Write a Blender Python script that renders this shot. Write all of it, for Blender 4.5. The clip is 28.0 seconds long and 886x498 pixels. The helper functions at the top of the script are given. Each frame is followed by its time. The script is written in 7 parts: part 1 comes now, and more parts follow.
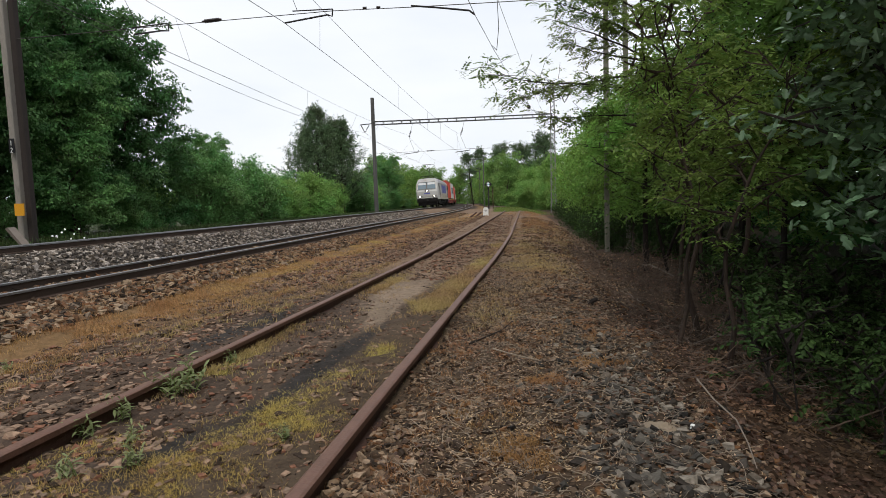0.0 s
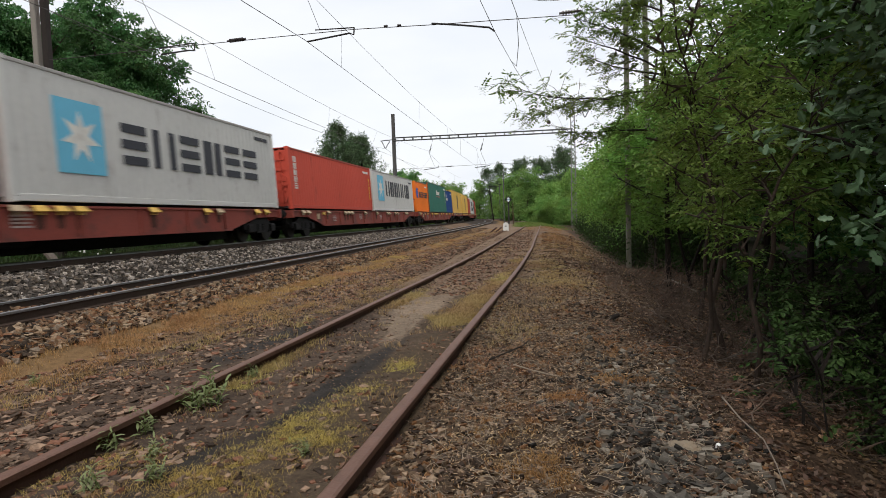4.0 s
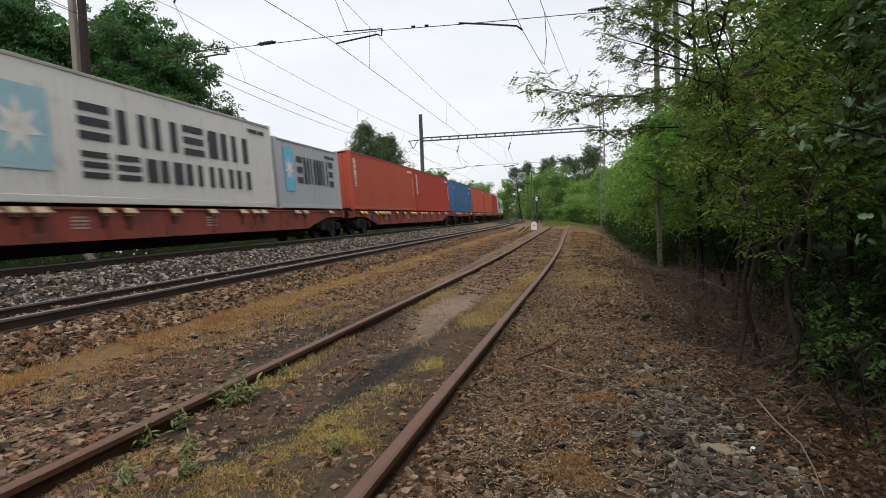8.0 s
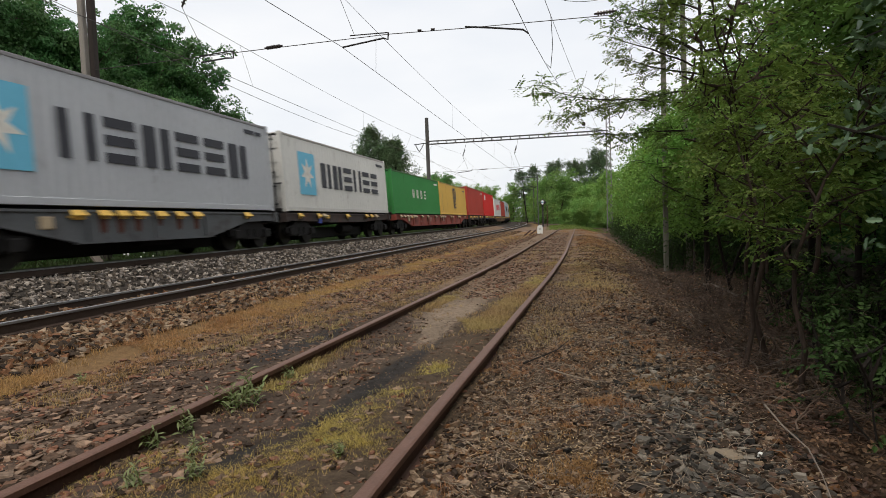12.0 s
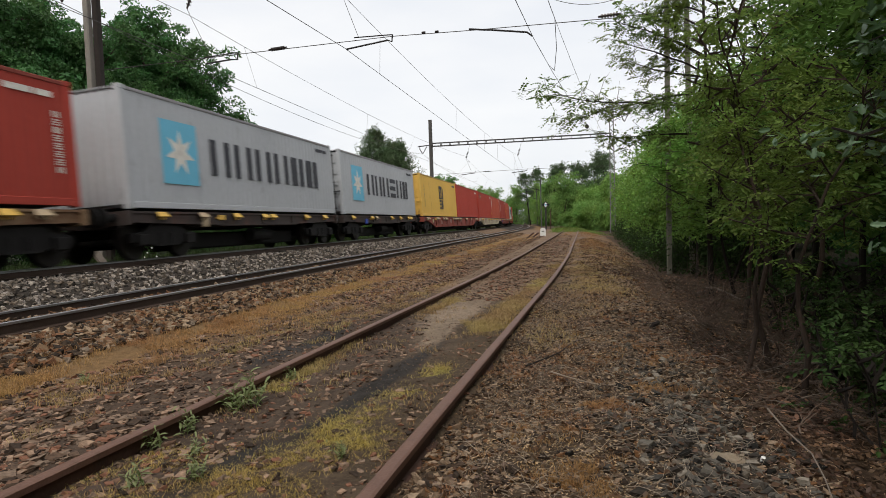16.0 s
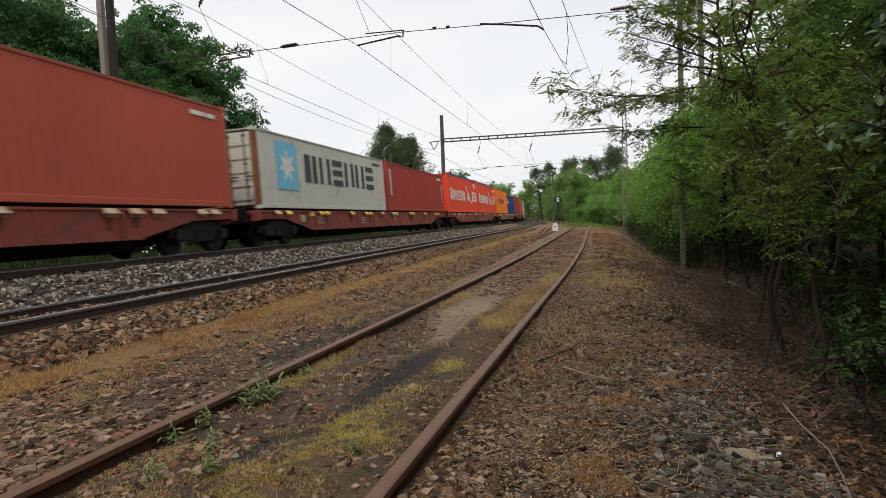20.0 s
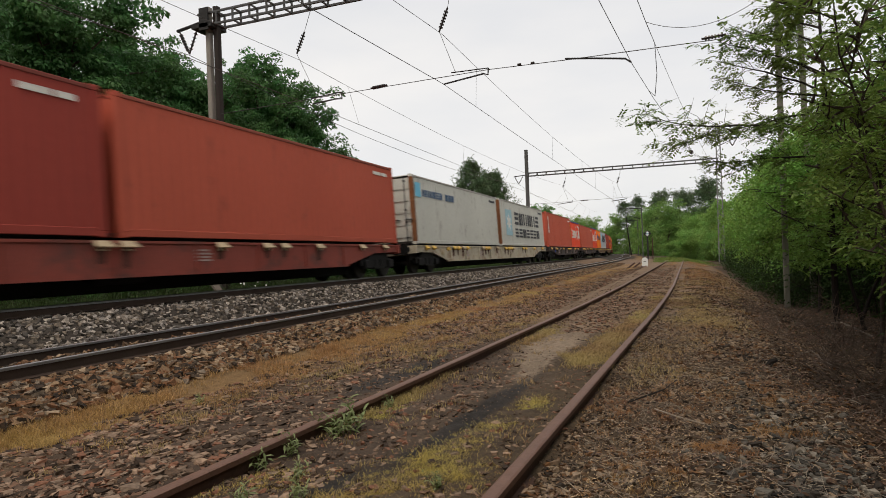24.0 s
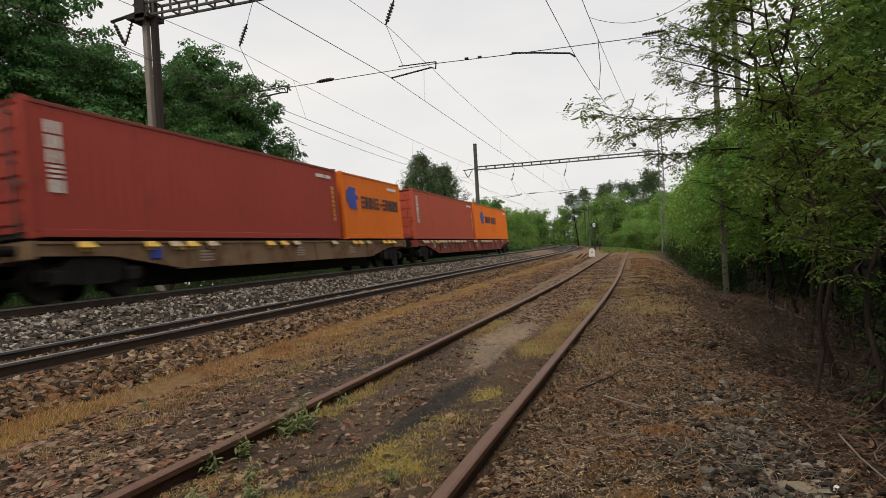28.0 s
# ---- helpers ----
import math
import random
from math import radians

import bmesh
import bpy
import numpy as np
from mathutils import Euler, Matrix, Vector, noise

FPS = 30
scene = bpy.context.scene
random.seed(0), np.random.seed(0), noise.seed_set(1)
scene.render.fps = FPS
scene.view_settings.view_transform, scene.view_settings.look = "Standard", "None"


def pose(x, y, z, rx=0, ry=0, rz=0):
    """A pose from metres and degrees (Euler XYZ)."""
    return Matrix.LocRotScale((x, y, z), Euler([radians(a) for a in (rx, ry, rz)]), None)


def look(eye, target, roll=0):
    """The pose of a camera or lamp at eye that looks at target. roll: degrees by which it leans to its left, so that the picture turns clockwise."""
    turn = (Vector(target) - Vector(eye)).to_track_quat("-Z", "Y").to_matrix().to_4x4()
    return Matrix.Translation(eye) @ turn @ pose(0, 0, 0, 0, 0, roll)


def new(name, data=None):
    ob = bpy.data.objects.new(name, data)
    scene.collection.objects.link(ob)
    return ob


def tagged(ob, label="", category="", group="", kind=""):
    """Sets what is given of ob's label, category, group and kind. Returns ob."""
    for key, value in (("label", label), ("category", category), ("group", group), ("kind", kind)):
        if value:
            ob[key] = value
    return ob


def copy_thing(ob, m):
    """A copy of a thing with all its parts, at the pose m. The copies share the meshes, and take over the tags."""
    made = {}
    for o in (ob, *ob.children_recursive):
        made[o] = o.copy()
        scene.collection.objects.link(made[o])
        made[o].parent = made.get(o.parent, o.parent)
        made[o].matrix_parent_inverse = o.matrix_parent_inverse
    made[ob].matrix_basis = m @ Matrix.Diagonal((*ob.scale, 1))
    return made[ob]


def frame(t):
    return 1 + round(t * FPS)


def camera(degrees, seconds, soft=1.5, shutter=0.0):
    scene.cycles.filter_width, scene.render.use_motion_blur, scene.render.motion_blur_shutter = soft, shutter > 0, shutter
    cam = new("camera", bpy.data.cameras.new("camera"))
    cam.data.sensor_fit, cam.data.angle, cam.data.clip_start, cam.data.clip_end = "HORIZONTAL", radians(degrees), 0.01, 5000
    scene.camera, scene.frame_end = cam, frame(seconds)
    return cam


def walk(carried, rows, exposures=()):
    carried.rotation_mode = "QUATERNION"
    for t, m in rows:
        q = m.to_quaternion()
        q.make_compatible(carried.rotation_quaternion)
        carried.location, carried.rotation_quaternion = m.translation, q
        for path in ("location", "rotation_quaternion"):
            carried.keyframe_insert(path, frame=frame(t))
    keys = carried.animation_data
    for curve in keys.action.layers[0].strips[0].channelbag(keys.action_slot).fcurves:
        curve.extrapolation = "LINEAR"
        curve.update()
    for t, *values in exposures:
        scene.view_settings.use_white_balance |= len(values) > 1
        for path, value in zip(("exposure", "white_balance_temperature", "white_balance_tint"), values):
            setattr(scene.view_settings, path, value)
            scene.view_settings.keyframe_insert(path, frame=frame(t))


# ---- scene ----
cam = camera(72.2, 28.0, soft=0.55, shutter=0.25)
PATH = [
    (0, 85.55, 1.6, 7.15),
    (0.5, 85.7, 1.63, 7.36),
    (1, 85.87, 1.56, 7.73),
    (1.5, 85.94, 1.34, 7.92),
    (2, 86.13, 1.62, 7.65),
    (2.5, 86.32, 1.52, 8.1),
    (3, 86.32, 1.68, 8.66),
    (3.5, 86.7, 1.65, 8.71),
    (5.5, 87.34, 1.69, 10.57),
    (6, 87.24, 1.54, 10.74),
    (6.5, 87.27, 1.74, 11.27),
    (7, 87.36, 1.95, 11.27),
    (7.5, 86.94, 1.79, 11.44),
    (8, 87.09, 1.95, 11.65),
    (8.5, 87.02, 1.89, 11.73),
    (9, 86.84, 1.61, 11.96),
    (9.5, 86.89, 1.85, 12.13),
    (10, 86.86, 1.86, 12.02),
    (10.5, 87.37, 1.74, 12.23),
    (11, 87.26, 1.82, 12.24),
    (11.5, 87.15, 1.71, 12.04),
    (12, 87.42, 1.85, 12.2),
    (12.5, 87.78, 1.76, 12.18),
    (14.5, 87.79, 1.54, 12.35),
    (15, 87.55, 1.6, 12.37),
    (15.5, 87.49, 1.63, 12.54),
    (16, 87.62, 1.57, 12.48),
    (16.5, 87.7, 1.5, 12.88),
    (17, 87.3, 1.64, 12.73),
    (17.5, 87.53, 1.54, 12.65),
    (18, 87.79, 1.48, 13.03),
    (18.5, 87.99, 1.51, 13.41),
    (19, 87.72, 1.63, 13.62),
    (19.5, 87.51, 1.66, 13.91),
    (20, 87.24, 1.9, 13.6),
    (20.5, 87.62, 1.84, 13.59),
    (21, 88.14, 1.94, 14.52),
    (21.5, 88.31, 1.86, 15.2),
    (22, 89.3, 1.8, 16.78),
    (22.2, 89.75, 1.93, 18.28),
    (22.5, 90.56, 2.2, 21.2),
    (22.9, 91.0, 2.15, 22.9),
    (23.5, 91.0, 1.95, 22.6),
    (24.5, 90.49, 1.72, 20.03),
    (25, 90.95, 2.0, 19.0),
    (25.5, 90.32, 2.5, 18.79),
    (26, 90.18, 2.56, 17.63),
    (26.5, 90.22, 2.69, 17.02),
    (27, 90.09, 2.8, 16.81),
    (27.5, 90.01, 2.88, 16.74),
    (28, 89.99, 2.85, 16.91),
]
EYE = (0.0, 0.0, 1.07)
walk(cam, [(t, pose(*EYE, *a)) for t, *a in PATH], exposures=[(0.0, 0.35, 6700, 10), (3.5, 0.35, 6750, 10), (6.0, 0.32, 6800, 10), (10.0, 0.3, 6900, 10), (21.0, 0.26, 7050, 10), (24.5, 0.16, 7300, 11), (28.0, 0.14, 7400, 11)])

# ---- world and sun: an overcast summer day ----
world = bpy.data.worlds.new("sky")
scene.world = world
world.use_nodes = True
_n = world.node_tree.nodes
_l = world.node_tree.links
_n.clear()
_out = _n.new("ShaderNodeOutputWorld")
_mix = _n.new("ShaderNodeMixShader")
_mix.inputs[0].default_value = 0.86
_sky = _n.new("ShaderNodeTexSky")
_sky.sky_type = "NISHITA"
_sky.sun_disc = False
_sky.sun_elevation = radians(59)
_sky.sun_rotation = radians(177)
_sky.dust_density = 3.0
_b1 = _n.new("ShaderNodeBackground")
_b1.inputs[1].default_value = 0.1
_l.new(_sky.outputs[0], _b1.inputs[0])
_tc = _n.new("ShaderNodeTexCoord")
_mp = _n.new("ShaderNodeMapping")
_mp.inputs["Scale"].default_value = (1.2, 1.2, 4.0)
_nz = _n.new("ShaderNodeTexNoise")
_nz.inputs["Scale"].default_value = 2.2
_nz.inputs["Detail"].default_value = 5
_rp = _n.new("ShaderNodeValToRGB")
_rp.color_ramp.elements[0].position = 0.3
_rp.color_ramp.elements[0].color = (0.70, 0.75, 0.835, 1)
_rp.color_ramp.elements[1].position = 0.72
_rp.color_ramp.elements[1].color = (0.825, 0.855, 0.905, 1)
_b2 = _n.new("ShaderNodeBackground")
_b2.inputs[1].default_value = 1.05
_l.new(_tc.outputs["Generated"], _mp.inputs[0])
_l.new(_mp.outputs[0], _nz.inputs["Vector"])
_l.new(_nz.outputs[0], _rp.inputs[0])
_l.new(_rp.outputs[0], _b2.inputs[0])
_l.new(_b1.outputs[0], _mix.inputs[1])
_l.new(_b2.outputs[0], _mix.inputs[2])
_l.new(_mix.outputs[0], _out.inputs[0])
_sd = bpy.data.lights.new("sun", "SUN")
_sd.energy = 1.3
_sd.angle = radians(20)
_sd.color = (1.0, 0.96, 0.9)
sun = new("sun", _sd)
sun.matrix_world = look((2, -36, 60), (0, 0, 0))

# ---- mesh and material helpers ----
rng = np.random.default_rng(7)


class MB:
    """A mesh in the making: lists of corners and faces."""

    def __init__(self):
        self.v, self.f = [], []

    def add(self, vs, fs):
        k = len(self.v)
        self.v.extend([tuple(p) for p in vs])
        self.f.extend([tuple(i + k for i in q) for q in fs])
        return self

    def box(self, x0, x1, y0, y1, z0, z1, c=0.0):
        """A box; c chamfers its long edges in the x-z section."""
        if c <= 0:
            vs = [(x, y, z) for z in (z0, z1) for y in (y0, y1) for x in (x0, x1)]
            return self.add(vs, [(0, 2, 3, 1), (4, 5, 7, 6), (0, 1, 5, 4), (2, 6, 7, 3), (0, 4, 6, 2), (1, 3, 7, 5)])
        sec = [(x0 + c, z0), (x1 - c, z0), (x1, z0 + c), (x1, z1 - c), (x1 - c, z1), (x0 + c, z1), (x0, z1 - c), (x0, z0 + c)]
        return self.sweep(sec, y0, y1)

    def sweep(self, sec, y0, y1):
        """A section in x-z drawn along y."""
        n = len(sec)
        vs = [(x, y0, z) for x, z in sec] + [(x, y1, z) for x, z in sec]
        fs = [(i, i + n, (i + 1) % n + n, (i + 1) % n) for i in range(n)]
        return self.add(vs, fs + [tuple(range(n)), tuple(range(2 * n - 1, n - 1, -1))])

    def slab(self, sec, x0, x1):
        """A section in y-z drawn along x."""
        n = len(sec)
        vs = [(x0, y, z) for y, z in sec] + [(x1, y, z) for y, z in sec]
        fs = [(i, (i + 1) % n, (i + 1) % n + n, i + n) for i in range(n)]
        return self.add(vs, fs + [tuple(range(n - 1, -1, -1)), tuple(range(n, 2 * n))])

    def tube(self, pts, r, n=6, r1=None, cap=True):
        """A round rod along points, tapering from r to r1."""
        pts = [Vector(p) for p in pts]
        r1 = r if r1 is None else r1
        k, m = len(self.v), len(pts)
        prev = None
        for i, p in enumerate(pts):
            d = (pts[min(i + 1, m - 1)] - pts[max(i - 1, 0)]).normalized()
            a = d.orthogonal().normalized() if prev is None else (prev - d * prev.dot(d)).normalized()
            prev = a
            b = d.cross(a)
            q = r + (r1 - r) * i / max(m - 1, 1)
            for j in range(n):
                w = 2 * math.pi * j / n
                self.v.append(tuple(p + a * (q * math.cos(w)) + b * (q * math.sin(w))))
        for i in range(m - 1):
            for j in range(n):
                self.f.append((k + i * n + j, k + i * n + (j + 1) % n, k + (i + 1) * n + (j + 1) % n, k + (i + 1) * n + j))
        if cap:
            self.f.append(tuple(range(k + n - 1, k - 1, -1)))
            self.f.append(tuple(range(k + (m - 1) * n, k + m * n)))
        return self

    def mesh(self, name, material, smooth=False):
        me = bpy.data.meshes.new(name)
        me.from_pydata(self.v, [], self.f)
        if material:
            me.materials.append(material)
        if smooth:
            me.shade_smooth()
        me.update()
        return me


def raw_mesh(name, verts, faces, material, smooth=False):
    """A mesh straight from arrays; all faces have the same number of corners."""
    verts, faces = np.asarray(verts, np.float32), np.asarray(faces, np.int32)
    me = bpy.data.meshes.new(name)
    k = faces.shape[1]
    me.vertices.add(len(verts))
    me.vertices.foreach_set("co", verts.ravel())
    me.loops.add(faces.size)
    me.loops.foreach_set("vertex_index", faces.ravel())
    me.polygons.add(len(faces))
    me.polygons.foreach_set("loop_start", np.arange(0, faces.size, k, dtype=np.int32))
    me.polygons.foreach_set("use_smooth", np.full(len(faces), smooth))
    me.update(calc_edges=True)
    me.materials.append(material)
    return me


def thing(name, label, category, group="", kind="", m=None):
    ob = tagged(new(name), label, category, group, kind)
    if m is not None:
        ob.matrix_basis = m
    return ob


def part(name, geo, material, parent, label="", m=None, smooth=False):
    """One mesh object under a thing or a part."""
    me = geo.mesh(name, material, smooth) if isinstance(geo, MB) else geo
    ob = new(name, me)
    if isinstance(geo, bpy.types.Mesh) and material:
        ob.material_slots[0].link = "OBJECT"
        ob.material_slots[0].material = material
    ob.parent = parent
    if m is not None:
        ob.matrix_basis = m
    if label:
        ob["label"] = label
    return ob


def mat(name, col, rough=0.7, metal=0.0, var=0.2, scale=2.0, fine=30.0, bump=0.2, dirt=None, island=0.0, each=0.0, stretch=(1, 1, 1), spec=0.3):
    """A paint, metal, wood or stone: colour that varies at two scales, fine relief, and dirt as (colour, share, scale)."""
    m = bpy.data.materials.new(name)
    m.use_nodes = True
    nt, nn, ll = m.node_tree, m.node_tree.nodes, m.node_tree.links
    bs = nn["Principled BSDF"]
    bs.inputs["Roughness"].default_value = rough
    bs.inputs["Metallic"].default_value = metal
    bs.inputs["Specular IOR Level"].default_value = spec
    tc = nn.new("ShaderNodeTexCoord")
    mp = nn.new("ShaderNodeMapping")
    mp.inputs["Scale"].default_value = stretch
    ll.new(tc.outputs["Object"], mp.inputs[0])
    n1 = nn.new("ShaderNodeTexNoise")
    n1.inputs["Scale"].default_value = scale
    n1.inputs["Detail"].default_value = 5
    n2 = nn.new("ShaderNodeTexNoise")
    n2.inputs["Scale"].default_value = fine
    n2.inputs["Detail"].default_value = 4
    for q in (n1, n2):
        ll.new(mp.outputs[0], q.inputs["Vector"])
    add = nn.new("ShaderNodeMath")
    add.operation = "ADD"
    ll.new(n1.outputs[0], add.inputs[0])
    ll.new(n2.outputs[0], add.inputs[1])
    last = add.outputs[0]
    if island or each:
        src = nn.new("ShaderNodeNewGeometry").outputs["Random Per Island"] if island else nn.new("ShaderNodeObjectInfo").outputs["Random"]
        ma = nn.new("ShaderNodeMath")
        ma.operation = "MULTIPLY_ADD"
        ll.new(src, ma.inputs[0])
        ma.inputs[1].default_value = (island or each) / max(var, 0.01)
        ma.inputs[2].default_value = -0.5 * (island or each) / max(var, 0.01)
        a2 = nn.new("ShaderNodeMath")
        a2.operation = "ADD"
        ll.new(last, a2.inputs[0])
        ll.new(ma.outputs[0], a2.inputs[1])
        last = a2.outputs[0]
    rg = nn.new("ShaderNodeMapRange")
    rg.inputs["From Min"].default_value = 0.0
    rg.inputs["From Max"].default_value = 2.0
    rg.inputs["To Min"].default_value = 1 - 2 * var
    rg.inputs["To Max"].default_value = 1 + 2 * var
    rg.clamp = False
    ll.new(last, rg.inputs[0])
    hs = nn.new("ShaderNodeHueSaturation")
    hs.inputs["Color"].default_value = (*col, 1)
    ll.new(rg.outputs[0], hs.inputs["Value"])
    colour = hs.outputs[0]
    if dirt:
        dn = nn.new("ShaderNodeTexNoise")
        dn.inputs["Scale"].default_value = dirt[2]
        dn.inputs["Detail"].default_value = 8
        dn.inputs["Roughness"].default_value = 0.7
        ll.new(mp.outputs[0], dn.inputs["Vector"])
        dr = nn.new("ShaderNodeMapRange")
        dr.inputs["From Min"].default_value = 0.62 - 0.3 * dirt[1]
        dr.inputs["From Max"].default_value = 0.82 - 0.3 * dirt[1]
        ll.new(dn.outputs[0], dr.inputs[0])
        mx = nn.new("ShaderNodeMix")
        mx.data_type = "RGBA"
        ll.new(dr.outputs[0], mx.inputs["Factor"])
        ll.new(colour, mx.inputs["A"])
        mx.inputs["B"].default_value = (*dirt[0], 1)
        colour = mx.outputs["Result"]
    ll.new(colour, bs.inputs["Base Color"])
    if bump:
        bp = nn.new("ShaderNodeBump")
        bp.inputs["Strength"].default_value = bump
        bp.inputs["Distance"].default_value = 0.01
        ll.new(n2.outputs[0], bp.inputs["Height"])
        ll.new(bp.outputs[0], bs.inputs["Normal"])
    return m


def leaf_mat(name, col, var=0.5, hue=0.03, through_light=0.35, rough=0.55, spec=0.25):
    """Leaves: each its own shade, light passes through them in part."""
    m = bpy.data.materials.new(name)
    m.use_nodes = True
    nn, ll = m.node_tree.nodes, m.node_tree.links
    bs = nn["Principled BSDF"]
    bs.inputs["Roughness"].default_value = rough
    bs.inputs["Specular IOR Level"].default_value = spec
    ge = nn.new("ShaderNodeNewGeometry")
    wn = nn.new("ShaderNodeTexWhiteNoise")
    wn.noise_dimensions = "1D"
    ll.new(ge.outputs["Random Per Island"], wn.inputs["W"])
    tc = nn.new("ShaderNodeTexCoord")
    nz = nn.new("ShaderNodeTexNoise")
    nz.inputs["Scale"].default_value = 0.6
    nz.inputs["Detail"].default_value = 3
    ll.new(tc.outputs["Object"], nz.inputs["Vector"])
    ad = nn.new("ShaderNodeMath")
    ll.new(wn.outputs["Value"], ad.inputs[0])
    ll.new(nz.outputs[0], ad.inputs[1])
    vr = nn.new("ShaderNodeMapRange")
    vr.inputs["From Min"].default_value, vr.inputs["From Max"].default_value = 0.2, 1.6
    vr.inputs["To Min"].default_value, vr.inputs["To Max"].default_value = 1 - var, 1 + var
    ll.new(ad.outputs[0], vr.inputs[0])
    hr = nn.new("ShaderNodeMapRange")
    hr.inputs["From Min"].default_value, hr.inputs["From Max"].default_value = 0.25, 0.75
    hr.inputs["To Min"].default_value, hr.inputs["To Max"].default_value = 0.5 - hue, 0.5 + hue
    ll.new(nz.outputs[0], hr.inputs[0])
    hs = nn.new("ShaderNodeHueSaturation")
    hs.inputs["Color"].default_value = (*col, 1)
    ll.new(vr.outputs[0], hs.inputs["Value"])
    ll.new(hr.outputs[0], hs.inputs["Hue"])
    ll.new(hs.outputs[0], bs.inputs["Base Color"])
    tr = nn.new("ShaderNodeBsdfTranslucent")
    ll.new(hs.outputs[0], tr.inputs[0])
    mx = nn.new("ShaderNodeMixShader")
    mx.inputs[0].default_value = through_light
    ll.new(bs.outputs[0], mx.inputs[1])
    ll.new(tr.outputs[0], mx.inputs[2])
    ll.new(mx.outputs[0], nn["Material Output"].inputs[0])
    return m


def glow_mat(name, col, strength):
    m = bpy.data.materials.new(name)
    m.use_nodes = True
    bs = m.node_tree.nodes["Principled BSDF"]
    bs.inputs["Base Color"].default_value = (*col, 1)
    bs.inputs["Emission Color"].default_value = (*col, 1)
    bs.inputs["Emission Strength"].default_value = strength
    return m


# ---- the lie of the land ----
CURVE_AT, RADIUS, CANT = 40.0, 1100.0, 3.05
SIDING = ((-6, -1.78), (2.2, -1.62), (4.5, -1.5), (7.5, -1.4), (11, -1.24), (17, -1.08), (28, -0.97), (60, -0.72), (70, -0.66))
X1, Z1 = -7.05, 0.06     # near main track: middle, top of rail
X2, Z2 = -11.22, 0.36    # far main track


def shift(y):
    """How far the line has swung to the left at y."""
    y = np.asarray(y, float)
    a = np.clip((y - CURVE_AT) / RADIUS, 0, 0.9)
    return RADIUS * (1 - np.sqrt(1 - a * a))


def along(s, x0):
    """Place and heading on a main track that has its middle at x0, s metres up the line."""
    if s <= CURVE_AT:
        return x0, s, 0.0
    r = RADIUS + x0 * -0.0 - (X2 - x0)
    a = (s - CURVE_AT) / r
    return x0 - r * (1 - math.cos(a)), CURVE_AT + r * math.sin(a), math.degrees(a)


def siding_x(y):
    return np.interp(y, [p[0] for p in SIDING], [p[1] for p in SIDING])


PROFILE = ((-400, -1.5), (-40, -0.4), (-19, -0.1), (-15.5, -0.05), (-13.4, 0.14), (-12.9, 0.17), (-9.75, 0.21), (-9.3, 0.12), (-8.75, -0.13),
           (-5.55, -0.08), (-5.1, -0.13), (-4.5, -0.2), (-3.6, -0.17), (-2.9, -0.10), (-0.1, -0.10), (0.5, -0.09), (0.95, -0.12), (1.5, -0.28), (2.3, -0.46), (3.2, -0.5), (6, -0.42), (40, 0.5), (400, 4))


def ground_z(x, y):
    """Height of the bare ground, with small humps."""
    x, y = np.asarray(x, float), np.asarray(y, float)
    xm = x + shift(y)
    z = np.interp(xm, [p[0] for p in PROFILE], [p[1] for p in PROFILE])
    h = 0.016 * np.sin(2.3 * x + 1.1 * y) * np.sin(1.7 * y - 0.6 * x) + 0.012 * np.sin(5.1 * x - 3.3 * y) + 0.008 * np.sin(9.7 * x + 4.1) * np.sin(8.3 * y)
    return z + h * np.where((xm > -13.2) & (xm < -5.3), 0.6, 1.0)


def on_ground(x, y, up=0.0):
    return Vector((x, y, float(ground_z(x, y)) + up))

# ---- materials ----
RAIL_RUST = mat("rail_rust", (0.082, 0.043, 0.031), 0.75, 0.2, 0.25, 6, 60, 0.3, dirt=((0.05, 0.035, 0.03), 0.3, 9))
RAIL_DARK = mat("rail_dark", (0.058, 0.037, 0.027), 0.8, 0.1, 0.25, 5, 60, 0.3)
RAIL_SHINE = mat("rail_shine", (0.32, 0.32, 0.33), 0.42, 0.8, 0.1, 5, 80, 0.05)
RAIL_WORN = mat("rail_worn", (0.16, 0.087, 0.063), 0.6, 0.3, 0.2, 7, 70, 0.2, dirt=((0.12, 0.07, 0.05), 0.4, 12))
SLEEPER = mat("sleeper_concrete", (0.2, 0.18, 0.16), 0.9, 0, 0.2, 3, 40, 0.3, each=0.1)


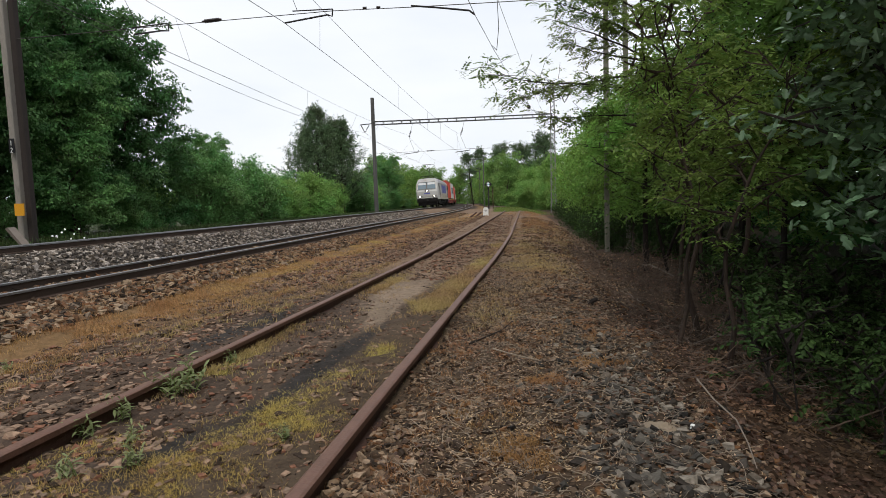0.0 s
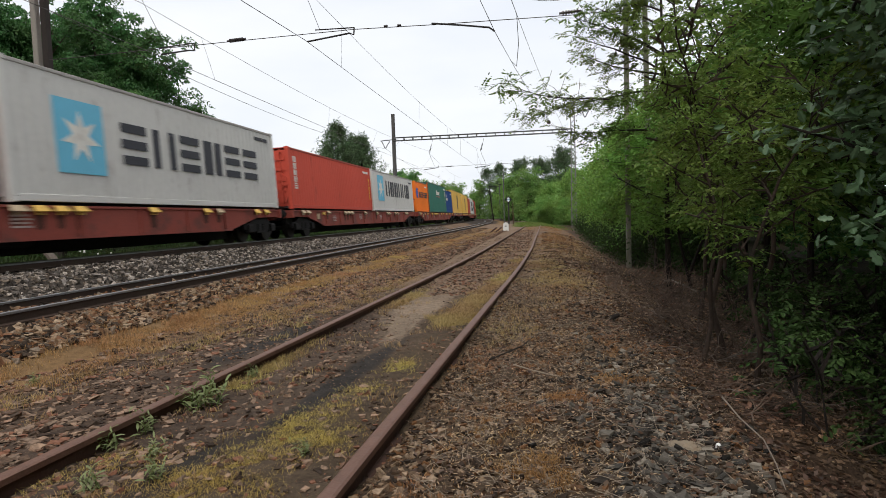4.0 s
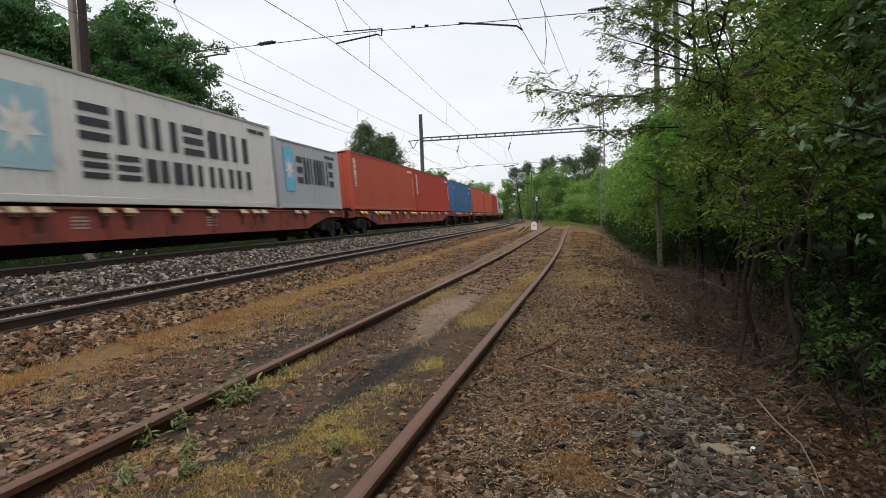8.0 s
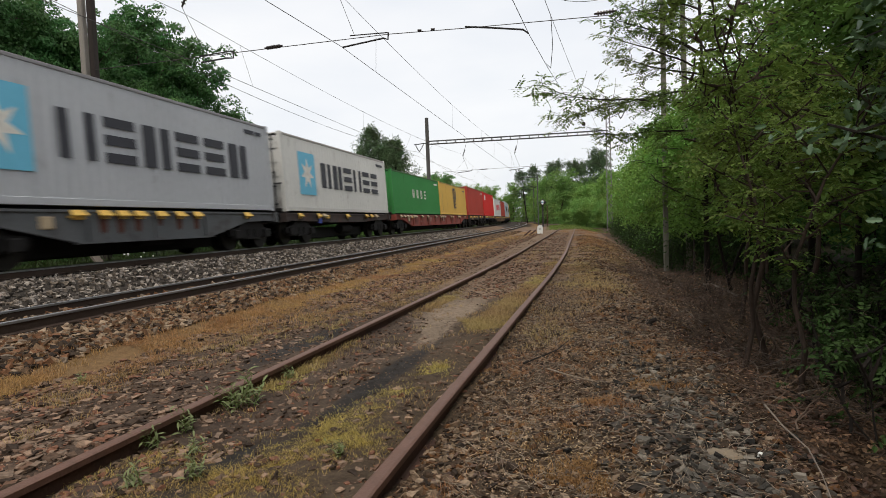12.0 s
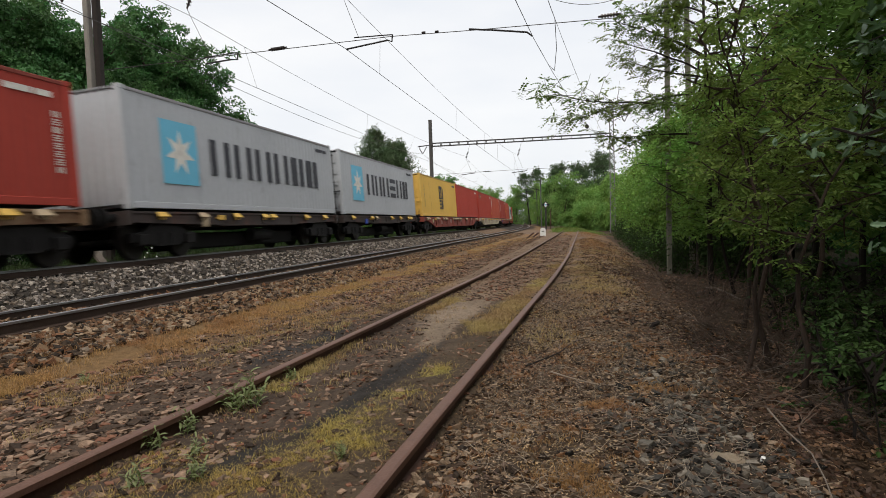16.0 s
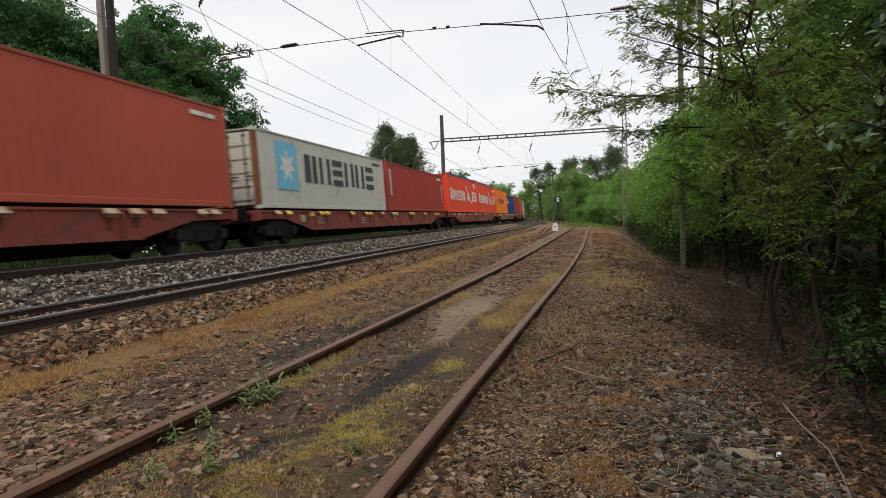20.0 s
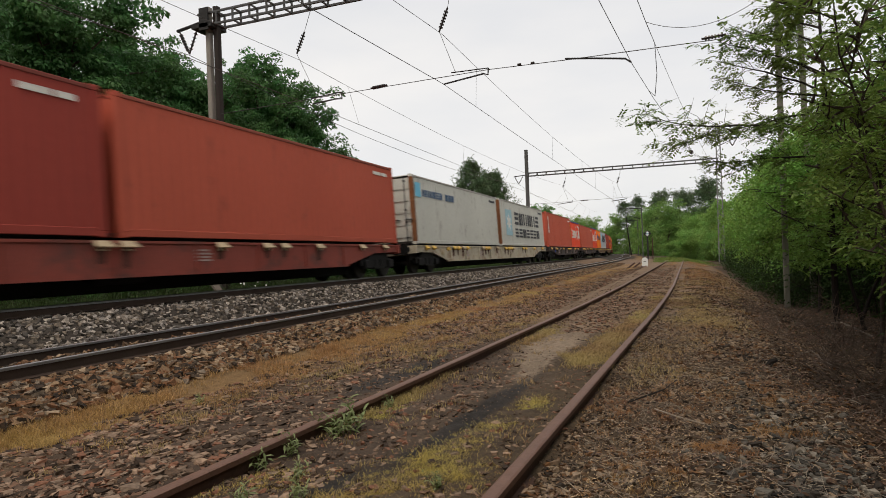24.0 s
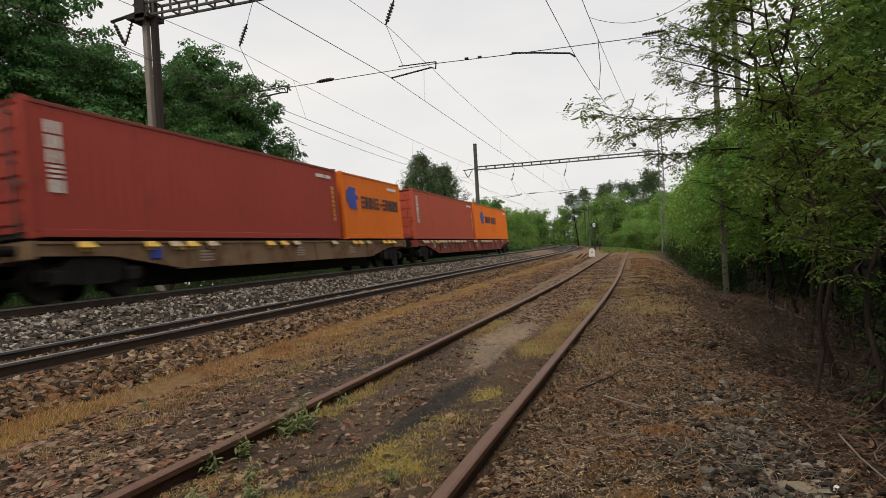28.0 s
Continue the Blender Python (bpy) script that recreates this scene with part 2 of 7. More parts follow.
def stone_mat(name, shades, warm=(1, 1, 1), spread=0.4):
    """Crushed stone: every piece takes one of several rock shades."""
    mean = sum(sum(c) for c in shades) / (3 * len(shades))
    shades = [tuple(a * b * (sum(c) / (3 * mean)) ** spread for a, b in zip(c, warm)) for c in shades]
    m = bpy.data.materials.new(name)
    m.use_nodes = True
    nn, ll = m.node_tree.nodes, m.node_tree.links
    bs = nn["Principled BSDF"]
    bs.inputs["Roughness"].default_value = 0.9
    bs.inputs["Specular IOR Level"].default_value = 0.2
    ge = nn.new("ShaderNodeNewGeometry")
    rp = nn.new("ShaderNodeValToRGB")
    rp.color_ramp.interpolation = "CONSTANT"
    while len(rp.color_ramp.elements) < len(shades):
        rp.color_ramp.elements.new(0.5)
    for k, (e, c) in enumerate(zip(rp.color_ramp.elements, shades)):
        e.position = k / len(shades)
        e.color = (*c, 1)
    ll.new(ge.outputs["Random Per Island"], rp.inputs[0])
    tc = nn.new("ShaderNodeTexCoord")
    nz = nn.new("ShaderNodeTexNoise")
    nz.inputs["Scale"].default_value = 45
    nz.inputs["Detail"].default_value = 4
    ll.new(tc.outputs["Object"], nz.inputs["Vector"])
    mr = nn.new("ShaderNodeMapRange")
    mr.inputs["From Min"].default_value, mr.inputs["From Max"].default_value = 0.3, 0.7
    mr.inputs["To Min"].default_value, mr.inputs["To Max"].default_value = 0.65, 1.35
    ll.new(nz.outputs[0], mr.inputs[0])
    hs = nn.new("ShaderNodeHueSaturation")
    ll.new(rp.outputs[0], hs.inputs["Color"])
    ll.new(mr.outputs[0], hs.inputs["Value"])
    ll.new(hs.outputs[0], bs.inputs["Base Color"])
    bp = nn.new("ShaderNodeBump")
    bp.inputs["Strength"].default_value = 0.5
    bp.inputs["Distance"].default_value = 0.01
    ll.new(nz.outputs[0], bp.inputs["Height"])
    ll.new(bp.outputs[0], bs.inputs["Normal"])
    return m


STONE = stone_mat("ballast_stone", ((0.1, 0.095, 0.09), (0.24, 0.22, 0.2), (0.16, 0.15, 0.145), (0.34, 0.32, 0.3), (0.07, 0.065, 0.06), (0.2, 0.175, 0.15), (0.27, 0.26, 0.255), (0.13, 0.115, 0.1)), (0.88, 0.81, 0.74))
STONE_BROWN = stone_mat("ballast_brown", ((0.12, 0.085, 0.06), (0.2, 0.145, 0.1), (0.07, 0.054, 0.042), (0.25, 0.21, 0.165), (0.15, 0.095, 0.062), (0.045, 0.036, 0.03), (0.17, 0.15, 0.13), (0.18, 0.1, 0.06)), (0.9, 0.78, 0.66))
STONE_VERGE = stone_mat("verge_stone", ((0.055, 0.04, 0.03), (0.12, 0.095, 0.075), (0.03, 0.024, 0.02), (0.17, 0.14, 0.11), (0.085, 0.055, 0.036), (0.21, 0.18, 0.15), (0.04, 0.032, 0.027), (0.13, 0.075, 0.04)), (1.09, 0.91, 0.74), 0.15)
STONE_HEAP = stone_mat("heap_stone", ((0.07, 0.07, 0.067), (0.13, 0.128, 0.12), (0.03, 0.029, 0.027), (0.23, 0.22, 0.2), (0.09, 0.085, 0.078), (0.055, 0.048, 0.042), (0.14, 0.125, 0.108), (0.1, 0.095, 0.09)), (0.68, 0.62, 0.55), 0.35)
STONE_SLATE = stone_mat("slate_chips", ((0.1, 0.078, 0.064), (0.17, 0.14, 0.118), (0.045, 0.036, 0.03), (0.15, 0.128, 0.11), (0.205, 0.165, 0.135), (0.16, 0.09, 0.066), (0.06, 0.047, 0.037), (0.13, 0.09, 0.07)), (1.12, 0.92, 0.77), 0.28)
STONE_PALE = mat("pale_stone", (0.22, 0.175, 0.125), 0.9, 0, 0.3, 10, 60, 0.6)
CONCRETE = mat("pole_concrete", (0.27, 0.245, 0.215), 0.9, 0, 0.18, 1.5, 40, 0.3, dirt=((0.16, 0.15, 0.14), 0.3, 3), stretch=(1, 1, 0.3))
CONCRETE_MID = mat("pole_concrete_mossy", (0.185, 0.175, 0.145), 0.9, 0, 0.2, 1.5, 40, 0.3, dirt=((0.1, 0.11, 0.06), 0.35, 3), stretch=(1, 1, 0.3))
CONCRETE_GREY = mat("pole_concrete_grey", (0.085, 0.083, 0.08), 0.9, 0, 0.2, 1.5, 40, 0.3, stretch=(1, 1, 0.3))
CONCRETE_DARK = mat("pole_concrete_dark", (0.033, 0.026, 0.023), 0.9, 0, 0.2, 1.5, 40, 0.3, stretch=(1, 1, 0.3))
STEEL = mat("galvanised_steel", (0.1, 0.1, 0.1), 0.75, 0.3, 0.15, 4, 50, 0.1)
STEEL_PALE = mat("weathered_galvanised_steel", (0.2, 0.2, 0.19), 0.8, 0.1, 0.15, 4, 50, 0.1)
STEEL_DARK = mat("dark_steel", (0.035, 0.033, 0.032), 0.7, 0.3, 0.2, 4, 50, 0.2)
INSULATOR = mat("brown_insulator", (0.03, 0.022, 0.02), 0.3, 0, 0.1, 5, 30, 0.0)
WIRE = mat("copper_wire", (0.07, 0.065, 0.06), 0.6, 0.4, 0.1, 5, 30, 0.0)
WHITE = mat("white_paint", (0.72, 0.72, 0.7), 0.7, 0, 0.1, 6, 40, 0.1, dirt=((0.4, 0.37, 0.32), 0.25, 5))
BLACK = mat("black_paint", (0.02, 0.02, 0.022), 0.6, 0, 0.1)
YELLOW_SIGN = mat("yellow_sign", (0.7, 0.33, 0.03), 0.5, 0, 0.1)
BARK = mat("bark", (0.07, 0.055, 0.042), 0.95, 0, 0.3, 5, 40, 0.6, stretch=(1, 1, 0.3))
BARK_STEM = mat("bark_stem", (0.05, 0.034, 0.025), 0.95, 0, 0.4, 5, 40, 0.6, dirt=((0.02, 0.018, 0.014), 0.5, 6), stretch=(1, 1, 0.3))
BARK_DARK = mat("bark_dark", (0.022, 0.017, 0.014), 0.95, 0, 0.3, 5, 40, 0.6, stretch=(1, 1, 0.3))
TWIG = mat("dry_twig", (0.1, 0.07, 0.052), 0.9, 0, 0.2, 6, 40, 0.2, island=0.4)
TWIG_GREY = mat("grey_twig", (0.17, 0.14, 0.115), 0.9, 0, 0.2, 6, 40, 0.2, island=0.4)
TWIG_PALE = mat("pale_twig", (0.26, 0.21, 0.16), 0.9, 0, 0.2, 6, 40, 0.2, island=0.3)
LEAF_DEEP = leaf_mat("leaf_deep", (0.058, 0.142, 0.042), through_light=0.35)
# leaf green darkened to imitate the shade below the trees
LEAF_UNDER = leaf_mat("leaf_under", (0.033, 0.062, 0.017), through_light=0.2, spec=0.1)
LEAF_WOOD = leaf_mat("leaf_wood", (0.1, 0.19, 0.042), through_light=0.45)
LEAF_ASH = leaf_mat("leaf_ash", (0.13, 0.21, 0.045), through_light=0.5)
LEAF_SAPLING = leaf_mat("leaf_sapling", (0.15, 0.28, 0.055), through_light=0.42)
LEAF_FAR = leaf_mat("leaf_far", (0.17, 0.3, 0.068), through_light=0.45)
LEAF_GROVE = leaf_mat("leaf_grove", (0.15, 0.265, 0.066), through_light=0.35)
LEAF_MID = leaf_mat("leaf_mid", (0.11, 0.24, 0.072))
LEAF_LIGHT = leaf_mat("leaf_light", (0.17, 0.31, 0.075), through_light=0.42)
LEAF_OAK = leaf_mat("leaf_oak", (0.1, 0.175, 0.085), rough=0.4, spec=0.5, through_light=0.3)
LEAF_ACACIA = leaf_mat("leaf_acacia", (0.11, 0.165, 0.035), through_light=0.4)
NEEDLE = leaf_mat("pine_needle", (0.08, 0.128, 0.058), through_light=0.25)
GRASS_GREEN = leaf_mat("grass_green", (0.12, 0.18, 0.035))
# green darkened to stand in for shade below the train and the trees
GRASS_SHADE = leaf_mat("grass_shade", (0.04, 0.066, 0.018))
GRASS_YELLOW = leaf_mat("grass_yellow", (0.43, 0.34, 0.095), var=0.55)
GRASS_STRAW = leaf_mat("grass_straw", (0.34, 0.24, 0.105), var=0.6)
GRASS_RUST = leaf_mat("grass_rust", (0.28, 0.145, 0.062), var=0.6)
GRASS_DRY = leaf_mat("grass_dry", (0.37, 0.225, 0.092), var=0.6)
LITTER_WOOD = leaf_mat("wood_floor_leaf", (0.17, 0.1, 0.06), var=0.85, through_light=0.1)
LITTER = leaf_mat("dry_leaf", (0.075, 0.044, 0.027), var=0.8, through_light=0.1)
WEED = leaf_mat("weed_leaf", (0.27, 0.33, 0.15), var=0.35)
BITS = leaf_mat("dry_bits", (0.3, 0.205, 0.125), var=0.8, through_light=0.05)
PETAL = mat("white_petal", (0.8, 0.8, 0.78), 0.8, 0, 0.05, bump=0)


def ground_material():
    """Soil, sand, ash and litter in bands along the tracks, broken up by noise."""
    m = bpy.data.materials.new("ground_soil")
    m.use_nodes = True
    nn, ll = m.node_tree.nodes, m.node_tree.links
    bs = nn["Principled BSDF"]
    bs.inputs["Roughness"].default_value = 0.95
    bs.inputs["Specular IOR Level"].default_value = 0.1
    at = nn.new("ShaderNodeAttribute")
    at.attribute_name = "across"
    tc = nn.new("ShaderNodeTexCoord")

    def noise_of(scale, detail=6, rough=0.6):
        q = nn.new("ShaderNodeTexNoise")
        q.inputs["Scale"].default_value, q.inputs["Detail"].default_value, q.inputs["Roughness"].default_value = scale, detail, rough
        ll.new(tc.outputs["Object"], q.inputs["Vector"])
        return q.outputs[0]

    def op(kind, a, b):
        q = nn.new("ShaderNodeMath")
        q.operation = kind
        for k, w in enumerate((a, b)):
            if isinstance(w, (int, float)):
                q.inputs[k].default_value = w
            else:
                ll.new(w, q.inputs[k])
        return q.outputs[0]

    big, mid, small, tiny = noise_of(0.5, 4), noise_of(2.2), noise_of(11, 6, 0.7), noise_of(60, 5, 0.7)
    wob = op("ADD", at.outputs["Fac"], op("MULTIPLY", op("SUBTRACT", mid, 0.5), 0.9))
    ramp = nn.new("ShaderNodeValToRGB")
    # dark stops imitate shade: gaps between the stones, floor of the wood
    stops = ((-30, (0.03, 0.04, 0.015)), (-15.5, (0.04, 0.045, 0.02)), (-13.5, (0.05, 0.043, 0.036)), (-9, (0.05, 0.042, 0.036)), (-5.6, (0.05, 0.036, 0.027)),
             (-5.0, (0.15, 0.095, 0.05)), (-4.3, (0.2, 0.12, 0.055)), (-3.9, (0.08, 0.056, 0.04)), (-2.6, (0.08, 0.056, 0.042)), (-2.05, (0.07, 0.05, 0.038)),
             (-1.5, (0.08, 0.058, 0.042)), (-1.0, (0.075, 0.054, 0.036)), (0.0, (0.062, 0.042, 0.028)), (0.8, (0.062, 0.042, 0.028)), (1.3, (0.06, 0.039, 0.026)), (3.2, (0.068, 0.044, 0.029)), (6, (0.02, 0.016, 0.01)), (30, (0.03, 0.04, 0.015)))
    lo, hi = stops[0][0], stops[-1][0]
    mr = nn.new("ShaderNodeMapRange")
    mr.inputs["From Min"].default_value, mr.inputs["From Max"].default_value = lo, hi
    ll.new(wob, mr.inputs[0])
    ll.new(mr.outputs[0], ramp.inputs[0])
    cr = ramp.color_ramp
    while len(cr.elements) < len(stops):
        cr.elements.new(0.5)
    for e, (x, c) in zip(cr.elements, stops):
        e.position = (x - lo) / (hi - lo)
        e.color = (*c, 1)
    v = op("ADD", op("MULTIPLY", small, 0.7), op("ADD", op("MULTIPLY", tiny, 0.5), op("MULTIPLY", big, 0.5)))
    tone = ramp.outputs[0]
    for spread, shade in (("ash", (0.035, 0.031, 0.028)), ("sand", (0.205, 0.155, 0.113)), ("dust", (0.165, 0.112, 0.076))):
        aq = nn.new("ShaderNodeAttribute")
        aq.attribute_name = spread
        mx = nn.new("ShaderNodeMixRGB")
        sm = nn.new("ShaderNodeMapRange")
        sm.inputs["From Min"].default_value, sm.inputs["From Max"].default_value = 0.35, 0.65
        ll.new(op("ADD", aq.outputs["Fac"], op("MULTIPLY", op("SUBTRACT", small, 0.5), 0.6)), sm.inputs[0])
        ll.new(sm.outputs[0], mx.inputs[0])
        ll.new(tone, mx.inputs[1])
        mx.inputs[2].default_value = (*shade, 1)
        tone = mx.outputs[0]
    hs = nn.new("ShaderNodeHueSaturation")
    ll.new(op("ADD", op("MULTIPLY", v, 2.6), -1.2), hs.inputs["Value"])
    ll.new(tone, hs.inputs["Color"])
    ll.new(hs.outputs[0], bs.inputs["Base Color"])
    bp = nn.new("ShaderNodeBump")
    bp.inputs["Strength"].default_value = 0.7
    bp.inputs["Distance"].default_value = 0.03
    ll.new(op("ADD", small, op("MULTIPLY", tiny, 0.4)), bp.inputs["Height"])
    ll.new(bp.outputs[0], bs.inputs["Normal"])
    return m


SOIL = ground_material()

# ---- ground: one sheet to the horizon ----
def blot(x, y, cx, cy, rx, ry, slant=0.0):
    """A soft patch: 1 in the middle, 0.5 at its edge."""
    return np.exp(-0.7 * (((x - cx - slant * (y - cy)) / rx) ** 2 + ((y - cy) / ry) ** 2))


def sand_of(x, y):
    q = x - siding_x(y)
    return blot(q, y, -0.2, 9.0, 0.33, 2.0, 0.07) + 0.75 * blot(q, y, -0.05, 6.6, 0.16, 1.2, -0.06)


def dust_of(x, y):
    """Pale trodden gravel further up the line."""
    far = np.clip((y - 5) / 7, 0, 1) * np.clip((100 - y) / 20, 0, 1)
    return far * 0.75 * np.clip((x + shift(y) + 5.6 + 7.4 * np.clip((y - 38) / 12, 0, 1)) / 0.5, 0, 1) * np.clip((1.9 + 0.9 * np.clip((y - 10) / 12, 0, 1) - x) / 0.8, 0, 1)


def ash_of(x, y):
    q = x - siding_x(y)
    return np.maximum(blot(q, y, 0.08, 4.3, 0.1, 1.5, 0.04), np.maximum(blot(q, y, -1.2, 5.6, 0.16, 1.1), 0.8 * blot(q, y, -0.1, 2.6, 0.1, 0.5)))


def build_ground():
    xs = np.concatenate([-np.geomspace(2200, 17, 26), np.arange(-16.5, -9.9, 0.2), np.arange(-9.8, 3.5, 0.09), np.geomspace(3.6, 2200, 36)])
    ys = np.concatenate([-np.geomspace(900, 6, 12), np.arange(-5, 0.8, 0.5), np.arange(1.0, 14, 0.09), np.geomspace(14.1, 2400, 110)])
    gx, gy = np.meshgrid(xs, ys)
    gz = ground_z(gx, gy)
    near = np.exp(-(gx ** 2 + gy ** 2) / 200)
    gz = gz + near * rng.normal(0, 0.006, gx.shape)
    v = np.stack([gx, gy, gz], -1).reshape(-1, 3)
    w, h = len(xs), len(ys)
    i = (np.arange(h - 1)[:, None] * w + np.arange(w - 1)[None]).ravel()
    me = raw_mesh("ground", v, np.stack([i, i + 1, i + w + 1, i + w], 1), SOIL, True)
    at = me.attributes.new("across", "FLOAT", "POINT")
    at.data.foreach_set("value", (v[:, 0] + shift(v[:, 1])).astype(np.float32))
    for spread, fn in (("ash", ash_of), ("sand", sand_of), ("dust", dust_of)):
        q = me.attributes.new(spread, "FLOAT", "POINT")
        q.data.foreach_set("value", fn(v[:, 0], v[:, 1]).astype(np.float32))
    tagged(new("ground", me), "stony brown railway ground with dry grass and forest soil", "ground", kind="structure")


build_ground()


# ---- rails ----
def rail_sections(w=0.07, tall=0.16):
    head = [(-w / 2, -0.035), (-w / 2, -0.006), (-w / 2 + 0.012, 0), (w / 2 - 0.012, 0), (w / 2, -0.006), (w / 2, -0.035)]
    web = [(-0.07, -tall), (0.07, -tall), (0.07, -tall + 0.012), (0.012, -tall + 0.03), (0.012, -0.036), (-0.012, -0.036), (-0.012, -tall + 0.03), (-0.07, -tall + 0.012)]
    return head, web


def sweep_path(sec, pts):
    """A section carried along a path of (place, right vector)."""
    mb, n = MB(), len(sec)
    for p, r in pts:
        mb.v.extend([(p[0] + r[0] * a, p[1] + r[1] * a, p[2] + r[2] * a + b) for a, b in sec])
    for i in range(len(pts) - 1):
        for j in range(n):
            k = (j + 1) % n
            mb.f.append((i * n + j, i * n + k, (i + 1) * n + k, (i + 1) * n + j))
    mb.f.append(tuple(range(n)))
    mb.f.append(tuple(range((len(pts) - 1) * n, len(pts) * n))[::-1])
    return mb


def main_track(name, x0, z0, label):
    tr = thing(name, label, "railway track", kind="structure")
    head, web = rail_sections()
    for side in (1, -1):
        pts = []
        for s in list(np.arange(-30, 40, 10.0)) + list(np.arange(40, 420, 6.0)):
            x, y, a = along(float(s), x0)
            c = math.radians(a)
            r = Vector((math.cos(c), math.sin(c), math.tan(math.radians(CANT))))
            pts.append((Vector((x, y, z0)) + r * (0.7525 * side), r))
        rail = part("rail", sweep_path(web, pts), RAIL_DARK, tr, "rusty dark rail web and foot")
        part("rail_head", sweep_path(head, pts), RAIL_SHINE, rail, "rail head polished by wheels")
    sl = MB().sweep([(-1.25, -0.20), (1.25, -0.20), (1.25, -0.03), (0.5, 0.0), (0.3, -0.03), (-0.3, -0.03), (-0.5, 0.0), (-1.25, -0.03)], -0.13, 0.13).mesh("sleeper", SLEEPER)
    for k in range(110):
        x, y, a = along(-6 + 0.6 * k, x0)
        part("sleeper", sl, None, tr, m=pose(x, y, z0 - 0.185, 0, -CANT, a))
    return tr


def siding_track():
    tr = thing("siding_track", "rusty disused siding track half sunk in gravel", "railway track", kind="structure")
    head, web = rail_sections(0.072, 0.14)
    ys = np.concatenate([np.arange(-6, 20, 0.5), np.arange(20, 68, 2.0)])
    sx = np.interp(ys, [p[0] for p in SIDING], [p[1] for p in SIDING])
    k = np.array([1, 4, 6, 4, 1]) / 16
    for _ in range(12):
        sx[2:-2] = np.convolve(sx, k, "valid")
    for side in (1, -1):
        pts = []
        for i, y in enumerate(ys):
            d = (sx[min(i + 1, len(ys) - 1)] - sx[max(i - 1, 0)]) / (ys[min(i + 1, len(ys) - 1)] - ys[max(i - 1, 0)])
            r = Vector((1, -d, 0)).normalized()
            pts.append((Vector((sx[i], y, 0.0)) + r * (0.7525 * side), r))
        rail = part("rail", sweep_path(web, pts), RAIL_RUST, tr, "rust-brown rail web")
        part("rail_head", sweep_path(head, pts), RAIL_WORN, rail, "dull brown rail head")
    return tr


main_track("near_main_track", X1, Z1, "canted main railway track on ballast with shiny rails")
main_track("far_main_track", X2, Z2, "canted raised main railway track on grey ballast")
siding_track()


# ---- loose stones ----
CUBE = np.array([(x, y, z) for z in (-1, 1) for y in (-1, 1) for x in (-1, 1)], float) * 0.6
CUBE_F = np.array([(0, 2, 3), (0, 3, 1), (4, 5, 7), (4, 7, 6), (0, 1, 5), (0, 5, 4), (2, 6, 7), (2, 7, 3), (0, 4, 6), (0, 6, 2), (1, 3, 7), (1, 7, 5)])


def stones(name, xs, ys, sizes, material, label, lift=0.25, flat=0.75):
    """Broken stones strewn on the ground, in one mesh."""
    n = len(xs)
    z = ground_z(xs, ys)
    v = np.repeat(CUBE[None], n, 0) + rng.normal(0, 0.22, (n, 8, 3))
    v *= (sizes[:, None] * rng.uniform(0.55, 1.25, (n, 3)))[:, None, :] * np.array([1, 1, flat])
    a, b = rng.uniform(0, 6.28, n), rng.normal(0, 0.6 * flat, n)
    c, s = np.cos(a)[:, None], np.sin(a)[:, None]
    x, y = v[..., 0] * c - v[..., 1] * s, v[..., 0] * s + v[..., 1] * c
    c2, s2 = np.cos(b)[:, None], np.sin(b)[:, None]
    x, zz = x * c2 - v[..., 2] * s2, x * s2 + v[..., 2] * c2
    v = np.stack([x + xs[:, None], y + ys[:, None], zz + (z + sizes * lift)[:, None]], -1)
    f = CUBE_F[None] + (np.arange(n) * 8)[:, None, None]
    me = raw_mesh(name, v.reshape(-1, 3), f.reshape(-1, 3), material)
    return tagged(new(name, me), label, "gravel", kind="stuff")


def scatter(n, x0, x1, y0, y1, power=1.0, bend=False):
    """n places in a strip, thicker towards the near end."""
    y = y0 + (y1 - y0) * rng.random(n) ** power
    if y0 < 3.5:
        back = n // 5
        y[:back] = rng.uniform(-7, y0 + 0.3, back)
        y -= np.abs(rng.normal(0, 1.1, n)) * (rng.random(n) < 0.45)
    x = rng.uniform(x0, x1, n)
    return (x - shift(y) if bend else x), y


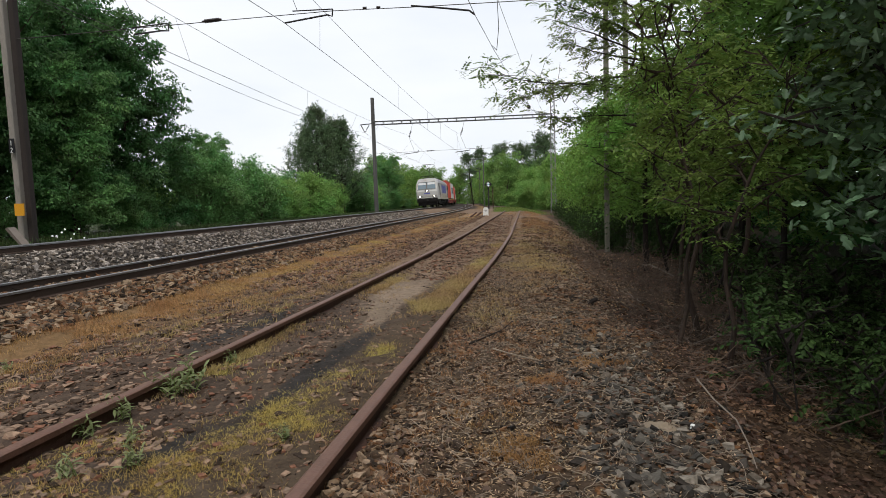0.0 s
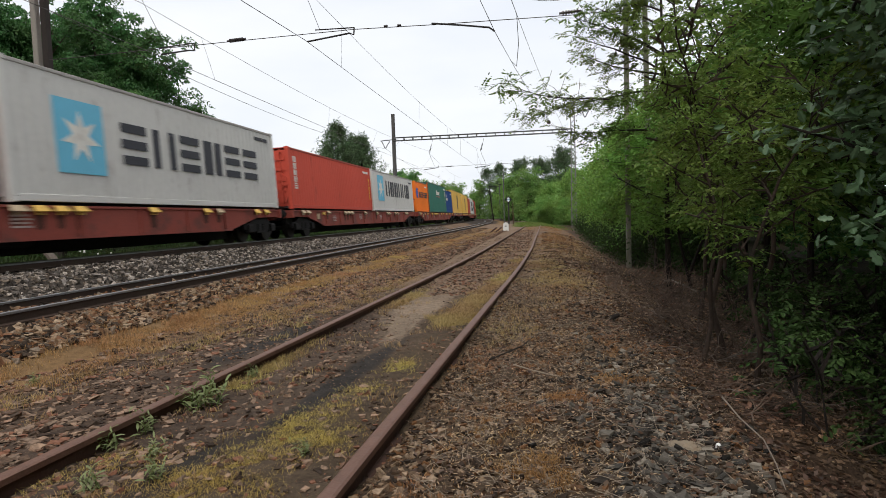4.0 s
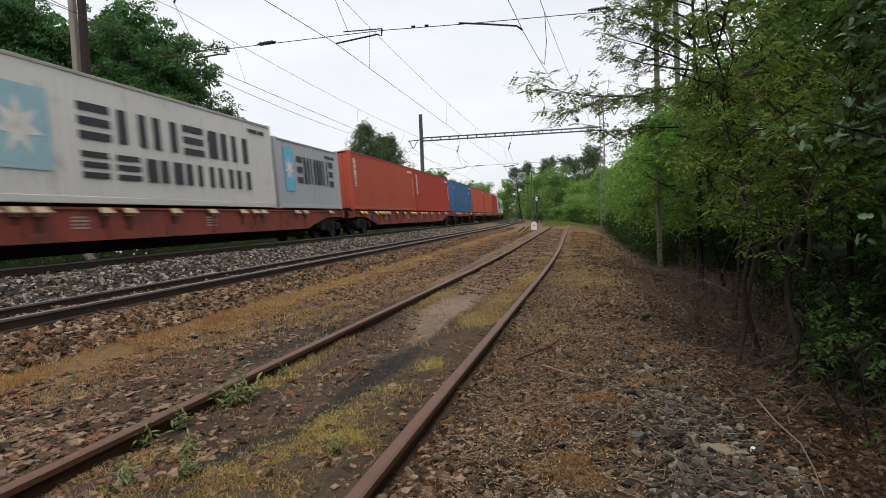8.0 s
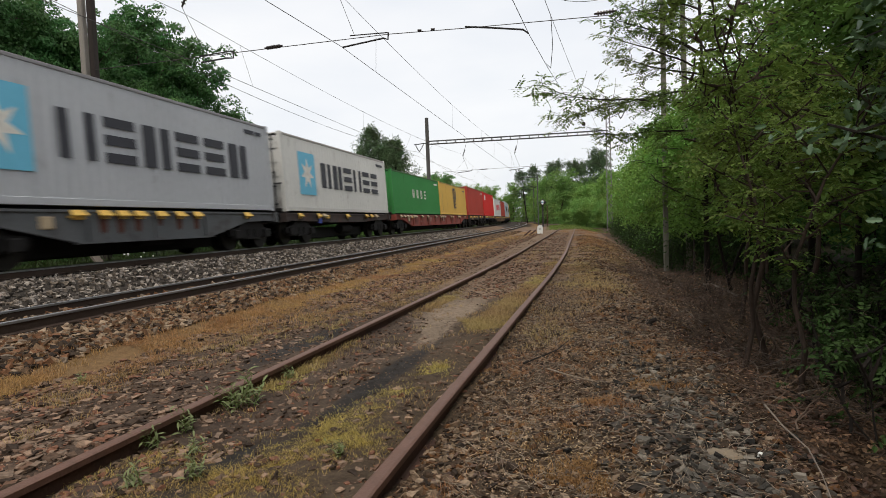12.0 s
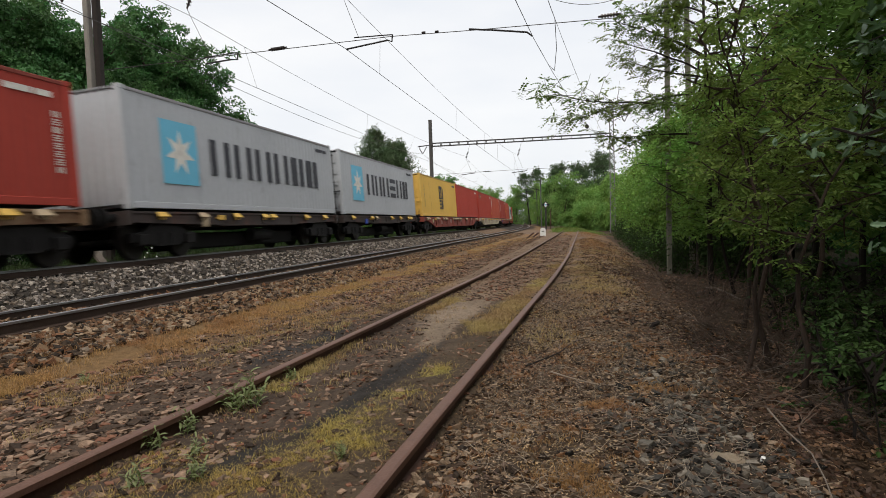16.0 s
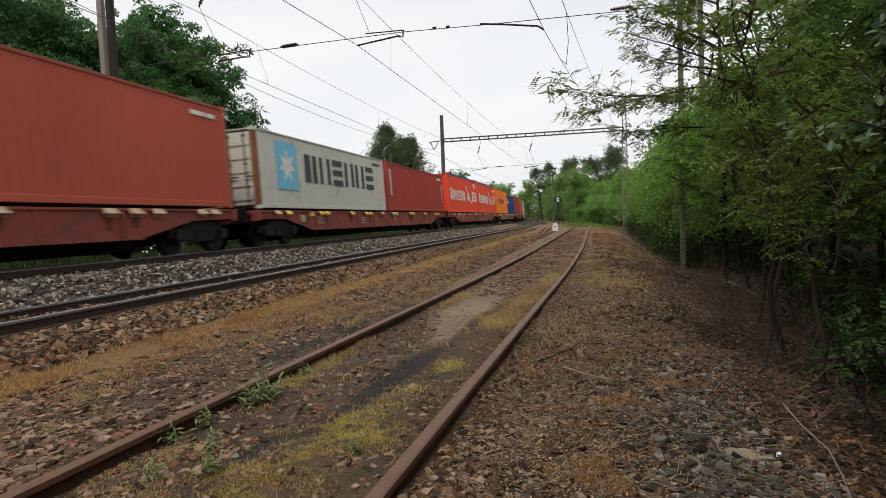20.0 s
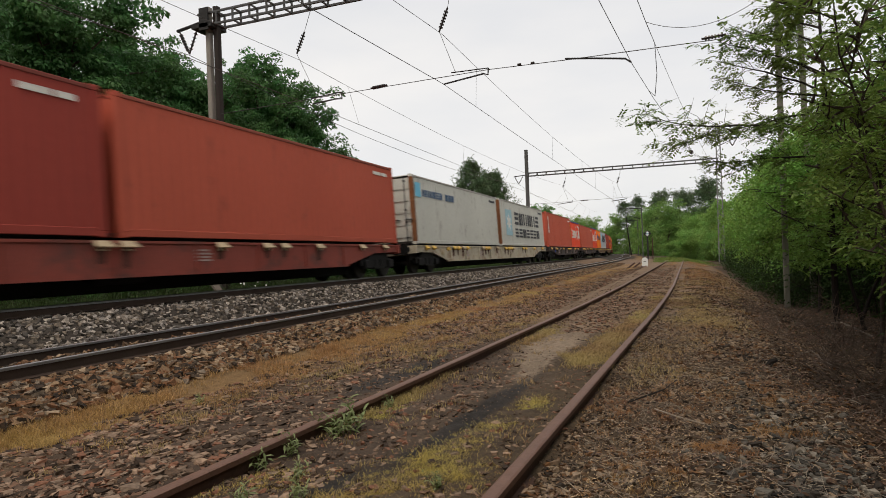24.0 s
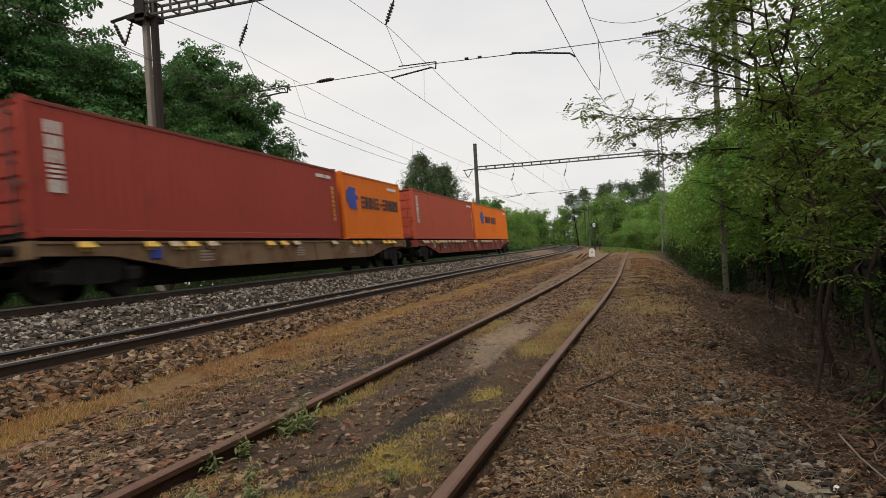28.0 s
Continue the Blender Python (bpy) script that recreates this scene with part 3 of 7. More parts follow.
def build_stones():
    # shoulder of the far track
    x, y = scatter(19000, -10.15, -8.0, 3, 60, 1.6, True)
    stones("ballast_far_track", x, y, rng.uniform(0.03, 0.07, len(x)), STONE, "grey crushed stone ballast beside the far track")
    x, y = scatter(4000, -12.9, -10.2, 3, 60, 1.6, True)
    stones("ballast_between_rails", x, y, rng.uniform(0.03, 0.06, len(x)), STONE, "grey ballast between the rails")
    # near track
    x, y = scatter(26000, -6.2, -4.85, 3, 60, 1.8, True)
    stones("ballast_near_track", x, y, rng.uniform(0.022, 0.066, len(x)), STONE_BROWN, "brownish crushed stone ballast beside the near track")
    x, y = scatter(5000, -7.7, -6.4, 3, 50, 1.5, True)
    stones("ballast_near_rails", x, y, rng.uniform(0.03, 0.06, len(x)), STONE_BROWN, "brownish ballast between the rails")
    # cess between the tracks and round the siding: flat chips trodden into the soil
    x, y = scatter(20000, -4.45, -2.45, 2.2, 40, 1.9)
    keep = rng.random(len(x)) > ash_of(x, y) * 1.1
    x, y = x[keep], y[keep]
    stones("gravel_cess", x, y, rng.uniform(0.012, 0.055, len(x)) * rng.uniform(0.4, 1, len(x)), STONE_SLATE, "flat brown stone chips trodden into soil", 0.1, 0.4)
    x, y = scatter(14000, -4.5, -2.4, 2.2, 16, 1.5)
    stones("grit_cess", x, y, rng.uniform(0.005, 0.016, len(x)), STONE_SLATE, "fine grit between the stone chips", 0.1, 0.5)
    x, y = scatter(9000, -2.25, -0.9, 2, 14, 1.6)
    stones("grit_siding", x, y, rng.uniform(0.003, 0.009, len(x)), STONE_SLATE, "fine grit between the siding rails", 0.1, 0.5)
    x, y = scatter(14000, -2.3, -0.75, 2, 34, 1.9)
    keep = rng.random(len(x)) < (0.35 + 0.6 * (np.abs(x - siding_x(y) + 0.35) < 0.38)) * (1 - np.minimum(1, 1.3 * np.maximum(ash_of(x, y), sand_of(x, y))))
    stones("gravel_siding", x[keep], y[keep], rng.uniform(0.006, 0.034, keep.sum()), STONE_SLATE, "fine gravel between the siding rails", 0.05, 0.5)
    x, y = scatter(23000, -0.75, 1.3, 1.5, 26, 2.1)
    x = np.where(x < siding_x(y) + 0.8, x + 0.8, x)
    stones("gravel_verge", x, y, rng.uniform(0.007, 0.038, len(x)) * rng.uniform(0.35, 1, len(x)), STONE_VERGE, "brown gravel beside the siding", 0.1, 0.6)
    y = 1.2 + 9 * rng.random(4200) ** 1.5
    x = siding_x(y) + 0.82 + rng.exponential(0.16, 4200)
    stones("stones_by_rail", x, y, np.where(y < 3.4, 1.0, 0.6) * rng.uniform(0.008, 0.034, len(x)) * rng.uniform(0.6, 1, len(x)), STONE_VERGE, "loose brown stones against the siding rail", 0.25, 0.65)
    x, y = scatter(8000, -4.4, -2.5, 9, 48, 1.3)
    stones("gravel_cess_beyond", x, y, rng.uniform(0.02, 0.055, len(x)), STONE_SLATE, "brown stone chips on the strip further up the line", 0.12, 0.5)
    x, y = scatter(6000, -1.7, -0.4, 9, 48, 1.3)
    stones("gravel_siding_beyond", x, y, rng.uniform(0.015, 0.04, len(x)), STONE_SLATE, "gravel between the siding rails further up the line", 0.1, 0.5)
    x, y = scatter(6500, 0.1, 2.1, 7, 40, 1.4)
    stones("gravel_verge_beyond", x, y, rng.uniform(0.015, 0.045, len(x)), STONE_VERGE, "brown stones on the verge further up the line", 0.15, 0.6)
    n = 5200
    y = 1.7 + rng.normal(0, 1.6, n)
    x = 0.6 + rng.normal(0, 0.2, n)
    stones("gravel_heap", x, y, rng.uniform(0.01, 0.045, n) * rng.uniform(0.5, 1, n), STONE_HEAP, "grey crushed stone spilled beside the siding", 0.25, 0.6)


build_stones()

# ---- the freight train ----
SPEED = 25.1


def bar_word(mb, x, y0, z0, glyph_w, glyph_h, count, gap, seed, stroke=0.28, upright=False):
    """Lettering drawn as plain upright and level bars on a wall at x, running along y."""
    r = random.Random(seed)
    for k in range(count):
        a = y0 + k * (glyph_w + gap) if not upright else y0
        z = z0 if not upright else z0 - k * (glyph_h + gap)
        w = glyph_w * stroke
        kind = r.randrange(3)
        if kind == 0:
            mb.box(x - 0.004, x + 0.006, a, a + w * 1.15, z, z + glyph_h)
            mb.box(x - 0.004, x + 0.006, a + glyph_w - w * 1.15, a + glyph_w, z, z + glyph_h)
        elif kind == 1:
            for lo in (0.0, 0.39, 0.78):
                mb.box(x - 0.004, x + 0.006, a, a + glyph_w, z + glyph_h * lo, z + glyph_h * (lo + 0.22))
        else:
            mb.box(x - 0.004, x + 0.006, a, a + glyph_w * 0.46, z, z + glyph_h)
            mb.box(x - 0.004, x + 0.006, a + glyph_w * 0.66, a + glyph_w, z, z + glyph_h)
    return mb


def word(parent, x, y0, z0, glyph_w, glyph_h, count, gap, seed, material, stroke=0.28):
    """A word of which every letter is a block of plain bars of its own."""
    for k in range(count):
        part("letter_block", bar_word(MB(), x, y0 + k * (glyph_w + gap), z0, glyph_w, glyph_h, 1, gap, seed * 7 + k, stroke), material, parent)


CONTAINER_MESH = {}


def container_meshes(L, H):
    """Shared meshes of one size of container: y along, middle at 0, floor at z 0."""
    if (L, H) in CONTAINER_MESH:
        return CONTAINER_MESH[L, H]
    W, h = 1.219, L / 2
    d = {}
    # corrugated side
    n = int(round((L - 0.3) / 0.278))
    p = (L - 0.3) / n
    ys, xs = [], []
    for k in range(n):
        y = -h + 0.15 + k * p
        for a, b in ((0.0, 0.0), (0.26, 0.0), (0.5, -0.022), (0.76, -0.022)):
            ys.append(y + a * p)
            xs.append(W - 0.012 + b)
    ys.append(h - 0.15)
    xs.append(W - 0.012)
    m = MB()
    for y, x in zip(ys, xs):
        m.v += [(x, y, 0.16), (x, y, H - 0.1)]
    m.f = [(2 * i, 2 * i + 2, 2 * i + 3, 2 * i + 1) for i in range(len(ys) - 1)]
    d["side"] = m.mesh("side_wall", BLACK)
    d["flat"] = MB().box(-W + 0.03, -W + 0.06, -h + 0.14, h - 0.14, 0.16, H - 0.1).mesh("side_wall", BLACK)
    d["roof"] = MB().box(-W + 0.06, W - 0.06, -h + 0.1, h - 0.1, H - 0.05, H - 0.018).mesh("roof", BLACK)
    d["floor"] = MB().box(-W + 0.07, W - 0.07, -h + 0.1, h - 0.1, 0.05, 0.15).mesh("floor", BLACK)
    d["rail_top"] = MB().box(W - 0.06, W, -h + 0.17, h - 0.17, H - 0.115, H - 0.03, 0.012).mesh("top_rail", BLACK)
    m = MB().box(W - 0.05, W - 0.004, -h + 0.17, h - 0.17, 0.02, 0.175, 0.01)
    d["rail_bottom"] = m.mesh("bottom_rail", BLACK)
    d["post"] = MB().box(-0.075, 0.075, -0.08, 0.08, 0.11, H - 0.11, 0.02).mesh("corner_post", BLACK)
    m = MB()
    m.box(-0.085, 0.085, -0.085, 0.085, 0, 0.118, 0.012)
    d["casting"] = m.mesh("corner_casting", BLACK)
    # plain end wall with ribs
    m = MB()
    for k in range(9):
        x = -W + 0.13 + k * (2 * W - 0.26) / 9
        for a, b in ((0.0, 0.0), (0.25, 0.0), (0.5, 0.045), (0.8, 0.045)):
            m.v += [(x + a * 0.242, -0.03 + b, 0.12), (x + a * 0.242, -0.03 + b, H - 0.12)]
    m.v += [(W - 0.13, -0.03, 0.12), (W - 0.13, -0.03, H - 0.12)]
    m.f = [(2 * i, 2 * i + 2, 2 * i + 3, 2 * i + 1) for i in range(len(m.v) // 2 - 1)]
    d["end"] = m.mesh("end_wall", BLACK)
    # one door leaf with level ribs
    m = MB().box(0.012, W - 0.15, -0.025, 0.025, 0.14, H - 0.14)
    for k in range(5):
        z = 0.3 + k * (H - 0.6) / 4.6
        m.box(0.07, W - 0.2, -0.055, -0.025, z, z + (H - 0.6) / 9)
    d["door"] = m.mesh("door", BLACK)
    m = MB().tube([(0, -0.08, 0.1), (0, -0.08, H - 0.1)], 0.02, 6)
    for z in (0.25, 0.9, 1.4, H - 0.3):
        m.box(-0.05, 0.05, -0.1, -0.04, z, z + 0.06)
    m.box(-0.03, 0.28, -0.12, -0.09, 1.0, 1.05)
    d["rod"] = m.mesh("lock_rod", STEEL)
    CONTAINER_MESH[L, H] = d
    return d


def star(mb, x, y, z, r, points=7, inner=0.42):
    n = points * 2
    vs = []
    for k in range(n):
        a = math.pi * k / points + math.pi / 2
        q = r if k % 2 == 0 else r * inner
        vs += [(x, y + q * math.cos(a), z + q * math.sin(a))]
    front = [(x + 0.008, b, c) for a, b, c in vs]
    k0 = len(mb.v)
    mb.v += vs + front + [(x + 0.008, y, z)]
    for k in range(n):
        j = (k + 1) % n
        mb.f.append((k0 + 2 * n, k0 + n + k, k0 + n + j))
        mb.f.append((k0 + k, k0 + j, k0 + n + j, k0 + n + k))


def paint(name, col, rust=0.15, fade=0.12):
    return mat(name, col, 0.7, 0, fade, 0.35, 14, 0.08, spec=0.12, dirt=((col[0] * 0.45 + 0.03, col[1] * 0.4 + 0.025, col[2] * 0.4 + 0.02), rust, 1.6), stretch=(1, 1, 0.5), each=0.08)


PAINT = {
    "red": paint("paint_red", (0.56, 0.088, 0.058)),
    "rust": paint("paint_rust_red", (0.40, 0.062, 0.045)),
    "maroon": paint("paint_maroon", (0.34, 0.06, 0.045)),
    "brick": paint("paint_brick", (0.47, 0.1, 0.062)),
    "bright": paint("paint_bright_red", (0.60, 0.035, 0.03), 0.05),
    "scarlet": paint("paint_scarlet", (0.8, 0.09, 0.045), 0.08),
    "orange": paint("paint_orange", (0.85, 0.2, 0.03), 0.1),
    "amber": paint("paint_yellow", (0.70, 0.44, 0.11), 0.12),
    "white": paint("paint_white_grey", (0.62, 0.61, 0.575), 0.15),
    "silver": paint("paint_silver", (0.45, 0.465, 0.485), 0.08),
    "weathered": paint("paint_weathered_grey", (0.56, 0.555, 0.5), 0.22),
    "green": paint("paint_teal_green", (0.045, 0.165, 0.125), 0.2),
    "leaf": paint("paint_leaf_green", (0.05, 0.24, 0.07), 0.1),
    "blue": paint("paint_dark_blue", (0.02, 0.06, 0.2), 0.1),
    "azure": paint("paint_blue", (0.05, 0.155, 0.30), 0.25),
}
EDGE = {k: mat("edge_" + k, tuple(0.5 * q.node_tree.nodes["Hue/Saturation/Value"].inputs["Color"].default_value[i] + (0.035, 0.022, 0.016)[i] for i in range(3)), 0.85, 0, 0.3, 2, 20, 0.1) for k, q in PAINT.items()}
MARK = {
    "black": mat("mark_black", (0.035, 0.036, 0.045), 0.6, 0, 0.15),
    "white": mat("mark_white", (0.72, 0.7, 0.64), 0.7, 0, 0.25, 3, 20, dirt=((0.5, 0.42, 0.36), 0.35, 5)),
    "sky": mat("mark_light_blue", (0.14, 0.48, 0.66), 0.6, 0, 0.1),
    "blue": mat("mark_blue", (0.03, 0.07, 0.38), 0.6, 0, 0.12),
    "yellow": mat("mark_yellow", (0.75, 0.4, 0.04), 0.6, 0, 0.1),
    "red": mat("mark_red", (0.7, 0.08, 0.1), 0.6, 0, 0.1),
    "dark": mat("mark_dark_blue", (0.03, 0.09, 0.2), 0.6, 0, 0.12),
    "pale_sky": mat("mark_faded_blue", (0.33, 0.52, 0.58), 0.7, 0, 0.2, 3, 20),
    "faded": mat("mark_faded_white", (0.42, 0.34, 0.31), 0.8, 0, 0.3, 5, 20, dirt=((0.25, 0.12, 0.1), 0.5, 6)),
    "grey": mat("mark_faded_grey", (0.3, 0.24, 0.13), 0.7, 0, 0.2, 3, 20),
}
RUST_POST = mat("rusted_post", (0.22, 0.085, 0.035), 0.85, 0, 0.25, 3, 20, 0.4)
SEAL = mat("grey_gasket", (0.1, 0.1, 0.1), 0.8)


def container(L, H, colour, style, seed, doors_front, words):
    """A shipping container; y along the track, the end at -y leads, +x faces the near side."""
    d = container_meshes(L, H)
    pt = PAINT[colour]
    feet = "twenty-foot" if L < 7 else "forty-foot"
    ob = thing("shipping_container", f"{words} {feet} shipping container riding on a flat wagon", "container", "containers of the train")
    W, h = 1.219, L / 2
    part("side_wall", d["side"], pt, ob)
    part("side_wall", d["flat"], pt, ob)
    part("roof", d["roof"], pt, ob)
    part("floor", d["floor"], SEAL, ob)
    for s in (0, 180):
        part("top_rail", d["rail_top"], EDGE[colour], ob, m=pose(0, 0, 0, 0, 0, s))
        part("bottom_rail", d["rail_bottom"], pt, ob, m=pose(0, 0, 0, 0, 0, s))
    for sx in (1, -1):
        for sy in (1, -1):
            rusty = colour == "weathered" and (style == "line" or sy == -1) or colour == "green" and sy == -1
            part("corner_post", d["post"], RUST_POST if rusty else pt, ob, "rust-streaked post" if rusty else "", pose(sx * (W - 0.075), sy * (h - 0.08), 0))
            for z in (0, H - 0.118):
                part("corner_casting", d["casting"], pt, ob, m=pose(sx * (W - 0.085), sy * (h - 0.085), z))
    near, far = (0, 180) if doors_front else (180, 0)
    end_m = lambda a: pose(0, 0, 0, 0, 0, a) @ pose(0, -h + 0.06, 0)
    part("end_wall", d["end"], pt, ob, m=end_m(far))
    for flip in (0, 1):
        leaf = part("door", d["door"], pt, ob, "ribbed cargo door", end_m(near) @ (Matrix.Diagonal((-1, 1, 1, 1)) if flip else Matrix()))
        for x in (0.3, 0.85):
            part("lock_rod", d["rod"], pt if seed % 2 else STEEL, leaf, m=pose(x, 0, 0))
    x = W + 0.002
    # small number bars at the rear top and front top corners of the side
    c = "white" if colour not in ("white", "silver", "weathered", "amber") else "black"
    part("number_marking", MB().box(x - 0.003, x + 0.005, h - 1.55, h - 0.95, H - 0.42, H - 0.3), MARK[c], ob)
    part("number_marking", MB().box(x - 0.003, x + 0.005, h - 0.88, h - 0.5, H - 0.42, H - 0.3), MARK[c], ob)
    if style in ("column",):
        part("name_marking", bar_word(MB(), x, -h + 0.42, H - 0.62, 0.3, 0.24, 5, 0.04, seed, 0.3, True), MARK["white"], ob, "white upright lettering bars")
        part("number_marking", bar_word(MB(), x, h - 0.5, H - 0.8, 0.14, 0.12, 8, 0.04, seed + 5, 0.3, True), MARK["yellow" if seed % 3 == 0 else "white"], ob)
    if style == "sticker":
        part("label_panel", MB().box(x - 0.003, x + 0.004, -h + 1.3, -h + 2.2, H - 0.75, H - 0.35), MARK["black"], ob, "yellow and black label")
        part("label_stripe", MB().box(x + 0.001, x + 0.008, -h + 1.4, -h + 2.1, H - 0.62, H - 0.52), MARK["yellow"], ob)
        part("sticker", MB().box(x - 0.003, x + 0.004, h - 0.5, h - 0.3, 0.5, 0.75), MARK["yellow"], ob)
    if style in ("star", "star2"):
        k = 1.0 if L > 7 else 0.5
        y0, y1 = -h + 1.28 * k, -h + 2.76 * k
        part("badge", MB().box(x - 0.003, x + 0.003, y0, y1, 0.66, 2.3), MARK["sky" if style == "star" else "pale_sky"], ob, "light blue badge panel")
        m = MB()
        star(m, x + 0.002, (y0 + y1) / 2, 1.48, 0.6 if L > 7 else 0.42)
        part("badge_star", m, MARK["white"], ob, "white star")
        if style == "star":
            word(ob, x, -h + 3.4 * k, 1.0, 0.98 * k, 1.03, 6, 0.27 * k, seed, MARK["black"], 0.24)
        else:
            word(ob, x, -h + 3.5 * k, 1.42, 0.95 * k, 0.8, 6, 0.26 * k, seed, MARK["black"], 0.25)
            word(ob, x, -h + 3.5 * k, 0.58, 0.8 * k, 0.58, 7, 0.24 * k, seed + 3, MARK["black"], 0.25)
    if style == "line":
        y0 = -h + 0.27
        part("badge", MB().box(x - 0.003, x + 0.003, y0, y0 + 0.56, 1.98, 2.58), MARK["sky"], ob, "light blue badge panel")
        word(ob, x, -h + 0.98, 2.03, 0.3, 0.3, 6, 0.1, seed, MARK["dark"])
        word(ob, x, -h + 3.7, 2.03, 0.3, 0.3, 3, 0.1, seed + 2, MARK["dark"])
    if style == "roundel":
        k = 1.0 if L > 7 else 0.95
        y0, y2 = (-h + 2.06, -h + 3.4) if L > 7 else (-h + 0.4, -h + 1.65)
        m = MB().slab([(y0 + 0.12 * k, 1.22), (y0 + 0.8 * k, 1.15), (y0 + 0.75 * k, 1.52), (y0 + 1.0 * k, 1.58), (y0 + 0.98 * k, 1.72), (y0 + 0.72 * k, 1.75), (y0 + 0.82 * k, 2.02), (y0 + 0.2 * k, 2.04), (y0 - 0.08 * k, 1.85), (y0 - 0.08 * k, 1.5)], x, x + 0.006)
        part("badge", m, MARK["blue"], ob, "blue winged badge")
        word(ob, x, y2, 1.25, 0.27, 0.48, 5, 0.105, seed, MARK["black"], 0.3)
        word(ob, x, y2 + 2.2, 1.25, 0.27, 0.48, 5, 0.105, seed + 1, MARK["black"], 0.3)
        part("name_dash", MB().box(x - 0.003, x + 0.005, y2 + 1.95, y2 + 2.12, 1.42, 1.52), MARK["black"], ob)
        if doors_front:
            for sx in (-0.72, 0.3):
                for z in (1.15, 1.72):
                    part("door_panel", MB().box(sx, sx + 0.42, -h - 0.012, -h + 0.004, z, z + 0.36), MARK["yellow"], ob, "yellow door panel")
    if style == "crest":
        y0 = -h + 5.57
        part("badge", MB().box(x, x + 0.006, y0, y0 + 0.26, 1.42, 2.3).box(x, x + 0.006, y0 + 0.52, y0 + 0.78, 1.42, 2.12).box(x, x + 0.006, y0 + 1.04, y0 + 1.34, 1.42, 2.12), MARK["black"], ob, "black arched badge")
        part("badge_band", MB().box(x, x + 0.005, y0 + 0.261, y0 + 1.039, 2.121, 2.3).box(x, x + 0.005, y0 - 0.12, y0 + 1.5, 1.34, 1.419), MARK["black"], ob)
        word(ob, x, y0 + 0.08, 0.57, 0.5, 0.7, 2, 0.16, seed + 1, MARK["black"], 0.34)
        part("number_marking", bar_word(MB(), x, -h + 0.9, H - 0.8, 0.1, 0.1, 10, 0.06, seed + 2, 0.3, True), MARK["grey"], ob)
    if style == "gull":
        q = L / 12.19
        word(ob, x, -h + 0.78 * q, 0.96, 0.66 * q, 0.92, 1, 0.13 * q, seed, MARK["white"])
        word(ob, x, -h + 1.66 * q, 0.96, 0.62 * q, 0.78, 6, 0.19 * q, seed + 4, MARK["white"])
        y1, zb, k = -h + 6.75 * q, 0.75, 0.85
        wing = [(0, 1.75), (0.35, 1.72), (0.8, 1.4), (1.05, 1.05), (1.35, 1.08), (1.75, 0.92), (1.6, 0.78), (2.1, 0.4), (2.9, 0.02), (2.0, 0.2), (1.3, 0.42), (0.95, 0.72), (0.65, 1.2)]
        tail = [(1.05, 0.5), (0.75, 0.5), (0.2, 0.2), (0.05, 0.0), (0.4, 0.5), (0.8, 0.78)]
        m = MB().slab([(y1 + a * q, zb + b * k) for a, b in wing][::-1], x, x + 0.006)
        m.slab([(y1 + a * q, zb + b * k) for a, b in tail], x, x + 0.006)
        part("badge", m, MARK["white"], ob, "white bird-like badge")
        word(ob, x, -h + 9.7 * q, 0.98, 0.62 * q, 0.85, 3, 0.16 * q, seed + 1, MARK["white"])
        part("corner_mark", MB().slab([(h - 1.9 * q, H - 0.35), (h - 1.3 * q, H - 0.72), (h - 0.9 * q, H - 0.72), (h - 0.5 * q, H - 0.35)], x, x + 0.005), MARK["white"], ob, "white tapered corner mark")
        part("roof_sheet_edge", MB().box(W - 0.1, W + 0.012, -h + 0.02, h - 0.02, H - 0.02, H + 0.05), MARK["blue"], ob, "blue roof sheet edge")
    if style == "label":
        part("badge", MB().box(x - 0.003, x + 0.004, -h + 0.9, -h + 2.3, H - 0.95, H - 0.4), MARK["white"], ob, "white label panel")
    if style == "titled":
        if colour == "green":
            word(ob, x, -h + 5.05, 1.8, 0.34, 0.44, 2, 0.06, seed, MARK["white"])
            word(ob, x, -h + 5.85, 1.8, 0.26, 0.3, 5, 0.08, seed + 1, MARK["white"])
            part("underline", MB().box(x - 0.003, x + 0.004, -h + 5.2, -h + 7.5, 1.58, 1.63), MARK["red"], ob)
            part("number_marking", bar_word(MB(), x, h - 0.75, 2.2, 0.14, 0.12, 8, 0.04, seed + 5, 0.3, True), MARK["white"], ob)
        else:
            k = 1.0 if L > 7 else 0.8
            part("badge", MB().slab([(-h + 0.35, H - 0.75), (-h + 0.65, H - 0.8), (-h + 0.95, H - 0.72), (-h + 0.75, H - 0.55), (-h + 0.55, H - 0.48)], x, x + 0.005), MARK["white"], ob, "white wing-shaped badge")
            word(ob, x, -h + 0.35, H - 1.2, 0.24 * k, 0.3, 6, 0.07 * k, seed, MARK["white"])
    if style == "initials":
        word(ob, x, -h + L * 0.36, H * 0.4, 0.42, 0.55, 4, 0.6, seed, MARK["white"], 0.3)
    if style == "triangle":
        y0 = -h + 2.43
        part("badge", MB().box(x - 0.003, x + 0.004, y0, y0 + 0.9, 0.85, 1.85), MARK["red"], ob, "red and blue badge panel")
        part("badge_panel", MB().slab([(y0 + 0.2, 0.95), (y0 + 0.85, 0.95), (y0 + 0.85, 1.2), (y0 + 0.6, 1.45), (y0 + 0.85, 1.78), (y0 + 0.2, 1.78)], x + 0.001, x + 0.008), MARK["white"], ob)
        part("badge_band", MB().slab([(y0 + 0.4, 0.97), (y0 + 0.62, 0.97), (y0 + 0.6, 1.4), (y0 + 0.75, 1.7), (y0 + 0.3, 1.7)], x + 0.003, x + 0.012), MARK["sky"], ob)
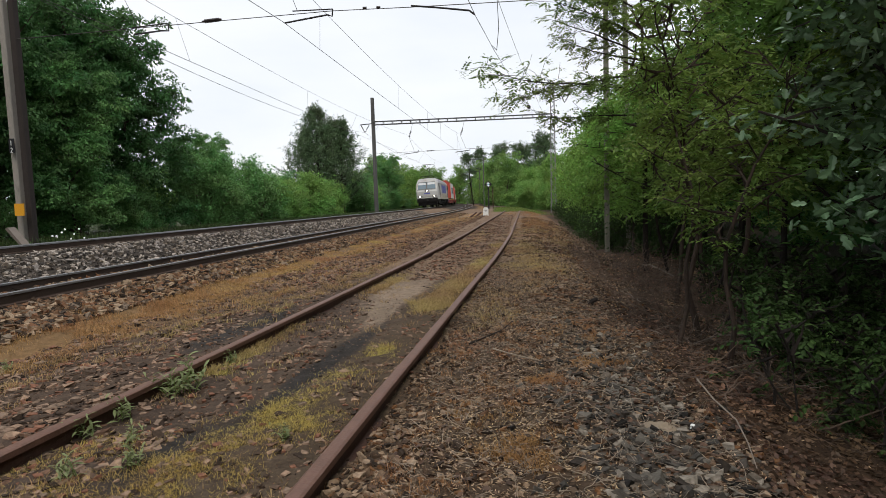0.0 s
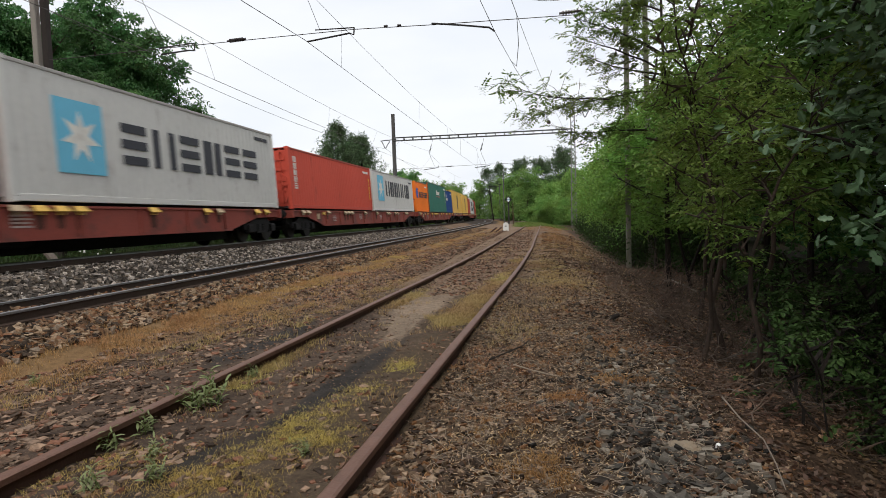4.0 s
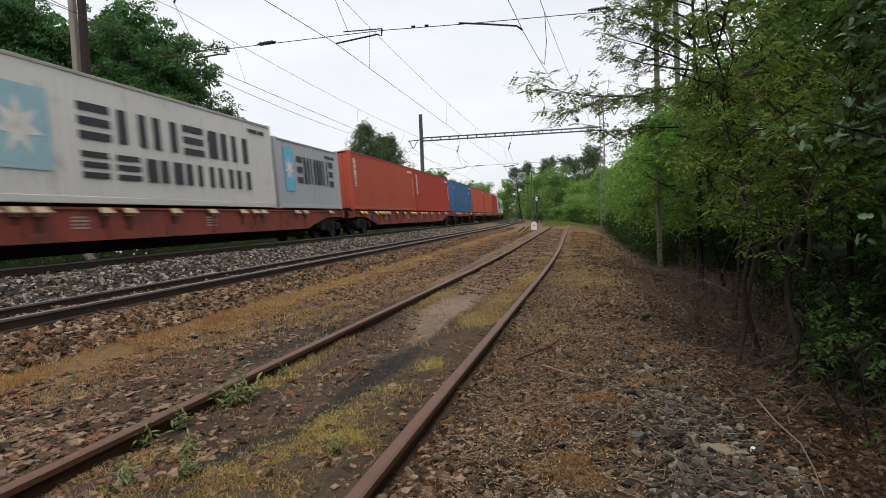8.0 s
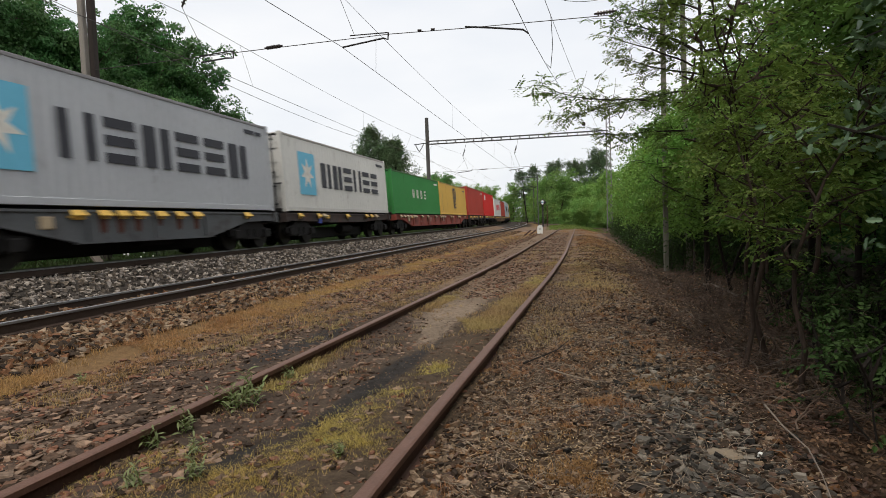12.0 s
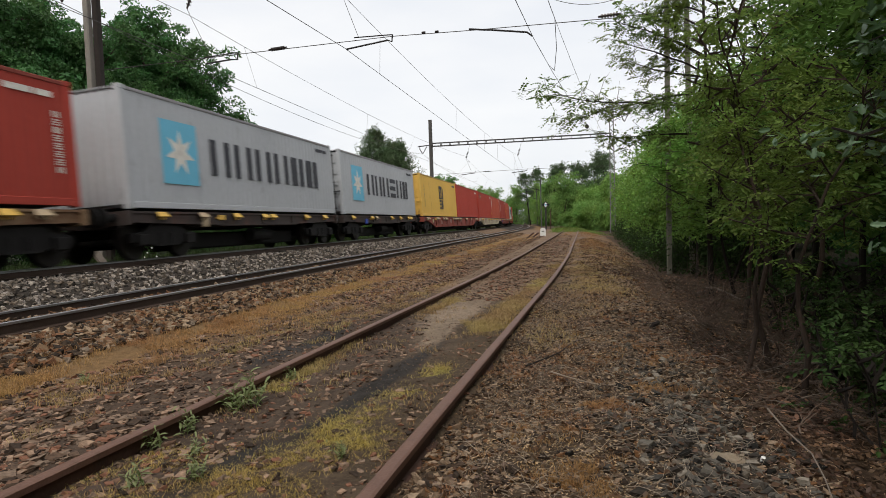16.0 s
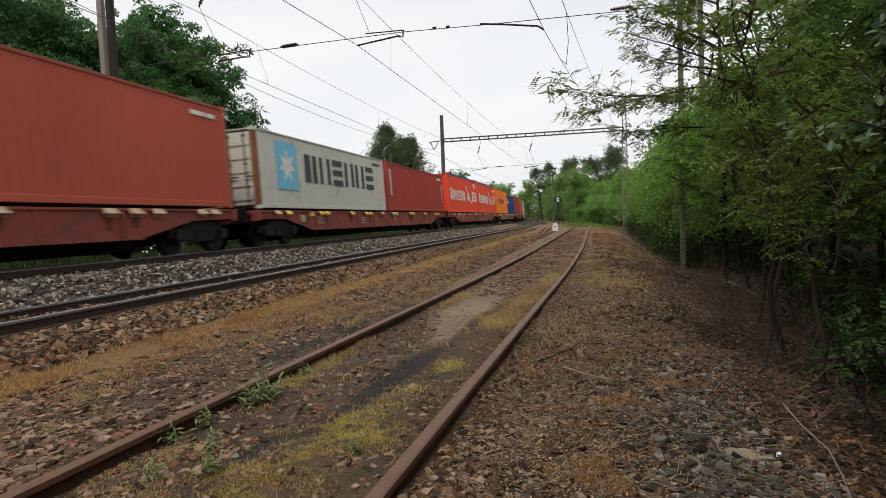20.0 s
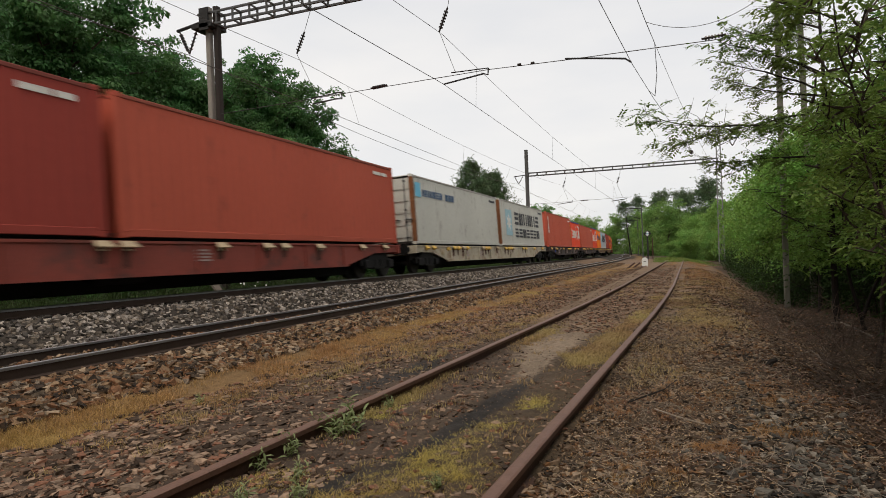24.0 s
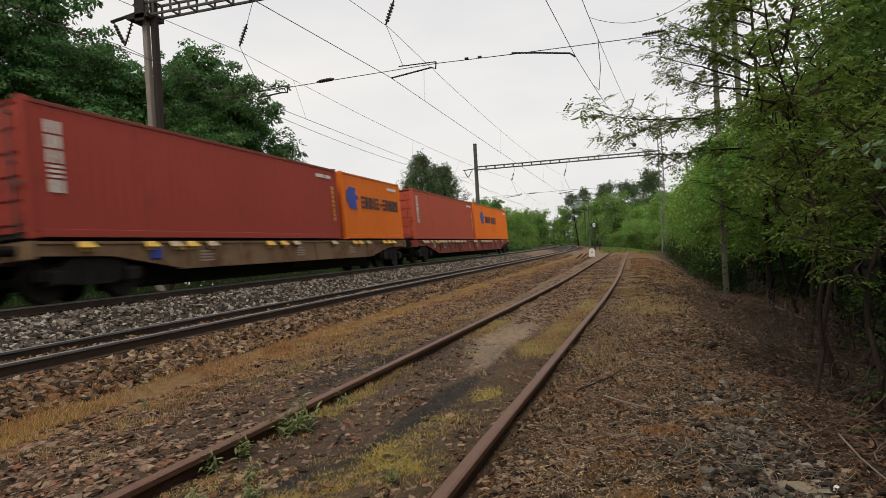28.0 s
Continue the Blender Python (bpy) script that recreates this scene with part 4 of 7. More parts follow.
        word(ob, x, -h + 3.6, 0.95, 0.55, 0.78, 4, 0.15, seed, MARK["red"])
        word(ob, x, -h + 6.85, 0.95, 0.55, 0.78, 4, 0.15, seed + 1, MARK["red"])
    if style == "blocks":
        patches = ((0.5, 2.1, 0.2, 1.0), (1.7, 3.3, 0.2, 0.75), (4.0, 6.6, 0.75, 2.0), (5.6, 7.4, 0.5, 1.6), (4.6, 5.6, 1.9, 2.4), (9.4, 11.8, 0.18, 0.62), (9.8, 12.0, 2.05, 2.3), (9.7, 11.6, 2.32, 2.5))
        for k, (ya, yb, za, zb) in enumerate(patches):
            part("paint_patch", MB().slab([(-h + ya, za), (-h + yb, za + 0.05), (-h + yb - 0.12, zb), (-h + ya + 0.1, zb - 0.04)], x - 0.002, x + 0.002 + 0.0006 * k), MARK["dark"], ob, "overpainted dark blue patch")
        part("number_marking", bar_word(MB(), x + 0.006, h - 2.4, 1.88, 0.1, 0.12, 6, 0.04, seed), MARK["white"], ob)
        part("badge", MB().box(x, x + 0.006, -h + 0.5, -h + 0.85, H - 0.85, H - 0.5), MARK["red"], ob)
    return ob


# ---- wagons ----
FRAME = {
    "red": mat("wagon_red", (0.26, 0.06, 0.043), 0.8, 0, 0.22, 0.9, 20, 0.25, dirt=((0.1, 0.05, 0.042), 0.4, 1.5)),
    "beige": mat("wagon_beige", (0.47, 0.41, 0.31), 0.8, 0, 0.25, 2.5, 20, 0.25, dirt=((0.22, 0.1, 0.05), 0.38, 1.6)),
    "rusty": mat("wagon_rusty", (0.22, 0.14, 0.08), 0.85, 0, 0.25, 0.9, 20, 0.3, dirt=((0.12, 0.045, 0.025), 0.5, 1.3)),
    "dark": mat("wagon_dark", (0.055, 0.042, 0.038), 0.8, 0, 0.2, 0.9, 20, 0.25, dirt=((0.12, 0.05, 0.035), 0.35, 1.3)),
    "grey": mat("wagon_grey", (0.10, 0.105, 0.11), 0.7, 0, 0.2, 0.9, 20, 0.2, dirt=((0.05, 0.04, 0.035), 0.35, 1.3)),
}
# grime and wheel steel taken near black to hold the shade under the train
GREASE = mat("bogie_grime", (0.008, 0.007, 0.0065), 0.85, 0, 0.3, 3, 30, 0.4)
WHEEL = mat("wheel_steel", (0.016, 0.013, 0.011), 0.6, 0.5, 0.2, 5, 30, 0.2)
FLAP = {"yellow": mat("flap_yellow", (0.66, 0.42, 0.1), 0.7, 0, 0.2, 4, 20, 0.2), "pale": mat("flap_pale", (0.44, 0.34, 0.22), 0.7, 0, 0.2, 4, 20, 0.2)}
STAIN = mat("rust_stain", (0.085, 0.032, 0.022), 0.9, 0, 0.3, 6, 30, 0.2)
DECK = 1.17
PIECES = {}


def pieces():
    if PIECES:
        return PIECES
    m = MB()
    m.tube([(-0.07, 0, 0.46), (0.07, 0, 0.46)], 0.45, 24)
    m.tube([(-0.11, 0, 0.46), (-0.07, 0, 0.46)], 0.475, 24)
    m.tube([(0.07, 0, 0.46), (0.14, 0, 0.46)], 0.13, 10)
    PIECES["wheel"] = m.mesh("wheel", WHEEL)
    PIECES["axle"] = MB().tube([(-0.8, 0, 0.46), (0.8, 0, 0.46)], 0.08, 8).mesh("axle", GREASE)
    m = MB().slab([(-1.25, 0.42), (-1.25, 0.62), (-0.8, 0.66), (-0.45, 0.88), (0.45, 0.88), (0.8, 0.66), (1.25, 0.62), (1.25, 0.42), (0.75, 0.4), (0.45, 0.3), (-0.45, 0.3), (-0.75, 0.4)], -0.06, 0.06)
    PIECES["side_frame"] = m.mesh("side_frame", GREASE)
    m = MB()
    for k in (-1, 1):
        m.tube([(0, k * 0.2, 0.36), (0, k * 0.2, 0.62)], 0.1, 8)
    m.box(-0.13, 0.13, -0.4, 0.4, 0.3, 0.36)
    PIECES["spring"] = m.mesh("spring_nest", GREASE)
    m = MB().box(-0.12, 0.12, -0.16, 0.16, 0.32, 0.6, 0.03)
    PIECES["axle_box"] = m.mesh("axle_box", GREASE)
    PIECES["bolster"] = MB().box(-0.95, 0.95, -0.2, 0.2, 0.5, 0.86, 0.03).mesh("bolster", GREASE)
    m = MB().tube([(0, 0, 0), (0, -0.42, 0)], 0.1, 10)
    m.tube([(0, -0.42, 0), (0, -0.5, 0)], 0.23, 14)
    PIECES["buffer"] = m.mesh("buffer", GREASE)
    m = MB().add([(0, -0.16, 0.05), (0, 0.16, 0.05), (0.11, 0.21, -0.075), (0.11, -0.21, -0.075), (0, -0.16, 0.03), (0, 0.16, 0.03), (0.09, 0.21, -0.095), (0.09, -0.21, -0.095)],
                 [(0, 3, 2, 1), (4, 5, 6, 7), (0, 1, 5, 4), (3, 7, 6, 2), (0, 4, 7, 3), (1, 2, 6, 5)])
    m.box(0, 0.05, -0.09, -0.05, -0.15, 0.0).box(0, 0.05, 0.05, 0.09, -0.15, 0.0)
    PIECES["flap"] = m.mesh("lock_flap", FLAP["yellow"])
    PIECES["stain"] = MB().slab([(-0.13, 0.0), (0.12, 0.0), (0.09, -0.4), (0.02, -0.47), (-0.05, -0.42), (-0.1, -0.46)], 0, 0.002).mesh("rust_stain", STAIN)
    m = MB()
    for k in range(4):
        m.box(0, 0.006, 0, 0.5 - 0.07 * (k % 2), 0.075 * k, 0.075 * k + 0.04)
    PIECES["data"] = m.mesh("data_marking", MARK["white"])
    return PIECES


def bogie(parent, y, grime=None):
    p = pieces()
    bg = part("bogie", p["bolster"], None, parent, "grimy two-axle bogie, blackened to imitate shade", pose(0, y, 0))
    for sx in (1, -1):
        part("side_frame", p["side_frame"], None, bg, m=pose(sx * 1.0, 0, 0))
        part("spring_nest", p["spring"], None, bg, m=pose(sx * 1.0, 0, 0))
        for sy in (1, -1):
            part("axle_box", p["axle_box"], None, bg, m=pose(sx * 1.03, sy * 0.9, 0.0))
            part("wheel", p["wheel"], None, bg, m=pose(sx * 0.76, sy * 0.9, 0, 0, 0, 180 if sx < 0 else 0))
    for sy in (1, -1):
        part("axle", p["axle"], None, bg, m=pose(0, sy * 0.9, 0))
    return bg


SILL_MESH = {}


def wagon(length, colour, seed, spine):
    """A container flat; y along, middle at 0, rail top at z 0. length counts the bare frame."""
    p, fm = pieces(), FRAME[colour]
    words = {"red": "oxide-red painted", "beige": "rust-streaked beige", "rusty": "rusty brown", "dark": "grimy dark", "grey": "grey painted"}[colour]
    kind = "long four-axle" if length > 22 else "four-axle"
    ob = thing("container_wagon", f"{words} {kind} container flat wagon on the far track", "wagon", "wagons of the train")
    h = length / 2
    key = (round(length, 2), spine)
    units = ((-h, h),)
    if key not in SILL_MESH:
        made = []
        for a, b in units:
            m = MB()
            t = DECK - 0.03
            lo = 0.45 if spine else 0.52 if length > 14 else t - 0.34
            ea, eb = a + 3.1, b - 3.1
            sec = [(a, t), (a, t - 0.26), (a + 1.9, t - 0.3), (ea + 0.7, lo), (eb - 0.7, lo), (b - 1.9, t - 0.3), (b, t - 0.26), (b, t)]
            m.slab(sec[::-1], 1.1, 1.16)
            web = m.mesh("side_sill", fm)
            edge = MB().box(1.0, 1.2, a + 0.01, b - 0.01, t - 0.05, t + 0.004).mesh("top_flange", fm)
            for turn in (0, 180):
                made.append((web, pose(0, 0, 0, 0, 0, turn)))
                made.append((edge, pose(0, 0, 0, 0, 0, turn)))
                if lo:
                    made.append((MB().box(1.06, 1.21, ea + 0.7, eb - 0.7, lo - 0.03, lo + 0.006).mesh("bottom_flange", fm), pose(0, 0, 0, 0, 0, turn)))
            made.append((MB().box(-0.25, 0.25, a, b, t - 0.35, t - 0.06).mesh("centre_sill", fm), Matrix()))
            bear = MB().box(-1.1, 1.1, -0.1, 0.1, t - 0.22, t - 0.02).mesh("cross_bearer", fm)
            for k in range(int((b - a) / 2.4)):
                made.append((bear, pose(0, a + 0.5 + k * 2.4, 0)))
            stiff = MB().slab([(-0.025, lo + 0.03), (0.025, lo + 0.03), (0.025, t - 0.05), (-0.025, t - 0.05)], 1.16, 1.205).mesh("web_stiffener", fm)
            y = ea + 1.0
            while y < eb - 0.9:
                made.append((stiff, pose(0, y, 0)))
                y += 2.1
        SILL_MESH[key] = made
    for me, m in SILL_MESH[key]:
        part(me.name.split(".")[0], me, fm, ob, m=m)
    for y in (-h + 1.5, h - 1.5):
        bogie(ob, y)
    # dark box added so that the space below the floor reads as shaded
    part("brake_gear", MB().box(-0.55, 0.55, -h + 3.0, h - 3.0, 0.16, 0.62, 0.05), GREASE, ob, "near-black filler box below the floor in place of brake gear")
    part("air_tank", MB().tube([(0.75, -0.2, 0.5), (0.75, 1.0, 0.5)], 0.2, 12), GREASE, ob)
    part("brake_lever_box", MB().box(1.165, 1.2, -h + 2.9, -h + 3.2, 0.74, 1.0, 0.02), MARK["blue"] if seed % 3 == 0 else FLAP["pale"], ob)
    part("release_handle", MB().box(1.162, 1.22, -h + 3.7, -h + 3.98, 0.93, 1.08, 0.02).box(1.162, 1.2, -h + 3.6, -h + 3.7, 0.97, 1.02), FLAP["yellow"], ob, "yellow brake release handle")
    for sy, a in ((-1, 0), (1, 180)):
        part("head_stock", MB().box(-1.25, 1.25, -0.06, 0.06, 0.82, DECK - 0.02, 0.01), fm, ob, m=pose(0, sy * (h - 0.06), 0))
        for sx in (1, -1):
            part("buffer", p["buffer"], None, ob, m=pose(sx * 0.87, sy * h, 1.0, 0, 0, a))
    r = random.Random(seed)
    fl = FLAP["pale" if colour in ("red",) and seed % 2 else "yellow"]
    for a, b in units:
        y = a + 1.2
        while y < b - 0.6:
            part("lock_flap", p["flap"], fl if r.random() < 0.8 else FLAP["pale"], ob, m=pose(1.2, y, DECK - 0.08))
            if spine and a + 3.9 < y < b - 3.9:
                part("rust_stain", p["stain"], None, ob, m=pose(1.161, y + r.uniform(-0.05, 0.05), DECK - 0.12) @ Matrix.Diagonal((1, r.uniform(0.7, 1.3), r.uniform(0.6, 1.0), 1)))
            y += r.choice((0.55, 0.75, 1.7, 2.6))
        for k in range(3 if length > 14 else 0):
            part("data_marking", p["data"], MARK["faded"], ob, m=pose(1.163, a + 4.3 + 4.2 * k + 2 * r.random(), 0.62 + 0.1 * r.random()))
    return ob


# rows: frame colour, deep middle sill, then for each container: place of its leading end, length, height, colour, style, door first, words
F40, F20, STD, HC = 12.19, 6.06, 2.591, 2.896
TRAIN = (
    ("red", 1, ((97.3, F40, HC, "red", "column", 1, "red"), (110.0, F40, HC, "white", "star", 0, "pale grey badge-marked"))),
    ("red", 1, ((123.9, F40, STD, "red", "column", 1, "red"), (136.4, F40, STD, "white", "star", 0, "pale grey badge-marked"))),
    ("red", 1, ((150.0, F20, STD, "orange", "roundel", 1, "orange"), (156.4, F40, HC, "green", "titled", 0, "dark green"), (168.6, F20, STD, "blue", "titled", 1, "dark blue"))),
    ("red", 0, ((175.4, F40, HC, "amber", "crest", 0, "yellow"),)),
    ("red", 0, ((188.5, F40, HC, "amber", "crest", 1, "yellow"),)),
    ("red", 1, ((202.1, F20, STD, "brick", "plain", 1, "brick red"), (208.3, F40, HC, "white", "star2", 0, "pale grey badge-marked"), (220.75, F20, STD, "silver", "star", 0, "silver grey"))),
    ("red", 1, ((228.6, F40, HC, "brick", "column", 0, "brick red"), (240.95, F40, HC, "rust", "column", 0, "rust red"))),
    ("red", 0, ((254.7, F40, HC, "azure", "blocks", 0, "patchy blue"),)),
    ("red", 0, ((267.8, F40, HC, "brick", "plain", 0, "brick red"),)),
    ("red", 0, ((280.9, F40, HC, "brick", "sticker", 0, "brick red"),)),
    ("red", 0, ((293.9, F40, HC, "rust", "sticker", 0, "rust red"),)),
    ("grey", 1, ((307.9, F40, HC, "silver", "star", 0, "silver grey badge-marked"),)),
    ("dark", 0, ((321.0, F40, HC, "white", "star", 1, "pale grey badge-marked"),)),
    ("red", 1, ((334.4, F40, STD, "leaf", "initials", 0, "green"), (346.9, F40, STD, "amber", "crest", 0, "yellow"))),
    ("dark", 0, ((360.7, F40, HC, "rust", "plain", 0, "rust red"),)),
    ("dark", 0, ((373.2, F40, HC, "bright", "label", 0, "bright red"),)),
    ("rusty", 1, ((387.1, F40, STD, "white", "triangle", 1, "off-white"), (399.7, F40, STD, "rust", "column", 0, "rust red"))),
    ("dark", 0, ((413.4, F40, HC, "silver", "star", 0, "silver grey badge-marked"),)),
    ("dark", 0, ((426.6, F40, HC, "silver", "star", 1, "silver grey badge-marked"),)),
    ("red", 1, ((440.5, F40, HC, "amber", "crest", 1, "yellow"), (453.1, F40, HC, "rust", "plain", 0, "red"))),
    ("beige", 1, ((466.4, F40, HC, "rust", "sticker", 0, "rust red"), (478.8, F40, HC, "brick", "column", 0, "brick red"))),
    ("red", 1, ((492.3, F40, HC, "maroon", "column", 0, "maroon"), (505.2, F40, HC, "brick", "plain", 0, "brick red"))),
    ("red", 1, ((518.9, F40, STD, "weathered", "star", 1, "weathered pale grey badge-marked"), (531.6, F40, STD, "rust", "column", 0, "rust red"))),
    ("red", 1, ((545.5, F40, HC, "scarlet", "gull", 0, "scarlet"), (558.3, F40, HC, "scarlet", "gull", 0, "scarlet"))),
    ("rusty", 1, ((572.1, F40, HC, "orange", "roundel", 1, "orange"), (584.6, F40, STD, "blue", "titled", 0, "dark blue"))),
    ("red", 1, ((598.2, F40, HC, "maroon", "plain", 0, "maroon"), (610.7, F40, HC, "brick", "plain", 0, "brick red"))),
    ("beige", 1, ((624.7, F40, HC, "weathered", "line", 1, "rust-streaked pale grey"), (637.3, F40, HC, "weathered", "star2", 0, "rust-streaked pale grey"))),
    ("dark", 0, ((651.2, F40, HC, "brick", "column", 0, "brick red"), (663.7, F20, STD, "scarlet", "gull", 0, "scarlet"))),
    ("dark", 0, ((670.8, F40, STD, "brick", "plain", 0, "brick red"), (683.1, F20, STD, "scarlet", "gull", 0, "scarlet"))),
    ("rusty", 0, ((690.6, F20, STD, "orange", "roundel", 0, "orange"), (697.0, F40, STD, "silver", "star", 0, "silver grey badge-marked"))),
    ("rusty", 0, ((711.0, F40, STD, "maroon", "column", 1, "maroon"), (723.6, F20, STD, "orange", "roundel", 0, "orange"))),
    ("red", 1, ((731.5, F40, STD, "brick", "column", 1, "brick red"), (744.0, F40, STD, "orange", "roundel", 0, "orange"))),
)
RIDERS = []   # what rides on the far track: thing, place of its middle up the line at the start, height over the rail


def build_train():
    for k, (colour, spine, load) in enumerate(TRAIN):
        at = load[0][0]
        late = 0.7 if at < 120 else 0.4 if at < 140 else 0.2 if at < 226 else 0.35 if 254 < at < 335 or 400 < at < 690 else 0.45 if 370 < at < 400 else 0.0
        a, b = load[0][0] - 0.12 + late, load[-1][0] + load[-1][1] + 0.12 + late
        RIDERS.append((wagon(b - a, colour, k, spine), (a + b) / 2, 0.0))
        for j, (u, L, H, c, style, doors, words) in enumerate(load):
            u += late
            seed = k * 3 + j
            RIDERS.append((container(L, H, c, style, seed, doors, words), u + L / 2, DECK + 0.03))


build_train()

# ---- the electric locomotive ----
LOCO = mat("loco_silver", (0.43, 0.43, 0.415), 0.5, 0.1, 0.15, 0.7, 20, 0.05, dirt=((0.27, 0.23, 0.18), 0.45, 1.1), stretch=(1, 0.35, 1))
LOCO_DIRT = mat("loco_dusty_sill", (0.44, 0.39, 0.31), 0.7, 0, 0.2, 0.8, 20, 0.1, stretch=(1, 0.3, 1))
LOCO_ROOF = mat("loco_roof", (0.25, 0.25, 0.25), 0.7, 0.1, 0.2, 1, 20, 0.1)
LOCO_PANEL = mat("loco_name_panel", (0.24, 0.235, 0.27), 0.6, 0, 0.2, 1.2, 20, 0.05)
GLASS_DARK = mat("side_glass", (0.02, 0.023, 0.026), 0.25, 0, 0.1, 2, 20, 0, spec=0.3)
LOCO_BLACK = mat("loco_black", (0.011, 0.0105, 0.01), 0.8, 0, 0.2, 3, 30, 0.2, spec=0.15)
LOCO_BLUE = mat("faded_blue", (0.1, 0.11, 0.33), 0.7, 0, 0.2, 1.5, 20, 0.0)
BLIND = mat("sun_blind", (0.55, 0.56, 0.56), 0.8)
GLASS = mat("windscreen", (0.14, 0.2, 0.24), 0.15, 0, 0.1, 2, 20, 0, spec=0.6)
LAMP_ON = glow_mat("headlamp_lit", (1.0, 0.93, 0.75), 9.0)
LAMP_OFF = mat("lamp_glass", (0.3, 0.3, 0.3), 0.2)


def build_loco():
    ob = thing("electric_locomotive", "silver electric locomotive with blue lettering bars hauling the train", "locomotive")
    h, N = 9.0, 1.47
    sec = [(N, 1.02), (N, 1.5), (N, 2.1), (N, 2.95), (N - 0.04, 3.16), (N - 0.24, 3.62), (N - 0.42, 3.78), (0.4, 3.84)]
    sec = sec + [(-x, z) for x, z in reversed(sec)]
    slant = lambda z: max(0.0, z - 2.1) * 0.40 + max(0.0, 1.25 - z) * 0.2

    def body_ring(y, squeeze, face):
        return [(x * squeeze, y + (slant(z) if face < 0 else -slant(z) if face > 0 else 0), z) for x, z in sec]

    m, n = MB(), len(sec)
    rings = [body_ring(-h, 0.89, -1), body_ring(-h + 0.07, 0.95, -1), body_ring(-h + 0.5, 1.0, -1), body_ring(-h + 2.2, 1, 0), body_ring(h - 2.2, 1, 0), body_ring(h - 0.5, 1, 1), body_ring(h - 0.07, 0.95, 1), body_ring(h, 0.89, 1)]
    for r in rings:
        m.v += r
    for i in range(len(rings) - 1):
        for j in range(n):
            k = (j + 1) % n
            m.f.append((i * n + j, i * n + k, (i + 1) * n + k, (i + 1) * n + j))
    for base, rev in ((0, 1), ((len(rings) - 1) * n, 0)):
        for j in range(n // 2 - 1):
            q = (base + j, base + j + 1, base + n - 2 - j, base + n - 1 - j)
            m.f.append(q[::-1] if rev else q)
    part("body", m, LOCO, ob)
    part("sill_band", MB().box(N - 0.001, N + 0.004, -h + 2.3, h - 2.3, 1.06, 1.75), LOCO_DIRT, ob, "dusty brown lower side band")
    part("gutter", MB().box(N - 0.03, N + 0.02, -h + 2.2, h - 2.2, 3.12, 3.16), LOCO_ROOF, ob)
    for k in range(4):
        part("roof_hatch", MB().box(-0.95, 0.95, -6.1 + 3.1 * k, -3.3 + 3.1 * k, 3.815, 3.87, 0.02), LOCO_ROOF, ob)
    for face in (-1, 1):
        tilt = lambda z, d: face * (h - slant(z) + d)
        glass = MB()
        for x0, x1 in ((-1.16, -0.02), (0.02, 1.16)):
            glass.add([(x0, tilt(2.45, 0.01), 2.45), (x1, tilt(2.45, 0.01), 2.45), (x1 * 0.95, tilt(3.3, 0.01), 3.3), (x0 * 0.95, tilt(3.3, 0.01), 3.3)], [(0, 1, 2, 3)])
        part("windscreen", glass, GLASS, ob, "bluish windscreen glass")
        fr = MB()
        for z0, z1 in ((2.38, 2.45), (3.3, 3.36)):
            fr.add([(-1.14, tilt(z0, 0.012), z0), (1.14, tilt(z0, 0.012), z0), (1.14, tilt(z1, 0.012), z1), (-1.14, tilt(z1, 0.012), z1)], [(0, 1, 2, 3)])
        part("windscreen_frame", fr, SEAL, ob)
        for x in (-0.6, 0.6):
            part("sun_blind", MB().add([(x - 0.5, tilt(3.0, 0.016), 3.0), (x + 0.5, tilt(3.0, 0.016), 3.0), (x + 0.47, tilt(3.27, 0.016), 3.27), (x - 0.47, tilt(3.27, 0.016), 3.27)], [(0, 1, 2, 3)]), BLIND, ob, "pale sun blind")
            part("wiper", MB().tube([(x * 0.3, tilt(2.42, 0.03), 2.42), (x, tilt(2.9, 0.03), 2.9)], 0.014, 4), SEAL, ob)
        part("window_pillar", MB().add([(-0.07, tilt(2.4, 0.02), 2.4), (0.07, tilt(2.4, 0.02), 2.4), (0.07, tilt(3.34, 0.02), 3.34), (-0.07, tilt(3.34, 0.02), 3.34)], [(0, 1, 2, 3)]), SEAL, ob)
        part("front_crease", MB().add([(-1.3, tilt(2.32, 0.006), 2.32), (1.3, tilt(2.32, 0.006), 2.32), (1.3, tilt(2.36, 0.006), 2.36), (-1.3, tilt(2.36, 0.006), 2.36)], [(0, 1, 2, 3)]), SEAL, ob)
        part("cab_brow", MB().box(-1.0, 1.0, face * (h - 0.72) - 0.12, face * (h - 0.72) + 0.12, 3.5, 3.62, 0.04), LOCO, ob)
        part("buffer_beam", MB().box(-1.36, 1.36, face * (h - 0.05) - 0.12, face * (h - 0.05) + 0.12, 0.72, 1.22, 0.04), LOCO_BLACK, ob, "black buffer beam")
        part("draw_hook", MB().box(-0.1, 0.1, face * (h + 0.2) - 0.15, face * (h + 0.2) + 0.15, 0.9, 1.05, 0.02), STEEL_DARK, ob)
        lit = LAMP_ON if face < 0 else LAMP_OFF
        for x, z, r in ((0.0, 2.2, 0.085), (-0.93, 1.48, 0.08), (0.93, 1.48, 0.08)):
            hous = part("lamp_housing", MB().box(x - r * 3.4, x + r * 3.4, face * h - 0.03, face * h + 0.03, z - r * 1.2, z + r * 1.2, 0.03), SEAL, ob)
            part("headlight", MB().tube([(x, face * h, z), (x, face * (h + 0.05), z)], r, 12), lit, hous, "lit headlamp" if face < 0 else "")
        part("number_panel", MB().box(-0.4, 0.4, face * h - 0.02, face * h + 0.02, 1.76, 1.94), LOCO_BLUE, ob, "blue number bar")
